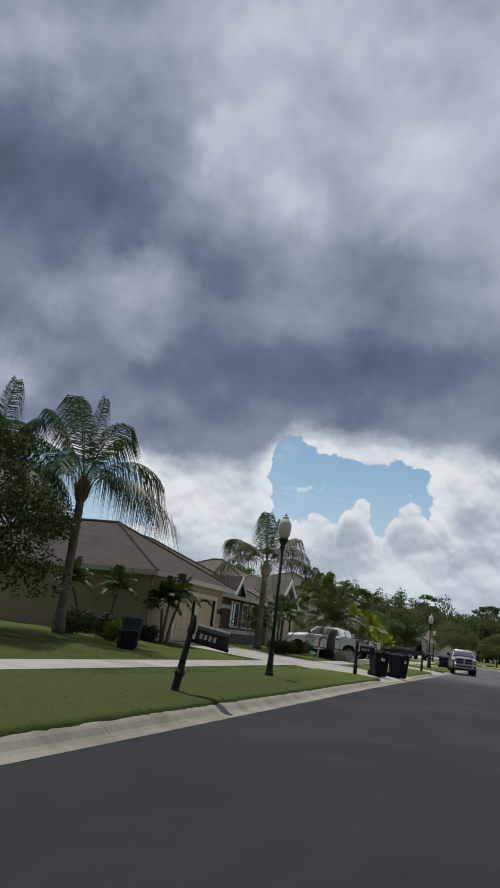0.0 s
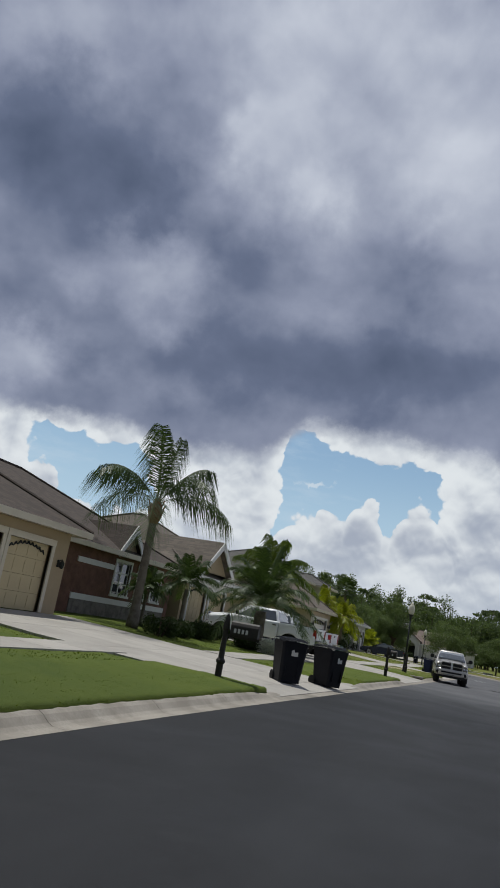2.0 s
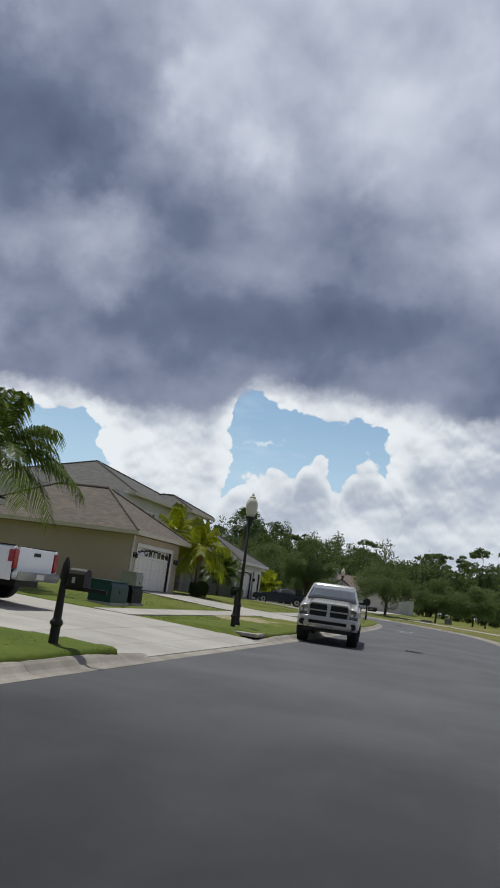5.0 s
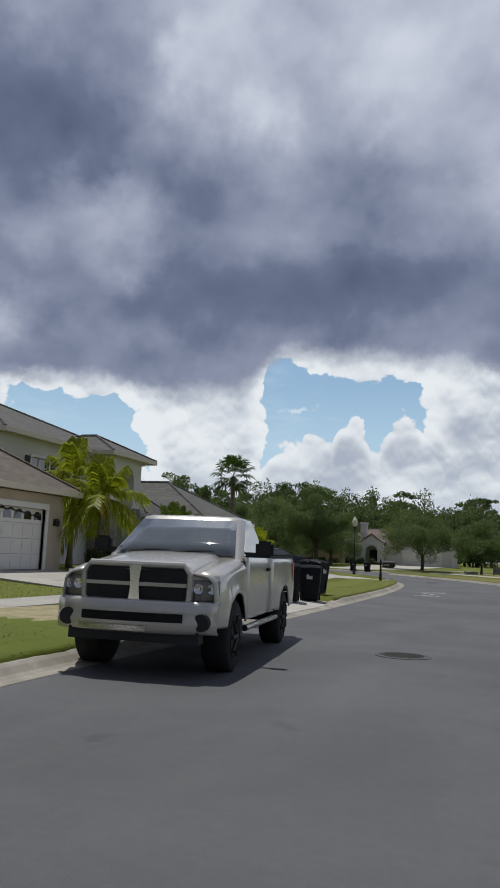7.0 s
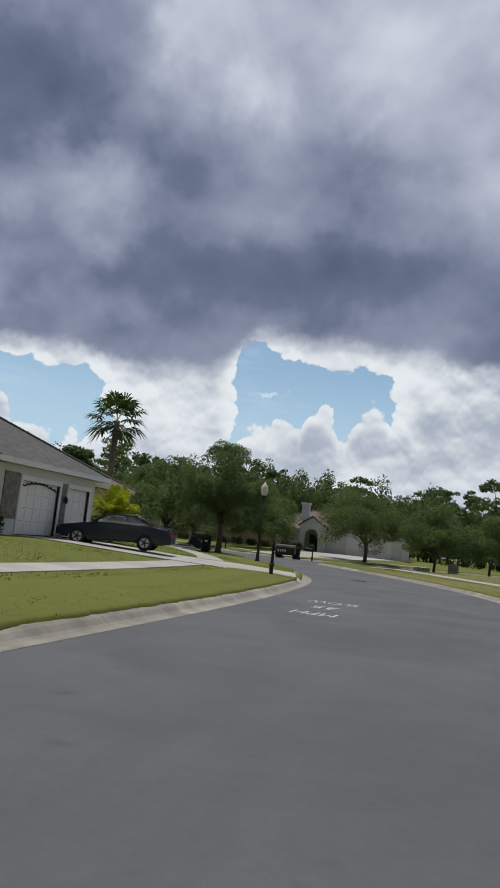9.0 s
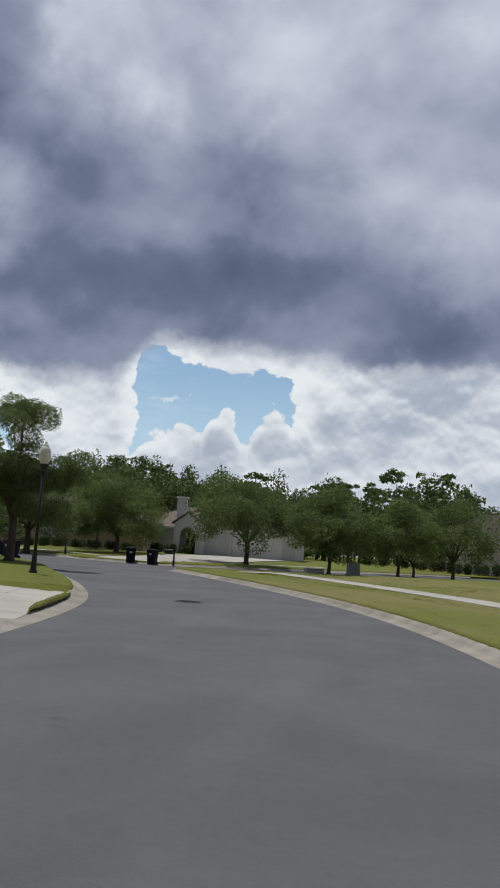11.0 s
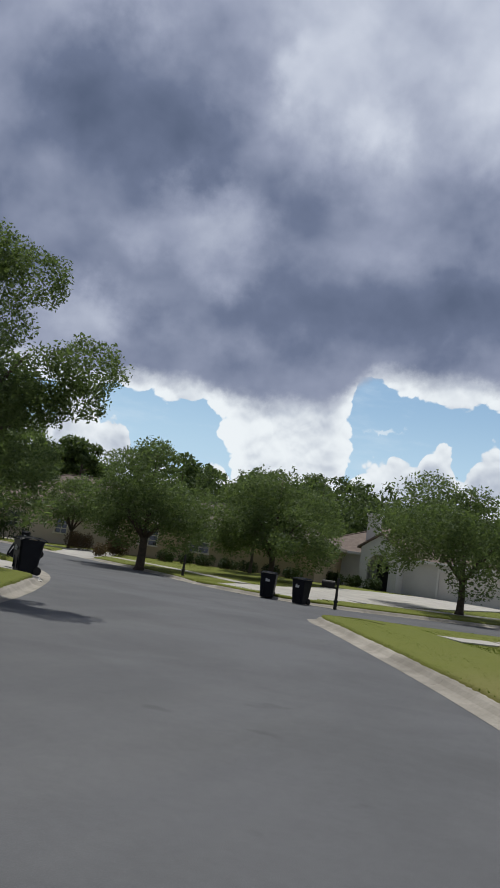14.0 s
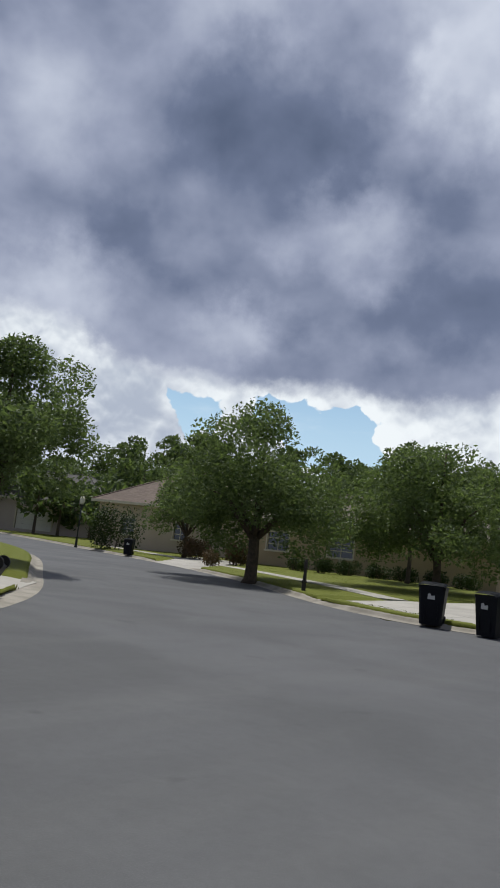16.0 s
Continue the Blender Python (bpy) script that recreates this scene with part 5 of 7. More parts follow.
def far_woods():
    """The wood behind the houses: one mass of many trees of uneven height, with pines standing out."""
    rng = np.random.default_rng(5)
    verts, faces, base = [], [], 0
    tv, tf = [], []
    def tree(x, y, h, r, kind, n, leaf):
        nonlocal base
        z0 = 0.5
        if kind == "pine":
            blobs = [(x + rng.normal(0, r * 0.6), y + rng.normal(0, r * 0.6), z0 + h * rng.uniform(0.72, 1.0), r * rng.uniform(0.28, 0.5), r * rng.uniform(0.14, 0.26)) for _ in range(9)]
        else:
            blobs = [(x + rng.normal(0, r * 0.45), y + rng.normal(0, r * 0.45), z0 + h * rng.uniform(0.3, 0.9), r * rng.uniform(0.35, 0.6), h * rng.uniform(0.1, 0.18)) for _ in range(9)]
        v, f = leaf_cloud(rng, blobs, n, leaf, 1.0, 0.45)
        verts.append(v)
        faces.extend([[i + base for i in q] for q in f])
        base += len(v)
        k = len(tv)
        for zz, rr in ((0, 0.22), (h * 0.9, 0.07)):
            tv.extend([(x + rr, y, zz), (x - rr * 0.5, y + rr * 0.87, zz), (x - rr * 0.5, y - rr * 0.87, zz)])
        tf.extend([(k, k + 1, k + 4, k + 3), (k + 1, k + 2, k + 5, k + 4), (k + 2, k, k + 3, k + 5)])
    for i in range(190):
        az = rng.uniform(-64, 16)
        dist = rng.uniform(95, 150)
        x, y = -6 + dist * math.sin(radians(az)), 118 + dist * math.cos(radians(az))
        tree(x, y, rng.uniform(10, 14.5) * (1.0 if az > -40 else 0.8), rng.uniform(2.4, 4.4), "broad", 1300, 0.3)
    for i in range(26):
        az = rng.uniform(-60, 16)
        dist = rng.uniform(125, 165)
        tree(-6 + dist * math.sin(radians(az)), 118 + dist * math.cos(radians(az)), rng.uniform(15, 19), 3.2, "pine", 420, 0.42)
    # the taller stand behind
    for i in range(120):
        az = rng.uniform(-52, 18)
        dist = rng.uniform(168, 215)
        kind = "pine" if i % 4 == 0 else "broad"
        tree(-6 + dist * math.sin(radians(az)), 118 + dist * math.cos(radians(az)), rng.uniform(17, 23.5) * (1.0 if az < -5 else 0.66), rng.uniform(3.0, 4.6), kind, 950, 0.36)
    # thicket under them
    for i in range(90):
        az = rng.uniform(-64, 18)
        dist = rng.uniform(88, 110)
        tree(-6 + dist * math.sin(radians(az)), 118 + dist * math.cos(radians(az)), rng.uniform(4, 7), 3.4, "broad", 420, 0.4)
    woods = raw_mesh("far_woods", np.vstack(verts), faces, LEAF_WOOD)
    tagged(woods, "dark green mixed wood with tall pines behind the houses", "woods", kind="stuff")
    trunks = raw_mesh("wood_trunks", tv, tf, BARK)
    trunks.parent = woods


def tall_pine(label, at, height, seed):
    rng = np.random.default_rng(seed)
    x, y = at
    t = thing("pine_tree", label, "tree", "pines behind the houses", at=(x, y, gz(x, y) - 0.1))
    bm = bmesh.new()
    tube(bm, [(0, 0, 0), (0.1, 0, height * 0.5), (0.25, 0.1, height * 0.95)], [0.26, 0.18, 0.06], 7)
    blobs = []
    for k in range(13):
        a = k * 2.4
        z = height * rng.uniform(0.66, 0.98)
        r = (1.08 - z / height) * height * 0.42 + 0.9
        p = (r * math.cos(a), r * math.sin(a), z)
        tube(bm, [(0.15, 0, z - 0.6), p], [0.07, 0.02], 5)
        blobs.append((*p, rng.uniform(1.0, 1.7), rng.uniform(0.5, 0.8)))
    part("trunk", bm, BARK, t, smooth=True)
    v, f = leaf_cloud(rng, blobs, 3200, 0.3, 1.0, 0.3)
    crown = raw_mesh("crown", v, f, LEAF_WOOD)
    crown.parent = t


far_woods()
tall_pine("tall slender pine standing above the wood", (-9.5, 285), 19.5, 11)
tall_pine("tall slender pine standing above the wood", (-66, 196), 13.0, 12)
tall_pine("tall slender pine standing above the wood", (-71, 198), 12.0, 13)

oak("broad live oak on the inner side of the bend", (-28.9, 141.0), 6.8, 2.7, 0.2, 22, 30000, 0.065, 2.0)
oak("spreading live oak on the verge by the mailbox", (-28.3, 153.6), 7.7, 4.1, 0.26, 23, 30000, 0.085, 2.0)
oak("round-crowned oak in front of the beige bungalow", (-23.0, 160.4), 7.2, 4.2, 0.2, 24, 26000, 0.09, 1.5)
oak("wide dark oak beside the long driveway", (-10.9, 157.8), 7.4, 4.7, 0.2, 25, 26000, 0.09, 1.9)
oak("small oak on the lawn across the bend", (-3.4, 146.0), 5.9, 3.0, 0.12, 26, 15000, 0.085, 1.5, "oaks on the far lawn")
oak("small oak on the lawn across the bend", (1.2, 149.0), 5.6, 3.0, 0.12, 27, 13000, 0.09, 1.4, "oaks on the far lawn")
oak("small oak on the lawn across the bend", (5.6, 156.0), 6.2, 3.4, 0.13, 28, 13000, 0.09, 1.4, "oaks on the far lawn")
oak("small oak on the lawn across the bend", (3.2, 168.0), 6.6, 3.8, 0.13, 29, 12000, 0.1, 1.2, "oaks on the far lawn")
oak("slender tree behind the verge oak", (-27.0, 166.2), 7.6, 2.5, 0.12, 30, 9000, 0.1, 2.0, "trees round the beige bungalow")
oak("broad live oak on the verge beside the bins", (-16.6, 126.6), 7.6, 2.7, 0.2, 21, 90000, 0.042, 2.0)
oak("oak behind the dark sedan's driveway", (-22.5, 131.5), 7.0, 3.6, 0.15, 32, 12000, 0.1, 1.5)
oak("oak among the houses beyond the bend", (-44, 167.5), 6.0, 2.8, 0.13, 33, 8000, 0.1, 1.6)
oak("dark broadleaf tree in the first front garden", (-15.5, 19.3), 6.4, 3.1, 0.16, 34, 26000, 0.06, 1.2, mat=LEAF_HEDGE)

feather_palm("tall queen palm with a drooping dark crown", (-15.1, 24.4), 5.2, 14, 4.9, 41, 0.17, 1.1, 84, droop=0.74, hang=1.6, upright=0.7, width=0.022)
feather_palm("tall queen palm with a drooping dark crown", (-17.0, 21.4), 4.8, 14, 4.2, 42, 0.16, 1.1, 84, droop=0.74, hang=1.6, upright=0.7, width=0.022)
feather_palm("tall queen palm with rust-brown leaf bases in the bed", (-13.8, 43.1), 4.5, 11, 4.5, 43, 0.17, 1.05, 84, droop=0.74, hang=1.5, upright=0.75, width=0.022)
feather_palm("queen palm with a bushy crown beside the gabled house", (-15.7, 64.7), 3.9, 26, 3.8, 44, 0.16, 0.8, 60, LEAF_MID, droop=0.72, hang=1.1, upright=0.55)
feather_palm("stocky date palm with stiff arching fronds in the planting bed", (-11.2, 50.2), 1.75, 30, 3.8, 45, 0.28, 0.55, 64, None, False, 0.7, 0.76, 0.6, width=0.03)
feather_palm("yellow-green palm beside the garage", (-15.2, 86.2), 2.6, 18, 2.2, 46, 0.13, 0.7, 40, LEAF_BRIGHT, width=0.06)
feather_palm("yellow-green palm beside the garage", (-17.4, 87.6), 3.4, 16, 2.3, 47, 0.12, 0.7, 40, LEAF_BRIGHT, width=0.06)
feather_palm("bushy clumping palm against the white wall", (-17.9, 99.2), 1.4, 34, 2.4, 48, 0.1, 0.55, 36, LEAF_MID, False, 0.5, 0.55, 0.6, width=0.05)
feather_palm("bushy light green palm beside the white garage", (-17.2, 111.5), 0.9, 26, 2.1, 49, 0.1, 0.55, 34, LEAF_BRIGHT, False, 0.5, 0.5, 0.6, width=0.05)
for k, (x, y, hgt, cx, cy) in enumerate(((-14.1, 30.9, 1.7, 0.3, -0.4), (-14.0, 31.15, 1.9, 0.35, 0.1), (-14.3, 31.2, 1.4, 0.2, -0.7))):
    feather_palm("slim pygmy date palm with a curved stem beside the garage", (x, y), hgt, 18, 1.1, 50 + k, 0.06, 0.28, 26, None, False, 0.5, 0.6, 0.5, (cx, cy), "pygmy palms by the garage")
for k, (x, y, hgt, cx, cy) in enumerate(((-15.9, 29.3, 1.7, 0.5, -0.5), (-17.0, 29.0, 1.8, -0.5, -0.2))):
    feather_palm("slim pygmy date palm with a curved stem against the tan wall", (x, y), hgt, 18, 1.2, 55 + k, 0.06, 0.3, 26, None, False, 0.5, 0.6, 0.5, (cx, cy), "pygmy palms by the tan wall")
feather_palm("small palm in the bed under the front windows", (-13.6, 47.0), 1.9, 18, 1.8, 58, 0.08, 0.5, 30, None, False, 0.4, 0.6, 0.8)
feather_palm("small palm in the bed under the front windows", (-14.9, 46.0), 1.3, 16, 1.3, 59, 0.07, 0.4, 28, None, False, 0.4, 0.6, 0.8)
fan_palm("tall fan palm with a round spiky crown", (-23.1, 122.4), 7.6, 22, 2.3, 61)

for k in range(6):
    hedge("hedge", "low clipped dark green hedge along the planting bed", "hedge", (-12.4 - 0.1 * k, 42.6 + 1.35 * k), (1.1, 1.5, 0.75), 70 + k, 1500, None, 0.05, 0, "hedges by the tan house")
for k, (x, y, s) in enumerate(((-15.5, 25.6, 1.5), (-14.6, 27.0, 1.2), (-16.6, 28.0, 1.3))):
    hedge("bush", "rounded clipped dark green bush beside the tan house", "bush", (x, y), (s, s, 0.95), 80 + k, 1700, None, 0.05, 0, "rounded bushes")
hedge("bush", "rounded clipped lime green bush beside the tan house", "bush", (-13.9, 26.0), (1.2, 1.2, 0.8), 84, 1500, LEAF_LIME, 0.05, 0, "rounded bushes")
hedge("bush", "dark bush at the foot of the garage wall", "bush", (-14.2, 30.0), (1.0, 1.0, 0.7), 85, 1200, None, 0.05)
hedge("flower_bush", "low bush full of white flowers under the date palm", "bush", (-10.2, 49.4), (1.7, 1.3, 0.7), 86, 1500, LEAF_WHITE, 0.05)
hedge("bush", "low green bush under the date palm", "bush", (-11.2, 48.9), (1.8, 1.6, 0.6), 87, 1600, None, 0.06)
for k in range(3):
    hedge("hedge", "square dark hedge beside the garage", "hedge", (-15.0, 85.3 + 1.0 * k), (1.0, 1.1, 0.95), 90 + k, 1400, None, 0.05, 0, "hedges beside the garage")
for k, (x, y, w) in enumerate(((-42.5, 166.8, 3.4), (-38.0, 165.8, 2.2))):
    hedge("hedge", "reddish-brown clipped hedge in front of the far bungalow", "hedge", (x, y), (w, 1.6, 1.5), 95 + k, 2600, LEAF_BROWN, 0.07, 25, "brown hedges")
hedge("bush", "dark rounded topiary bush in front of the far bungalow", "bush", (-49.5, 166.0), (3.2, 3.0, 3.2), 98, 3000, None, 0.09)
for k in range(7):
    hedge("hedge", "dark hedge in front of the beige bungalow", "hedge", (-34.5 + 1.7 * k, 166.8 + 0.14 * k), (1.7, 1.2, 0.9), 100 + k, 1300, None, 0.06, 0, "hedges by the beige bungalow")
for k in range(5):
    hedge("hedge", "dark hedge in front of the arched entrance", "hedge", (-26.5 + 1.6 * k, 174.6), (1.7, 1.2, 1.0), 110 + k, 1200, None, 0.07, 0, "hedges by the arched house")
for k in range(8):
    hedge("hedge", "dark green hedge in front of the pink house", "hedge", (-1.5 + 2.2 * k, 192 + 0.3 * k), (2.4, 1.6, 1.6), 120 + k, 900, None, 0.11, 0, "hedges by the pink house")
for k, (x, y) in enumerate(((-19.2, 99.9), (-16.9, 101.0), (-18.9, 97.9))):
    hedge("bush", "small dark bush against the white wall", "bush", (x, y), (0.9, 0.9, 0.9), 130 + k, 900, None, 0.05, 0, "bushes by the white wall")
hedge("bush", "small brown bush beside the far driveway", "bush", (-36.4, 160.8), (1.6, 1.2, 0.9), 135, 1000, LEAF_BROWN, 0.06)

# ---- vehicles ----
def wheel(parent, x, y, r, width, rim_mat, spokes=7, side=1):
    """A wheel whose axle runs along x; side: the way its face looks."""
    w = part("wheel", tube(bmesh.new(), [(-width * 0.5, 0, 0), (-width * 0.42, 0, 0), (width * 0.42, 0, 0), (width * 0.5, 0, 0)], [r * 0.9, r, r, r * 0.9], 28), RUBBER, parent, "black tyre", True)
    w.matrix_basis = pose(x, y, r)
    bm = bmesh.new()
    face = side * width * 0.5
    tube(bm, [(face - side * 0.05, 0, 0), (face + side * 0.012, 0, 0)], [r * 0.66, r * 0.62], 24)
    part("rim", bm, rim_mat, w)
    bm = bmesh.new()
    for k in range(spokes):
        a = k * math.tau / spokes
        tube(bm, [(face + side * 0.02, r * 0.1 * math.cos(a), r * 0.1 * math.sin(a)), (face + side * 0.016, r * 0.58 * math.cos(a), r * 0.58 * math.sin(a))], [r * 0.1, r * 0.07], 6)
    tube(bm, [(face, 0, 0), (face + side * 0.04, 0, 0)], [r * 0.16, r * 0.12], 12)
    part("spokes", bm, PLASTIC if rim_mat in (ALLOY, BLACK_RIM) else ALLOY, w)
    return w


def strip_loft(bm, sections):
    """Joins cross sections, each a list of as many points."""
    rings = [[bm.verts.new(p) for p in s] for s in sections]
    for a, b in zip(rings, rings[1:]):
        for k in range(len(a) - 1):
            bm.faces.new((a[k], a[k + 1], b[k + 1], b[k]))
    return rings


def body_panel(name, ys, section, s, paint, parent):
    """A pressed panel: cross sections (rows of x, z) at each y, mirrored by s, with the thickness of its metal."""
    bm = bmesh.new()
    strip_loft(bm, [[(s * x, y, z) for x, z in section(y)] for y in ys])
    bmesh.ops.recalc_face_normals(bm, faces=bm.faces)
    bmesh.ops.solidify(bm, geom=bm.faces[:], thickness=0.02)
    return part(name, bm, paint, parent, smooth=True)


def pickup(label, at, turn, paint, length, width, wheel_r, base_z, front_axle, rear_axle, cab, belt, roof_z, rim, quad=False, cross=False, group="", tyre=0.29):
    """A pickup along its own y axis, nose at y = 0 looking to -y: pressed fenders, hood, doors and bed sides with arches, cab with glass, bumpers, lamps, mirrors, wheels.
    cab: y of the windscreen's foot, its head, the roof's end and the cab's back."""
    t = thing("pickup_truck", label, "pickup", group, at=at, turn=turn)
    hw, nose = width / 2, belt - 0.12
    foot, head, tail, back = cab
    arch_r, sill = wheel_r * 1.2, base_z + 0.12
    hood_hw = hw * 0.68

    def low(y):
        z = sill
        for a in (front_axle, rear_axle):
            if abs(y - a) < arch_r:
                z = max(z, wheel_r + math.sqrt(arch_r**2 - (y - a) ** 2))
        return z

    def flare(y):
        return max(max(0.0, min(1.0, (1.35 - abs(y - a) / arch_r) / 0.35)) for a in (front_axle, rear_axle)) * 0.04

    def side(y, top, wide):
        z0 = low(y)
        rows = []
        for f in (0.0, 0.06, 0.2, 0.4, 0.6, 0.8, 0.92, 1.0):
            z = z0 + (top - z0) * f
            bulge = -0.05 * (f - 0.45) ** 2 - (0.03 if f == 1.0 else 0.0) - (0.012 if f == 0.0 else 0.0)
            if 0.36 < (z - sill) / (belt - sill) < 0.5:
                bulge += 0.012
            rows.append((wide + bulge + flare(y) * max(0.0, 1 - f * 2.2), z))
        return rows

    def rows_between(a, b):
        ys = [a, b, *np.linspace(a, b, 9)]
        for ax in (front_axle, rear_axle):
            ys += [y for y in ax + arch_r * np.cos(np.linspace(0, math.pi, 19)) if a < y < b]
        return sorted(set(round(float(y), 4) for y in ys))

    def fender_top(y):
        f = max(0.0, min(1.0, (y - 0.1) / (foot - 0.1)))
        return nose - 0.1 + (belt - nose + 0.08) * f**0.8

    def hood_z(y):
        f = max(0.0, min(1.0, (y - 0.06) / (foot - 0.06)))
        return nose + 0.0 + (belt + 0.05 - nose) * f**0.75

    def fender_section(y):
        wide = hw - 0.05 * max(0.0, 1 - (y - 0.1) / 0.42) ** 2
        zt = fender_top(y)
        return side(y, zt - 0.06, wide) + [(wide - 0.09, zt - 0.02), (wide - 0.17, zt), (hood_hw, zt + 0.012)]

    for s in (-1, 1):
        body_panel("fender", rows_between(0.1, foot + 0.1), fender_section, s, paint, t)
        cuts = [foot + 0.11, back] if not quad else [foot + 0.11, (foot + back) / 2 + 0.12, back]
        for a, b in zip(cuts, cuts[1:]):
            door = body_panel("door", rows_between(a + 0.006, b - 0.006), lambda y: side(y, belt, hw - 0.004) + [(hw - 0.12, belt + 0.004)], s, paint, t)
            part("door_handle", boxes((min(s * (hw - 0.02), s * (hw + 0.03)), max(s * (hw - 0.02), s * (hw + 0.03)), b - 0.3, b - 0.1, belt - 0.2, belt - 0.15), bevel=0.01), PLASTIC, door)
        bed = body_panel("bed_side", rows_between(back + 0.02, length - 0.06), lambda y: side(y, belt, hw + 0.002) + [(hw - 0.1, belt + 0.006), (hw - 0.12, belt - 0.1), (hw - 0.12, belt - 0.5)], s, paint, t)
        part("rail_cap", boxes((min(s * (hw - 0.11), s * (hw - 0.03)), max(s * (hw - 0.11), s * (hw - 0.03)), back + 0.06, length - 0.1, belt + 0.004, belt + 0.03), bevel=0.008), PLASTIC, bed)
        for ay in (front_axle, rear_axle):
            part("wheel_well", boxes((s * (hw - 0.32) - 0.22, s * (hw - 0.32) + 0.22, ay - arch_r, ay + arch_r, wheel_r + arch_r * 0.5, wheel_r + arch_r + 0.02)), PLASTIC, t)
            wheel(t, s * (hw - tyre * 0.5 + 0.0), ay, wheel_r, tyre, rim, 8, s)
        x0, x1 = sorted((s * (hw + 0.06), s * (hw + 0.31)))
        mir = part("mirror", boxes((x0, x1, foot + 0.28, foot + 0.42, belt + 0.0, belt + 0.23), bevel=0.04), PLASTIC, t)
        x0, x1 = sorted((s * (hw - 0.09), s * (hw + 0.1)))
        part("mirror_arm", boxes((x0, x1, foot + 0.31, foot + 0.4, belt + 0.0, belt + 0.07)), PLASTIC, mir)
        part("side_step", tube(bmesh.new(), [(s * (hw - 0.02), front_axle + arch_r + 0.1, base_z + 0.02), (s * (hw - 0.02), rear_axle - arch_r - 0.1, base_z + 0.02)], [0.045, 0.045], 8), CHROME, t)

    # hood: a raised middle between the lower fenders
    bm = bmesh.new()
    secs = []
    for y in (0.03, 0.07, 0.16, 0.4, 0.8, 1.2, foot + 0.1):
        edge, top = fender_top(y) + 0.016, hood_z(y) - (0.06 if y < 0.05 else 0.012 if y < 0.1 else 0)
        secs.append([(f * hood_hw, y + 0.07 * f * f * (1 if y < 0.5 else 0.3), edge if abs(f) == 1 else top - 0.03 * f**4 - (0.035 if abs(f) > 0.9 else 0)) for f in (-1, -0.95, -0.86, -0.7, -0.4, -0.1, 0.1, 0.4, 0.7, 0.86, 0.95, 1)])
    strip_loft(bm, secs)
    bmesh.ops.recalc_face_normals(bm, faces=bm.faces)
    bmesh.ops.solidify(bm, geom=bm.faces[:], thickness=0.025)
    part("hood", bm, paint, t, smooth=True)

    # cab: one pressed shell with the panes set on it
    belt_hw, roof_hw, rz = hw - 0.07, hw - 0.25, roof_z - 0.055

    def front_point(u, v, out=0.0):
        w = belt_hw + (roof_hw - belt_hw) * v
        return (u * w, foot + (head - foot) * v - 0.08 * (1 - u * u) - out, belt - 0.02 + (rz - belt + 0.02) * v + out * 0.5)

    def cab_ring(v, lift=0.0, inset=0.0):
        w = belt_hw + (roof_hw - belt_hw) * v - inset
        ya, yb = foot + (head - foot) * v + inset, back + (tail - back) * v - inset
        z = belt - 0.02 + (rz - belt + 0.02) * v + lift
        pts = [(u * w, ya - 0.08 * (1 - u * u), z) for u in np.linspace(-0.94, 0.94, 9)]
        pts += [(w, ya + 0.07, z), (w, (ya + yb) / 2, z), (w, yb - 0.07, z)]
        pts += [(u * w, yb, z) for u in np.linspace(0.94, -0.94, 9)]
        pts += [(-w, yb - 0.07, z), (-w, (ya + yb) / 2, z), (-w, ya + 0.07, z)]
        return pts + pts[:1]

    bm = bmesh.new()
    rings = strip_loft(bm, [cab_ring(-0.06), cab_ring(0.0), cab_ring(0.5), cab_ring(1.0), cab_ring(1.0, 0.03, 0.025), cab_ring(1.0, 0.055, 0.1), cab_ring(1.0, 0.07, 0.35)])
    bm.faces.new(rings[-1][:-1])
    bmesh.ops.remove_doubles(bm, verts=bm.verts, dist=1e-4)
    part("cab", bm, paint, t, smooth=True)

    def pane(name, grid):
        b2 = bmesh.new()
        strip_loft(b2, grid)
        bmesh.ops.recalc_face_normals(b2, faces=b2.faces)
        bmesh.ops.solidify(b2, geom=b2.faces[:], thickness=0.008)
        return part(name, b2, GLASS_CAR, t, "dark car glass", name == "windscreen")

    screen = pane("windscreen", [[front_point(u, v, 0.03) for u in np.linspace(-0.92, 0.92, 9)] for v in (0.04, 0.35, 0.65, 0.95)])
    b2 = bmesh.new()
    for u0 in (-0.7, -0.02):
        p, q = Vector(front_point(u0, 0.05, 0.03)), Vector(front_point(u0 + 0.62, 0.13, 0.03))
        tube(b2, [p, p.lerp(q, 0.5) + Vector((0, -0.01, 0.02)), q], [0.016, 0.013, 0.009], 5)
    part("wiper", b2, PLASTIC, screen)
    pane("rear_window", [[(u * (belt_hw + (roof_hw - belt_hw) * v), back + (tail - back) * v + 0.008, belt - 0.02 + (rz - belt + 0.02) * v) for u in (-0.85, 0.85)] for v in (0.1, 0.9)])
    for s in (-1, 1):
        cuts = [foot + 0.2, back - 0.08] if not quad else [foot + 0.2, (foot + back) / 2 + 0.12, back - 0.08]
        for a, b in zip(cuts, cuts[1:]):
            def limit(y, v):
                return y + ((head - foot) * v if y == cuts[0] else (tail - back) * v if y == cuts[-1] else 0)
            pane("side_window", [[(s * (belt_hw + (roof_hw - belt_hw) * v + 0.007), limit(y, v) + d, belt - 0.02 + (rz - belt + 0.02) * v) for y, d in ((a, 0.03), (b, -0.03))] for v in (0.07, 0.5, 0.93)])
    part("cabin", boxes((-hw + 0.14, hw - 0.14, foot + 0.25, back - 0.15, sill, belt - 0.06)), PLASTIC, t)

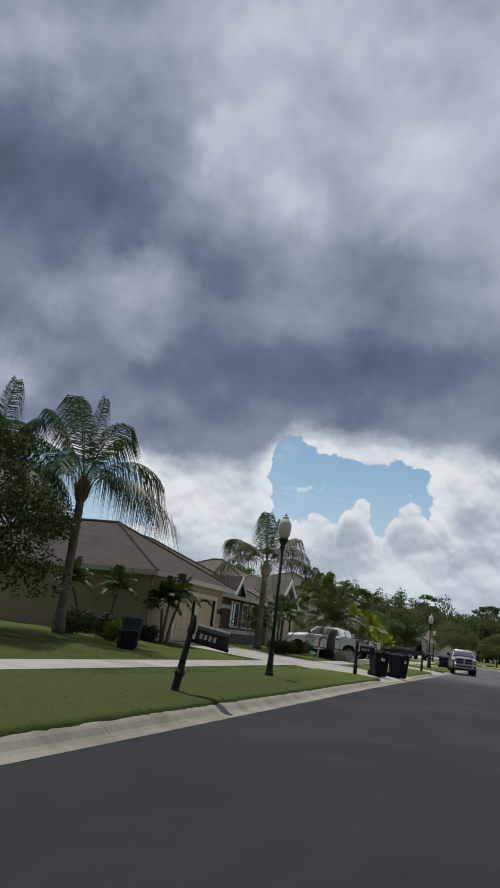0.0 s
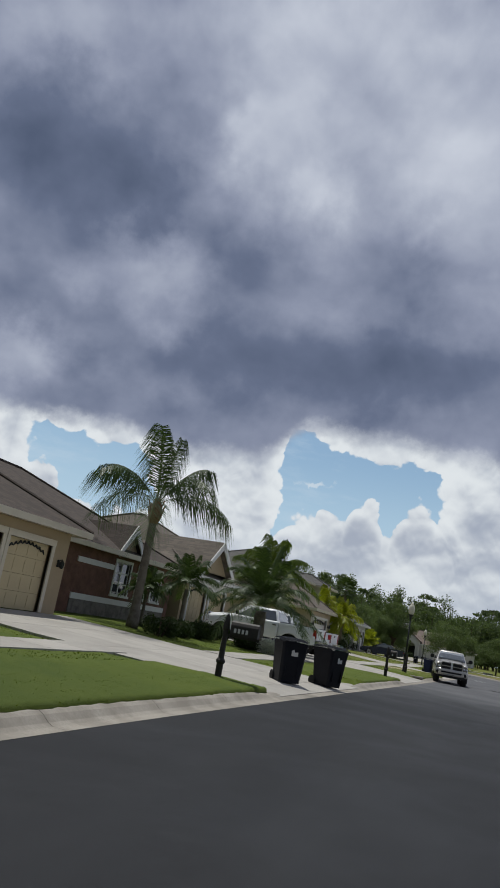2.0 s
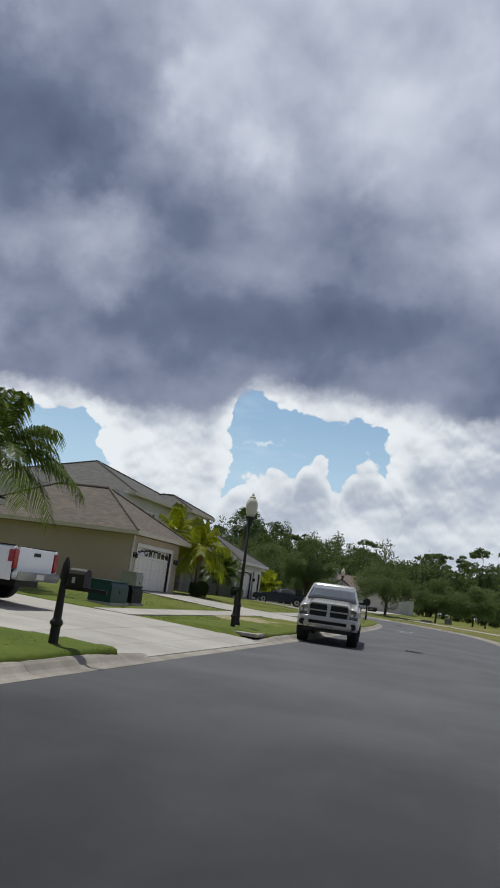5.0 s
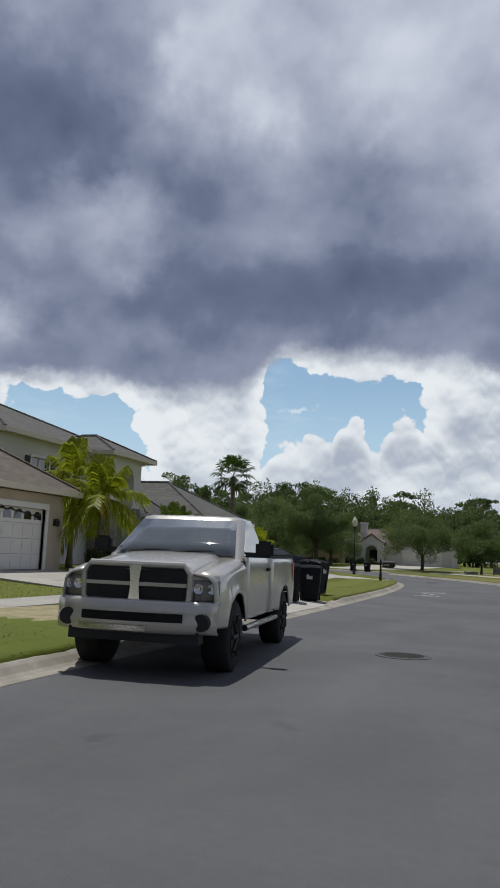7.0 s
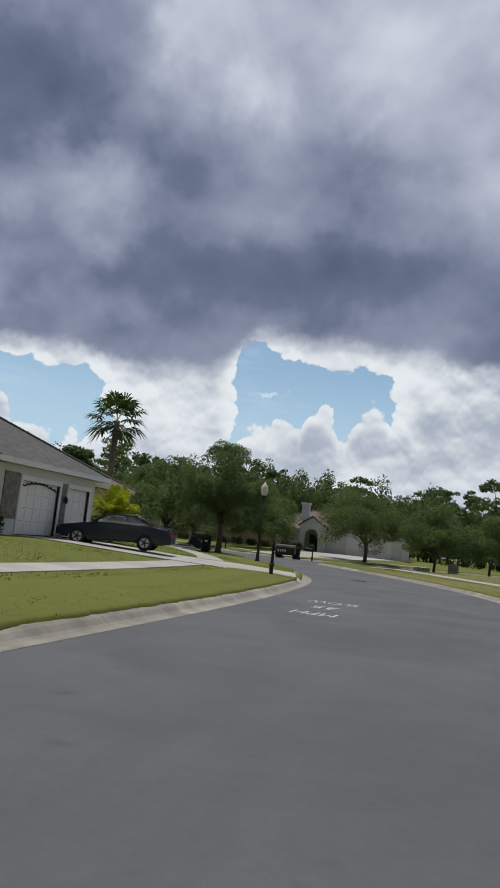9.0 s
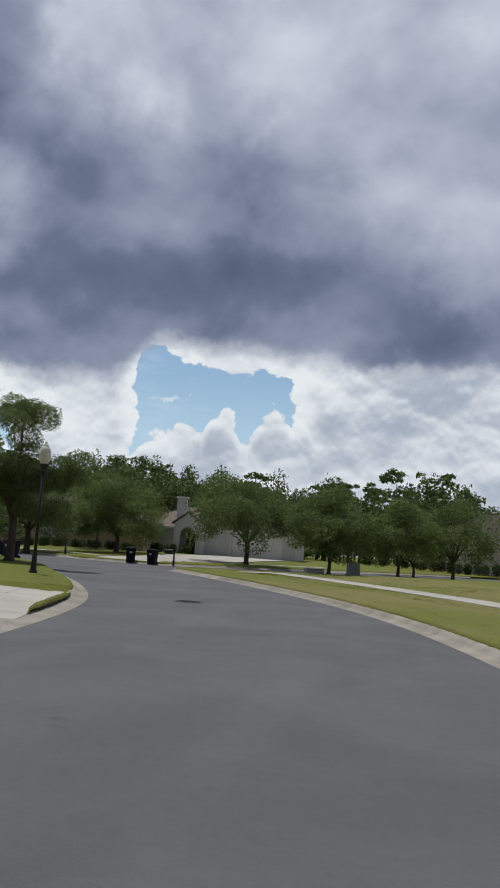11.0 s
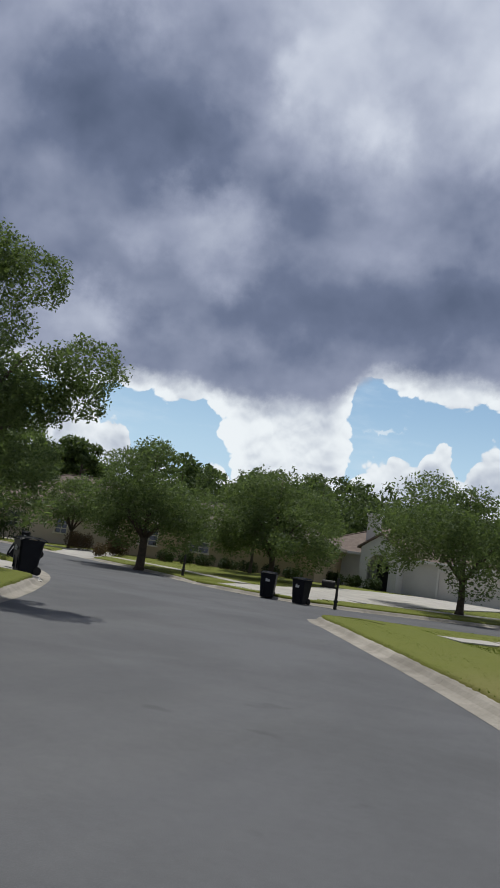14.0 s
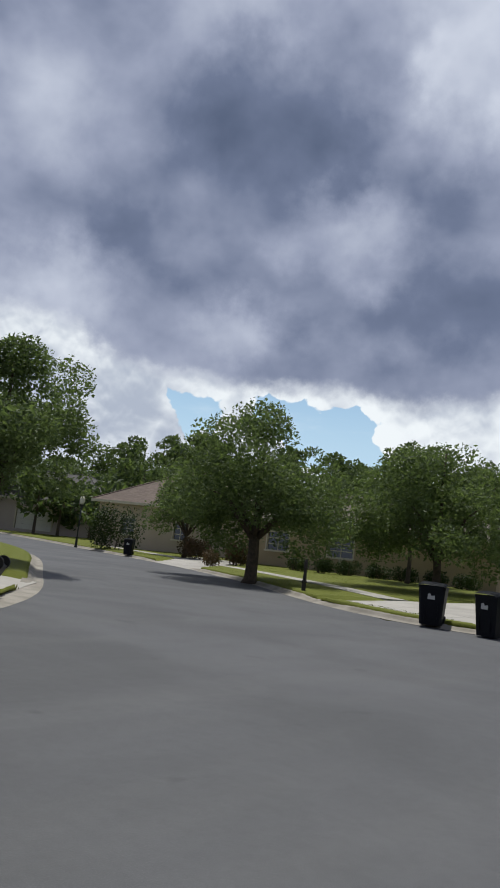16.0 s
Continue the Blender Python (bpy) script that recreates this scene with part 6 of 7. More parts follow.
    # bed
    part("bed_floor", boxes((-hw + 0.12, hw - 0.12, back + 0.03, length - 0.1, belt - 0.55, belt - 0.5)), PLASTIC, t)
    part("bulkhead", boxes((-hw + 0.12, hw - 0.12, back + 0.03, back + 0.08, belt - 0.5, belt - 0.04)), paint, t)
    gate = part("tailgate", boxes((-hw + 0.2, hw - 0.2, length - 0.11, length - 0.05, belt - 0.56, belt + 0.0), bevel=0.015), paint, t)
    part("gate_panel", boxes((-hw + 0.36, hw - 0.36, length - 0.052, length - 0.042, belt - 0.46, belt - 0.24), bevel=0.004), paint, gate)
    part("gate_handle", boxes((-0.14, 0.14, length - 0.055, length - 0.035, belt - 0.18, belt - 0.1)), PLASTIC, gate)
    for s in (-1, 1):
        part("tail_light", boxes((s * (hw - 0.1) - 0.095, s * (hw - 0.1) + 0.105, length - 0.2, length - 0.03, belt - 0.5, belt - 0.06), bevel=0.02), LAMP_RED, t, "red tail light")
    part("rear_bumper", boxes((-hw + 0.05, hw - 0.05, length - 0.08, length + 0.12, sill + 0.02, sill + 0.22), bevel=0.03), CHROME, t)
    part("number_plate", boxes((-0.16, 0.16, length + 0.12, length + 0.13, sill + 0.06, sill + 0.18)), STICKER, t)
    part("chassis", boxes((-0.5, 0.5, 0.3, length - 0.2, base_z - 0.02, base_z + 0.14), (-hw + 0.25, hw - 0.25, front_axle - 0.07, front_axle + 0.07, wheel_r - 0.08, wheel_r + 0.08), (-hw + 0.25, hw - 0.25, rear_axle - 0.07, rear_axle + 0.07, wheel_r - 0.08, wheel_r + 0.08)), PLASTIC, t)

    # face: bowed nose panel, grille, wrap-round headlights and bumper
    def nose_y(x):
        return 0.06 + 0.2 * abs(x / hw) ** 3

    def curved(name, x0, x1, z0, z1, out, mat, parent, label="", thick=0.02, n=9):
        b2 = bmesh.new()
        xs = np.linspace(x0, x1, n)
        mid = (z0 + z1) / 2
        strip_loft(b2, [[(x, nose_y(x) - out + e, z) for x in xs] for z, e in ((z0, 0.012), (z0 + 0.02, 0), (mid, -0.006), (z1 - 0.02, 0), (z1, 0.012))])
        bmesh.ops.recalc_face_normals(b2, faces=b2.faces)
        bmesh.ops.solidify(b2, geom=b2.faces[:], thickness=thick)
        return part(name, b2, mat, parent, label, True)

    b0, b1 = base_z + 0.05, base_z + 0.43
    gw, g0, g1 = hw * 0.63, nose - 0.44, nose - 0.02
    curved("front_panel", -hw + 0.04, hw - 0.04, b1 - 0.06, nose - 0.1, 0.0, paint, t, "", 0.03, 15)
    g = part("grille", boxes((-gw, gw, 0.035, 0.1, g0, g1)), PLASTIC, t, "black mesh grille")
    bars = bmesh.new()
    for k in range(1, 9):
        z = g0 + (g1 - g0) * k / 9
        box(bars, -gw + 0.02, gw - 0.02, 0.025, 0.04, z - 0.005, z + 0.005)
    part("grille_mesh", bars, PLASTIC, g)
    loop = [(-gw + 0.03, g0 - 0.02), (gw - 0.03, g0 - 0.02), (gw + 0.02, g0 + 0.05), (gw + 0.03, g1 - 0.08), (gw - 0.05, g1 + 0.02), (-gw + 0.05, g1 + 0.02), (-gw - 0.03, g1 - 0.08), (-gw - 0.02, g0 + 0.05)]
    rim_bm = bmesh.new()
    tube(rim_bm, [(x, 0.02 + 0.05 * (x / hw) ** 2, z) for x, z in loop + loop[:1]], [0.038] * 9, 8)
    if cross:
        box(rim_bm, -gw, gw, -0.005, 0.05, (g0 + g1) / 2 - 0.022, (g0 + g1) / 2 + 0.022, 0.012)
    else:
        for f in (0.3, 0.7):
            box(rim_bm, -gw, gw, -0.005, 0.05, g0 + (g1 - g0) * f - 0.04, g0 + (g1 - g0) * f + 0.04, 0.012)
    part("grille_surround", rim_bm, paint if cross else CHROME, g, smooth=False)
    if cross:
        part("grille_post", prism(bmesh.new(), [(-0.075, g0 - 0.02), (0.075, g0 - 0.02), (0.05, (g0 + g1) / 2), (0.075, g1 + 0.01), (-0.075, g1 + 0.01), (-0.05, (g0 + g1) / 2)], "y", -0.025, 0.04), CHROME, g)
    for s in (-1, 1):
        x0, x1 = sorted((s * (gw + 0.06), s * (hw - 0.02)))
        lamp = curved("headlight", x0, x1, nose - 0.41, nose - 0.16, 0.035, LAMP_CLEAR, t, "hazy clear headlight", 0.04)
        for q in (0.12, 0.27):
            x = s * (gw + q)
            part("reflector", turned(bmesh.new(), [(0.015, 0), (0.062, 0.02), (0.06, 0.028), (0.02, 0.012)], 14), CHROME, lamp).matrix_basis = pose(x, nose_y(x) - 0.035, nose - 0.26, 90)
    bm = bmesh.new()
    xs = np.linspace(-1, 1, 17)
    strip_loft(bm, [[(f * (hw - 0.01), -0.12 + d + 0.2 * abs(f) ** 2.6, z) for f in xs] for z, d in ((b0, 0.09), (b0 + 0.02, 0.02), (b0 + 0.13, 0.0), (b0 + 0.2, 0.02), (b0 + 0.24, 0.015), (b0 + 0.34, 0.02), (b1, 0.05), (b1 + 0.01, 0.16))])
    bmesh.ops.recalc_face_normals(bm, faces=bm.faces)
    bmesh.ops.solidify(bm, geom=bm.faces[:], thickness=0.03)
    bump = part("front_bumper", bm, paint if cross else CHROME, t, smooth=True)

    def on_bumper(name, x0, x1, z0, z1, out, mat):
        b2 = bmesh.new()
        strip_loft(b2, [[(x, -0.12 - out + 0.2 * abs(x / hw) ** 2.6, z) for x in np.linspace(x0, x1, 11)] for z in (z0, z1)])
        bmesh.ops.solidify(b2, geom=b2.faces[:], thickness=0.02)
        return part(name, b2, mat, bump)

    on_bumper("air_intake", -hw * 0.62, hw * 0.62, b0 + 0.14, b0 + 0.24, 0.004, PLASTIC)
    on_bumper("chrome_strip", -hw * 0.66, hw * 0.2, b0 + 0.03, b0 + 0.09, 0.012, CHROME)
    part("valance", boxes((-hw + 0.2, hw - 0.2, 0.0, 0.2, b0 - 0.1, b0 + 0.04)), PLASTIC, bump)
    for s in (-1, 1):
        x = s * hw * 0.82
        y = -0.12 + 0.2 * 0.82**2.6
        part("fog_light", tube(bmesh.new(), [(x, y - 0.012, b0 + 0.15), (x + s * 0.01, y + 0.06, b0 + 0.15)], [0.1, 0.1], 18), PLASTIC, bump)
    return t


pickup("silver pickup with a crossbar grille, parked against the kerb", (-4.02, 67.4, 0.0), 6.8, PAINT_SILVER, 5.75, 2.0, 0.44, 0.46, 1.02, 4.6, (1.48, 2.2, 3.05, 3.32), 1.42, 1.99, BLACK_RIM, False, True, tyre=0.34)
pickup("white crew-cab pickup parked nose-in on the driveway", (-15.4, 55.05, gz(-12.0, 55) - 0.0), -90, PAINT_WHITE, 5.95, 2.02, 0.41, 0.42, 1.0, 4.6, (1.45, 2.15, 3.75, 3.95), 1.36, 1.93, ALLOY, True, False, "white pickups on the driveway")
pickup("white crew-cab pickup parked beside the other one", (-15.3, 58.25, gz(-12.0, 58) - 0.0), -90, PAINT_WHITE, 5.85, 1.98, 0.4, 0.4, 1.0, 4.5, (1.4, 2.1, 3.5, 3.7), 1.28, 1.88, ALLOY, True, False, "white pickups on the driveway")


def sedan(label, at, turn):
    t = thing("sedan", label, "car", at=at, turn=turn)
    hw, r = 0.9, 0.33
    for s in (-1, 1):
        top = [(0.02, 0.35), (0.0, 0.62), (0.15, 0.74), (1.2, 0.93), (3.9, 1.0), (4.68, 0.98), (4.8, 0.8), (4.78, 0.4)]
        pts = top + [(3.75 + 0.4, 0.24)] + [(3.75 + 0.4 * math.cos(a), r + 0.4 * math.sin(a)) for a in np.linspace(0, math.pi, 11)] + [(1.3, 0.2)] + [(0.92 + 0.4 * math.cos(a), r + 0.4 * math.sin(a)) for a in np.linspace(0, math.pi, 11)] + [(0.5, 0.26)]
        bm = prism(bmesh.new(), pts, "x", s * (hw - 0.15), s * hw)
        bmesh.ops.bevel(bm, geom=[e for e in bm.edges if abs(e.verts[0].co.x - s * hw) < 1e-4 and abs(e.verts[1].co.x - s * hw) < 1e-4], offset=0.06, segments=3, affect="EDGES")
        part("body_side", bm, PAINT_DARK, t)
        for y in (0.92, 3.75):
            wheel(t, s * (hw - 0.12), y, r, 0.22, ALLOY, 5, s)
        part("tail_light", boxes((min(s * 0.5, s * 0.87), max(s * 0.5, s * 0.87), 4.72, 4.82, 0.72, 0.88), bevel=0.02), LAMP_RED, t, "red tail light")
        part("headlight", boxes((min(s * 0.5, s * 0.85), max(s * 0.5, s * 0.85), -0.01, 0.2, 0.58, 0.7), bevel=0.02), LAMP_CLEAR, t)
        part("mirror", boxes((min(s * 0.9, s * 1.06), max(s * 0.9, s * 1.06), 1.5, 1.62, 0.96, 1.08), bevel=0.02), PAINT_DARK, t)
        part("side_window", prism(bmesh.new(), [(1.55, 0.99), (2.2, 1.34), (3.2, 1.36), (3.95, 1.03)], "x", s * 0.755, s * 0.77), GLASS_CAR, t)
    bm = bmesh.new()
    rows = ((0.05, 0.62), (0.18, 0.76), (1.25, 0.95), (2.15, 1.4), (2.7, 1.46), (3.3, 1.4), (4.1, 1.04), (4.7, 1.0), (4.82, 0.78), (4.8, 0.4))
    strip_loft(bm, [[(f * (0.82 if not 1.1 < z else 0.74), y, z - 0.05 * abs(f) ** 3) for f in (-1, -0.8, -0.4, 0, 0.4, 0.8, 1)] for y, z in rows])
    bmesh.ops.solidify(bm, geom=bm.faces[:], thickness=0.03)
    part("shell", bm, PAINT_DARK, t, smooth=True)
    for name, rows in (("windscreen", ((1.33, 1.0), (2.05, 1.37))), ("rear_window", ((3.42, 1.37), (4.0, 1.09)))):
        b2 = bmesh.new()
        strip_loft(b2, [[(-0.66, y, z + 0.025), (0, y, z + 0.045), (0.66, y, z + 0.025)] for y, z in rows])
        bmesh.ops.solidify(b2, geom=b2.faces[:], thickness=0.01)
        part(name, b2, GLASS_CAR, t)
    part("cabin", boxes((-0.74, 0.74, 1.6, 3.9, 0.3, 1.0)), PLASTIC, t)
    part("roof_side", boxes((-0.76, -0.7, 2.1, 3.3, 1.32, 1.4), (0.7, 0.76, 2.1, 3.3, 1.32, 1.4)), PAINT_DARK, t)
    return t


sedan("dark blue sedan parked nose-in on the driveway", (-17.1, 106.5, gz(-14.5, 107) + 0.0), -76)


# ---- street furniture ----
def lamp_post(label, at, height, seed=0):
    x, y = at
    t = thing("street_lamp", label, "street lamp", "street lamps", at=(x, y, gz(x, y) - 0.03))
    part("base", turned(bmesh.new(), [(0.13, 0), (0.13, 0.12), (0.1, 0.18), (0.08, 0.6), (0.09, 0.65), (0.06, 0.75)], 12), POLE, t, smooth=False)
    part("pole", turned(bmesh.new(), [(0.055, 0.7), (0.042, height - 0.95)], 12), POLE, t, smooth=True)
    part("capital", turned(bmesh.new(), [(0.05, height - 1.0), (0.09, height - 0.95), (0.07, height - 0.88), (0.15, height - 0.74), (0.16, height - 0.7)], 12), POLE, t)
    globe = part("globe", turned(bmesh.new(), [(0.12, height - 0.7), (0.17, height - 0.58), (0.2, height - 0.4), (0.185, height - 0.24), (0.13, height - 0.12), (0.08, height - 0.08)], 18), GLOBE, t, "frosted acorn-shaped glass globe", True)
    part("finial", turned(bmesh.new(), [(0.09, height - 0.1), (0.1, height - 0.05), (0.05, height - 0.02), (0.045, height + 0.03), (0.015, height + 0.08)], 12), GLOBE, globe)
    return t


lamp_post("black cast-iron street lamp with an acorn globe on the verge", (-6.6, 22.1), 4.65)
lamp_post("black cast-iron street lamp with an acorn globe on the verge", (-6.7, 66.1), 4.2)
lamp_post("black cast-iron street lamp with an acorn globe beside the bend", (-11.4, 117.7), 4.3)
lamp_post("black cast-iron street lamp with an acorn globe at the far end", (-53.5, 166.3), 3.9)


def mailbox(label, at, turn, box_size=(0.2, 0.52, 0.24), height=1.15, arm=True, lean=0.0):
    """A turned black post that carries a mailbox over the road; its address is plain bars."""
    x, y = at
    t = thing("mailbox", label, "mailbox", "mailboxes along the road", at=(x, y, gz(x, y) - 0.03), turn=turn)
    t.matrix_basis = pose(x, y, gz(x, y) - 0.03, 0, lean, 0) @ pose(0, 0, 0, 0, 0, turn)
    part("post", turned(bmesh.new(), [(0.075, 0), (0.075, 0.3), (0.1, 0.33), (0.1, 0.37), (0.065, 0.42), (0.05, height - 0.15), (0.075, height - 0.12), (0.055, height + 0.1), (0.02, height + 0.2)], 10), POST, t)
    if arm:
        w, l, h = box_size
        part("arm", boxes((-0.03, 0.75, -0.03, 0.03, height - 0.28, height - 0.22)), POST, t)
        prof = [(-w / 2, 0), (w / 2, 0), (w / 2, h * 0.6)] + [(w / 2 * math.cos(a), h * 0.6 + h * 0.4 * math.sin(a)) for a in np.linspace(0.2, math.pi - 0.2, 6)] + [(-w / 2, h * 0.6)]
        bm = bmesh.new()
        lo = [bm.verts.new((0.12, u, height - 0.22 + v)) for u, v in prof]
        hi = [bm.verts.new((0.12 + l, u, height - 0.22 + v)) for u, v in prof]
        n = len(prof)
        bm.faces.new(lo[::-1]), bm.faces.new(hi)
        for i in range(n):
            bm.faces.new((lo[i], lo[(i + 1) % n], hi[(i + 1) % n], hi[i]))
        shell = part("letter_box", bm, POST, t)
        for k in range(4 if l > 0.4 else 1):
            part("bar", boxes((0.2 + 0.085 * k, 0.25 + 0.085 * k, -w / 2 - 0.006, -w / 2 - 0.001, height - 0.17, height - 0.08)), STICKER, shell)
    return t


mailbox("black mailbox on a leaning turned post at the kerb", (-5.7, 13.4), 12, (0.26, 0.6, 0.3), 1.2, lean=9.0)
mailbox("black mailbox post beside the first driveway", (-6.1, 32.3), 8, (0.26, 0.6, 0.3))
mailbox("black mailbox on a slim post by the trucks' driveway", (-5.75, 52.8), 0, (0.24, 0.28, 0.28), 1.15)
mailbox("short black post on the verge near the drain", (-6.45, 64.9), 0, (0.2, 0.5, 0.24), 0.85, False)
mailbox("dark green mailbox beside the parked silver pickup", (-5.75, 74.6), 0, (0.26, 0.6, 0.3), 1.2)
mailbox("black mailbox with wide box beside the sedan's driveway", (-7.2, 104.3), 0, (0.3, 0.7, 0.32), 1.05)
mailbox("black mailbox on a thin post by the side road", (-14.15, 146.6), 180, (0.24, 0.55, 0.26), 1.15)
mailbox("small black mailbox on the far verge", (-23.7, 150.5), 140, (0.2, 0.5, 0.22), 0.95, False)
mailbox("small black mailbox post on the far verge", (-46.5, 164.6), 140, (0.2, 0.5, 0.22), 0.95, False)


def wheelie_bin(label, at, turn, mat, h=1.05, w=0.6, d=0.68, tip=0.0, sticker=True, group="rubbish bins put out at the kerb"):
    """A wheeled rubbish cart: tapered body with a rim, domed lid on a hinge bar, wheels at the back."""
    x, y = at
    gzv = float(np.interp(edge_distance(x, y)[0], (0, 0.45, 0.68, 2.6, 4, 6, 10, 14), (0.0, 0.03, 0.055, 0.2, 0.27, 0.33, 0.56, 0.62))) + 0.012 if inside_drive(np.array([x]), np.array([y]))[0] else gz(x, y)
    t = thing("wheelie_bin", label, "rubbish bin", group, at=(x, y, gzv), turn=turn)
    if tip:
        t.matrix_basis = pose(x, y, gzv + 0.02, 0, 0, turn) @ pose(0, -d * 0.4, 0, tip) @ pose(0, d * 0.4, 0)
    bw, bd = w * 0.8, d * 0.74
    bm = bmesh.new()
    strip = []
    for z, f in ((0.02, 0.0), (0.12, 0.12), (h * 0.86, 0.95), (h * 0.86, 1.05), (h * 0.93, 1.08), (h * 0.93, 0.98)):
        ww, dd = bw / 2 + (w - bw) / 2 * f, bd / 2 + (d - bd) / 2 * f
        c = 0.05
        ring = [(-ww + c, -dd, z), (ww - c, -dd, z), (ww, -dd + c, z), (ww, dd - c, z), (ww - c, dd, z), (-ww + c, dd, z), (-ww, dd - c, z), (-ww, -dd + c, z), (-ww + c, -dd, z)]
        strip.append(ring)
    rings = strip_loft(bm, strip)
    bm.faces.new(rings[0][:-1])
    bmesh.ops.remove_doubles(bm, verts=bm.verts, dist=1e-4)
    body = part("body", bm, mat, t)
    bm = bmesh.new()
    strip_loft(bm, [[(-w / 2 - 0.02, y2, z - 0.03), (-w / 2 + 0.05, y2, z + 0.02), (0, y2, z + 0.035), (w / 2 - 0.05, y2, z + 0.02), (w / 2 + 0.02, y2, z - 0.03)] for y2, z in ((-d / 2 - 0.05, h * 0.93), (-d / 2 + 0.08, h * 0.975), (0.0, h), (d / 2 - 0.05, h * 0.985), (d / 2 + 0.06, h * 0.95))])
    bmesh.ops.solidify(bm, geom=bm.faces[:], thickness=0.02)
    part("lid", bm, mat, t)
    part("handle", tube(bmesh.new(), [(-w * 0.4, d / 2 + 0.09, h * 0.92), (w * 0.4, d / 2 + 0.09, h * 0.92)], [0.02, 0.02], 8), mat, t)
    part("axle", tube(bmesh.new(), [(-w * 0.4, d * 0.36, 0.13), (w * 0.4, d * 0.36, 0.13)], [0.015, 0.015], 6), IRON, t)
    for s in (-1, 1):
        part("wheel", tube(bmesh.new(), [(s * w * 0.36, d * 0.38, 0.13), (s * w * 0.46, d * 0.38, 0.13)], [0.13, 0.13], 16), RUBBER, t)
    if sticker:
        part("sticker", prism(bmesh.new(), [(-0.09, h * 0.62), (0.09, h * 0.62), (0.09, h * 0.72), (0.0, h * 0.7), (-0.03, h * 0.76), (-0.09, h * 0.74)], "y", -d * 0.47 - 0.02, -d * 0.47 - 0.012), STICKER, t, "pale sticker with unreadable print")
    for k in (-1, 1):
        part("rib", boxes((k * bw * 0.3 - 0.015, k * bw * 0.3 + 0.015, -d * 0.45, -d * 0.4, h * 0.15, h * 0.5)), mat, body)
    return t


wheelie_bin("black wheeled rubbish bin on the first driveway", (-5.95, 37.1), 35, BIN_BLACK, 1.15, 0.72, 0.82)
wheelie_bin("dark green-black wheeled bin with a wide lid on the first driveway", (-5.4, 39.6), 60, BIN_BLACK, 1.15, 0.72, 0.82)
wheelie_bin("navy wheeled recycling bin beside a black one", (-6.25, 81.8), 15, BIN_BLACK, 1.1, 0.72, 0.82)
wheelie_bin("black wheeled rubbish bin at the kerb", (-5.95, 83.2), 12, BIN_BLACK, 1.08, 0.7, 0.8)
wheelie_bin("black wheeled rubbish bin with a dark green lid", (-6.15, 84.6), 70, BIN_BLACK, 1.1, 0.7, 0.8)
wheelie_bin("navy wheeled bin standing behind the black ones", (-7.0, 82.5), 80, BIN_BLUE, 1.05, sticker=False)
wheelie_bin("black wheeled bin on the apron across the bend", (-17.2, 146.4), 15, BIN_BLACK, 1.08, 0.68, 0.76)
wheelie_bin("black wheeled bin with a pale lid rim across the bend", (-15.55, 146.1), -12, BIN_BLACK, 1.08, 0.62, 0.68)
wheelie_bin("black wheeled bin on the inner bend", (-20.1, 134.0), -30, BIN_BLACK, 1.12, 0.68, 0.76)
wheelie_bin("black wheeled bin tipped over at the kerb", (-21.0, 135.9), -50, BIN_BLACK, 1.0, tip=62)
wheelie_bin("black wheeled bin in front of the far bungalow", (-44.6, 162.8), 30, BIN_BLACK, 1.05)
wheelie_bin("black wheeled bin beside the oak behind the lamp", (-16.9, 124.9), 20, BIN_BLACK, 1.05)
wheelie_bin("teal wheeled bin on the first lawn", (-12.4, 24.6), 40, BIN_GREEN, 1.05, sticker=False, group="bins on the first lawn")
wheelie_bin("low black recycling crate bin on the first lawn", (-11.9, 23.5), 40, BIN_BLACK, 0.6, 0.6, 0.5, sticker=False, group="bins on the first lawn")


def utility_box(label, at, turn, size, mat):
    x, y = at
    w, d, hgt = size
    t = thing("utility_cabinet", label, "utility cabinet", "utility cabinets", at=(x, y, gz(x, y) - 0.03), turn=turn)
    part("plinth", boxes((-w / 2 - 0.06, w / 2 + 0.06, -d / 2 - 0.06, d / 2 + 0.06, 0, 0.1)), CONCRETE, t)
    part("cabinet", prism(bmesh.new(), [(-d / 2, 0.1), (d / 2, 0.1), (d / 2, hgt), (-d / 2 + 0.08, hgt), (-d / 2, hgt - 0.14)], "x", -w / 2, w / 2), mat, t)
    part("lid", boxes((-w / 2 - 0.02, w / 2 + 0.02, -d / 2 + 0.04, d / 2 + 0.02, hgt, hgt + 0.04)), mat, t)
    part("latch", boxes((-0.04, 0.04, -d / 2 - 0.02, -d / 2, 0.4, 0.5)), IRON, t)


utility_box("dark green utility cabinet on the lawn beside the garage", (-11.0, 65.6), 90, (1.3, 0.8, 0.75), BIN_GREEN)
utility_box("grey utility cabinet on the lawn beside the garage", (-11.1, 67.4), 90, (0.9, 0.7, 0.65), BIN_BLACK)
utility_box("grey air-conditioner box against the wall", (-15.0, 76.4), 90, (0.8, 0.8, 0.9), AC_METAL)
utility_box("pale utility cabinet under the small oaks", (-1.8, 147.2), 30, (0.7, 0.6, 0.8), AC_METAL)
utility_box("low pale utility box under the small oaks", (-4.6, 149.2), 30, (1.3, 0.7, 0.5), AC_METAL)


def marker_stake():
    x, y = -10.6, 44.3
    t = thing("marker_stake", "white stake with a red top leaning in the lawn", "stake", at=(x, y, gz(x, y) - 0.05))
    t.matrix_basis = pose(x, y, gz(x, y) - 0.05, 0, 4, 0)
    part("stake", boxes((-0.045, 0.045, -0.02, 0.02, 0, 0.75), bevel=0.008), TRIM_WHITE, t)
    part("red_top", boxes((-0.047, 0.047, -0.022, 0.022, 0.75, 1.25), bevel=0.008), RED_BAND, t, "red painted top")


marker_stake()


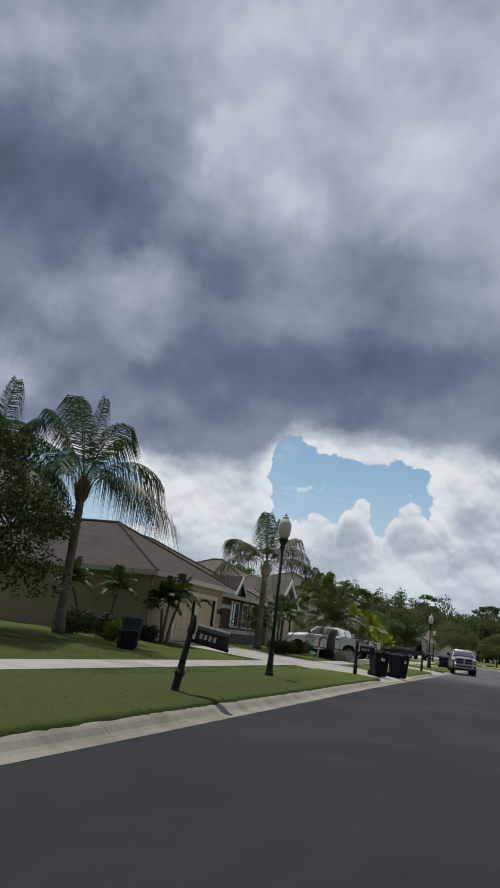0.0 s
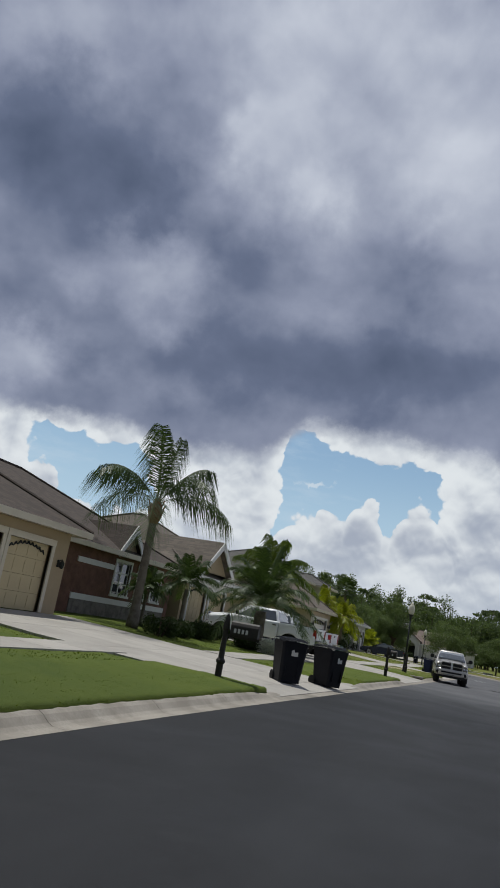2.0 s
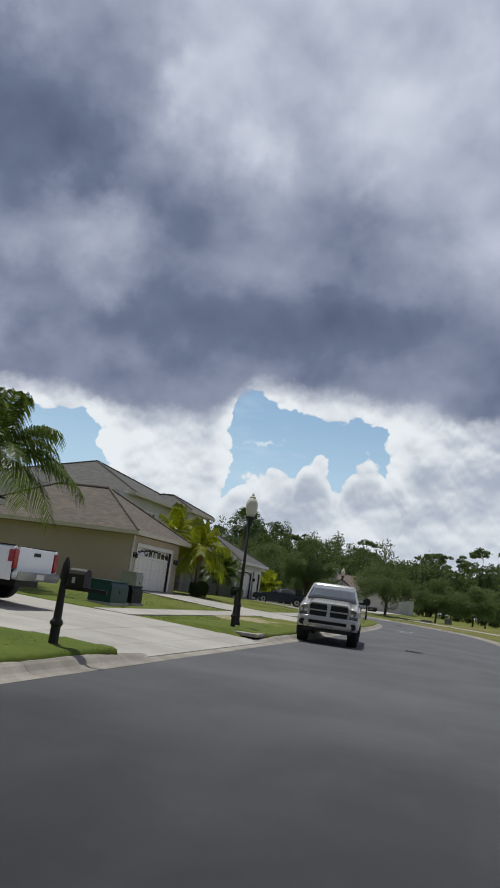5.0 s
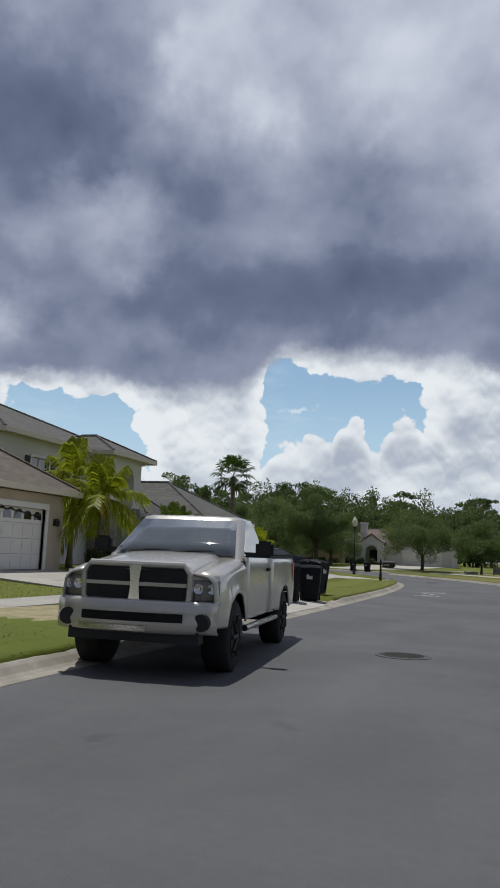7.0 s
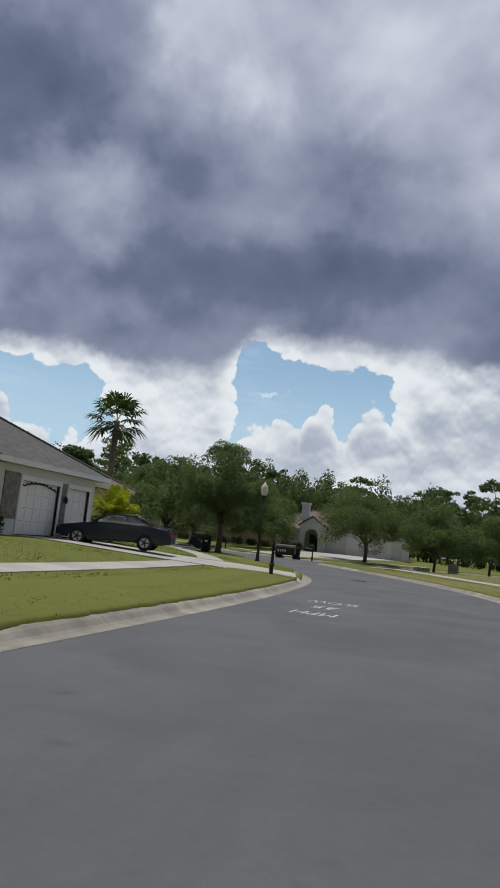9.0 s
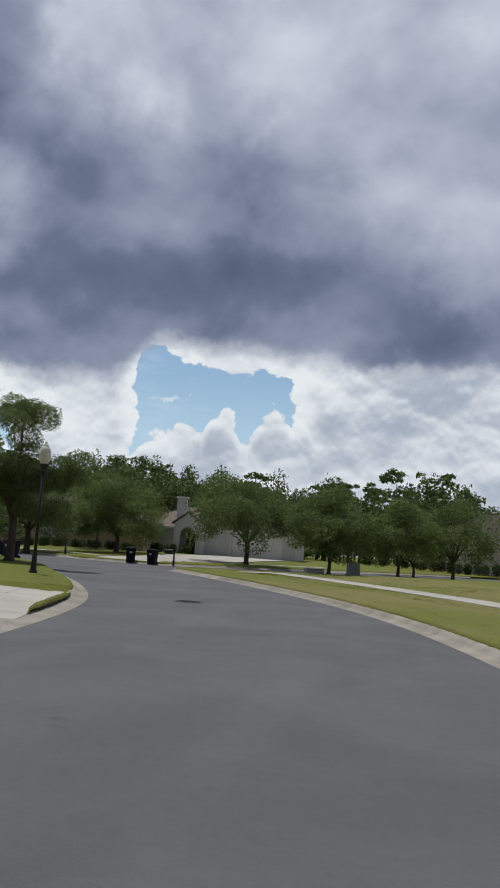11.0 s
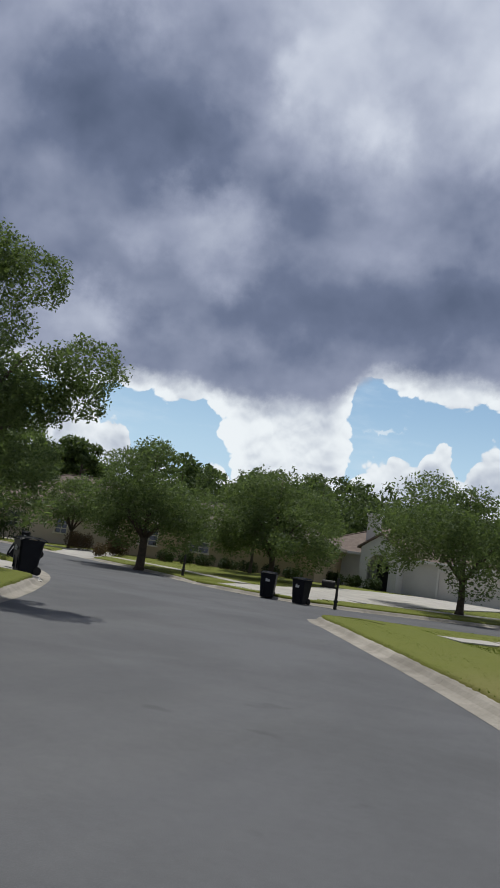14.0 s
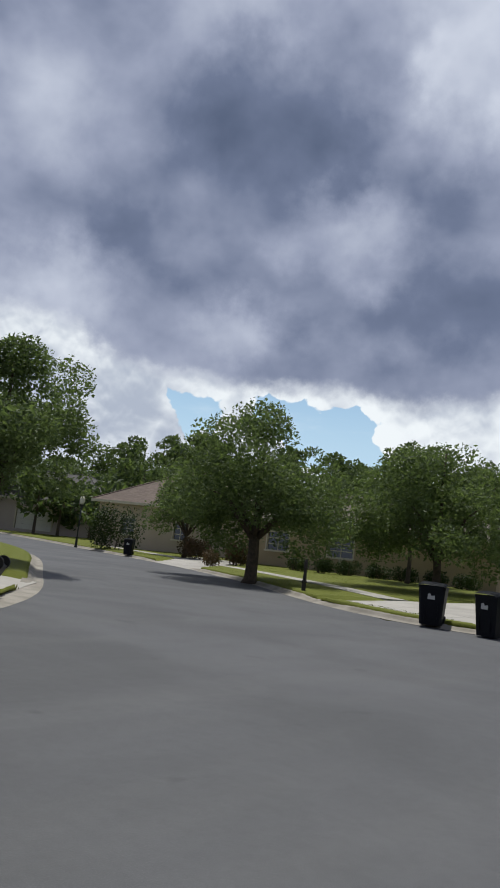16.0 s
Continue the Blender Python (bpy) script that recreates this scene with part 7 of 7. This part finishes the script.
def manhole(label, at):
    t = thing("manhole_cover", label, "manhole cover", "manhole covers", at=(at[0], at[1], 0.002))
    part("ring", turned(bmesh.new(), [(0.43, -0.03), (0.43, 0.006), (0.37, 0.008), (0.365, -0.01)], 28), IRON, t)
    bm = bmesh.new()
    turned(bm, [(0.36, -0.03), (0.36, 0.004), (0.355, 0.005)], 28)
    cover = part("cover", bm, IRON, t)
    for i in range(-3, 4):
        w = math.sqrt(0.32**2 - (i * 0.09) ** 2)
        part("rib", boxes((-w, w, i * 0.09 - 0.012, i * 0.09 + 0.012, 0.006, 0.011)), IRON, cover)


manhole("round iron manhole cover set in the asphalt", (-1.45, 71.55))
manhole("round iron manhole cover set in the asphalt", (-5.29, 114.08))


def storm_drain():
    t = thing("storm_drain", "concrete storm drain inlet with a dark mouth in the kerb", "drain", at=(-4.9, 64.8, 0))
    part("slab", boxes((-1.25, -0.42, -1.2, 1.4, 0.12, 0.21), bevel=0.02), KERB_STONE, t)
    # no hole: a solid black panel stands in for the inlet's shade
    part("mouth", boxes((-0.5, -0.41, -0.9, 1.1, -0.03, 0.12)), PLASTIC, t, "black panel painted as the shaded opening")


storm_drain()


def road_words(text, at, turn, height, width):
    """Worn white letters on the asphalt, read from oncoming cars."""
    curve = bpy.data.curves.new("letters", "FONT")
    curve.body, curve.size, curve.align_x, curve.align_y = text, 1.0, "CENTER", "CENTER"
    curve.extrude = 0.002
    tmp = new("letters", curve)
    me = bpy.data.meshes.new_from_object(tmp.evaluated_get(bpy.context.evaluated_depsgraph_get()))
    bpy.data.objects.remove(tmp)
    xs = [v.co.x for v in me.vertices]
    ys = [v.co.y for v in me.vertices]
    for v in me.vertices:
        v.co.x = (v.co.x - (max(xs) + min(xs)) / 2) / (max(xs) - min(xs)) * width
        v.co.y = (v.co.y - (max(ys) + min(ys)) / 2) / (max(ys) - min(ys)) * height
    me.materials.append(WHITE_PAINT)
    ob = new("road_marking", me)
    ob.matrix_basis = pose(at[0], at[1], 0.005, 0, 0, turn)
    return tagged(ob, "worn white letters %s painted on the asphalt" % text, "road marking", "road marking")


road_words("SLOW", (-3.62, 97.1), 180, 0.75, 1.3)
road_words("25", (-3.52, 95.3), 180, 0.75, 0.62)
road_words("MPH", (-3.42, 93.4), 180, 0.75, 0.95)


def bare_patch():
    """Sandy bare soil on the verge."""
    rng = np.random.default_rng(9)
    pts = [(-7.4 + (1.6 + rng.uniform(-0.3, 0.3)) * math.cos(a), 71.5 + (2.6 + rng.uniform(-0.5, 0.5)) * math.sin(a)) for a in np.linspace(0, math.tau, 22, endpoint=False)]
    verts = [(-7.4, 71.5, gz(-7.4, 71.5) + 0.03)] + [(x, y, gz(x, y) + 0.012) for x, y in pts]
    ob = raw_mesh("bare_soil", verts, [(0, i + 1, (i + 1) % 22 + 1) for i in range(22)], SAND)
    tagged(ob, "sandy bare patch in the verge grass", "soil", kind="structure")


bare_patch()

# ---- grass, kerbs, pavements and driveways ----
def build_grass():
    """Tufts of grass over the lawns nearest the road."""
    rng = np.random.default_rng(3)
    px_, py_ = [], []
    for line, side, count in ((KERB_L, 1, 90000), (KERB_R, -1, 34000), (KERB_F, -1, 26000)):
        pts = resample(line, 0.25)
        way = np.gradient(pts, axis=0)
        way /= np.linalg.norm(way, axis=1)[:, None]
        keep = (pts[:, 1] > 4) & (pts[:, 1] < 168) & ((side > 0) | (pts[:, 1] > 92))
        pts, way = pts[keep], way[keep]
        i = rng.integers(0, len(pts), count)
        d = 0.43 + 9.5 * rng.random(count) ** 1.6
        px_.append(pts[i, 0] - way[i, 1] * d * side + rng.uniform(-0.15, 0.15, count))
        py_.append(pts[i, 1] + way[i, 0] * d * side + rng.uniform(-0.15, 0.15, count))
    x, y = np.concatenate(px_), np.concatenate(py_)
    d = edge_distance(x, y)
    ok = (d > 0.42) & ~inside_drive(x, y, 0.15)
    for side, near, far in ((1, 3.85, 5.15),):
        left = x < -5 - np.maximum(0, y - 100) * 0.35
        ok &= ~((d > 3.85) & (d < 5.15) & left)
    ok &= ~((d > 4.55) & (d < 5.85) & (x > -12) & (y < 140) & (x > -8 - np.maximum(0, y - 112) * 0.2))
    x, y, d = x[ok], y[ok], d[ok]
    z = np.interp(d, [r[0] for r in LAWN_RISE], [r[1] for r in LAWN_RISE]) - 0.01
    n = len(x)
    verts, h = np.zeros((n, 2, 3, 3)), rng.uniform(0.018, 0.042, n)
    for k in range(2):
        a = rng.uniform(0, math.tau, n)
        lean = rng.uniform(-0.03, 0.03, (2, n))
        w = rng.uniform(0.008, 0.018, n)
        verts[:, k, 0] = np.stack([x - np.cos(a) * w, y - np.sin(a) * w, z], 1)
        verts[:, k, 1] = np.stack([x + np.cos(a) * w, y + np.sin(a) * w, z], 1)
        verts[:, k, 2] = np.stack([x + lean[0], y + lean[1], z + h], 1)
    faces = np.arange(n * 6).reshape(-1, 3).tolist()
    tagged(raw_mesh("grass", verts.reshape(-1, 3), faces, GRASS_BLADE), "thick green lawn grass beside the road", "grass", kind="stuff")


build_grass()
build_verge("verge_left", KERB_L, 1, -30, 180)
build_verge("verge_right", KERB_R, -1, -30, 195)
build_verge("verge_far", KERB_F, -1, 140, 195)
build_kerb("kerb_left", KERB_L, 1, -12, 176)
build_kerb("kerb_right", KERB_R, -1, 20, 190)
build_kerb("kerb_far", KERB_F, -1, 140, 190)
build_driveways()
build_walk(KERB_L, 1, 3.9, 5.1, 0, 128)
build_walk(KERB_R, -1, 4.6, 5.8, 60, 136)
build_walk(KERB_F, -1, 3.0, 4.2, 148.5, 170)
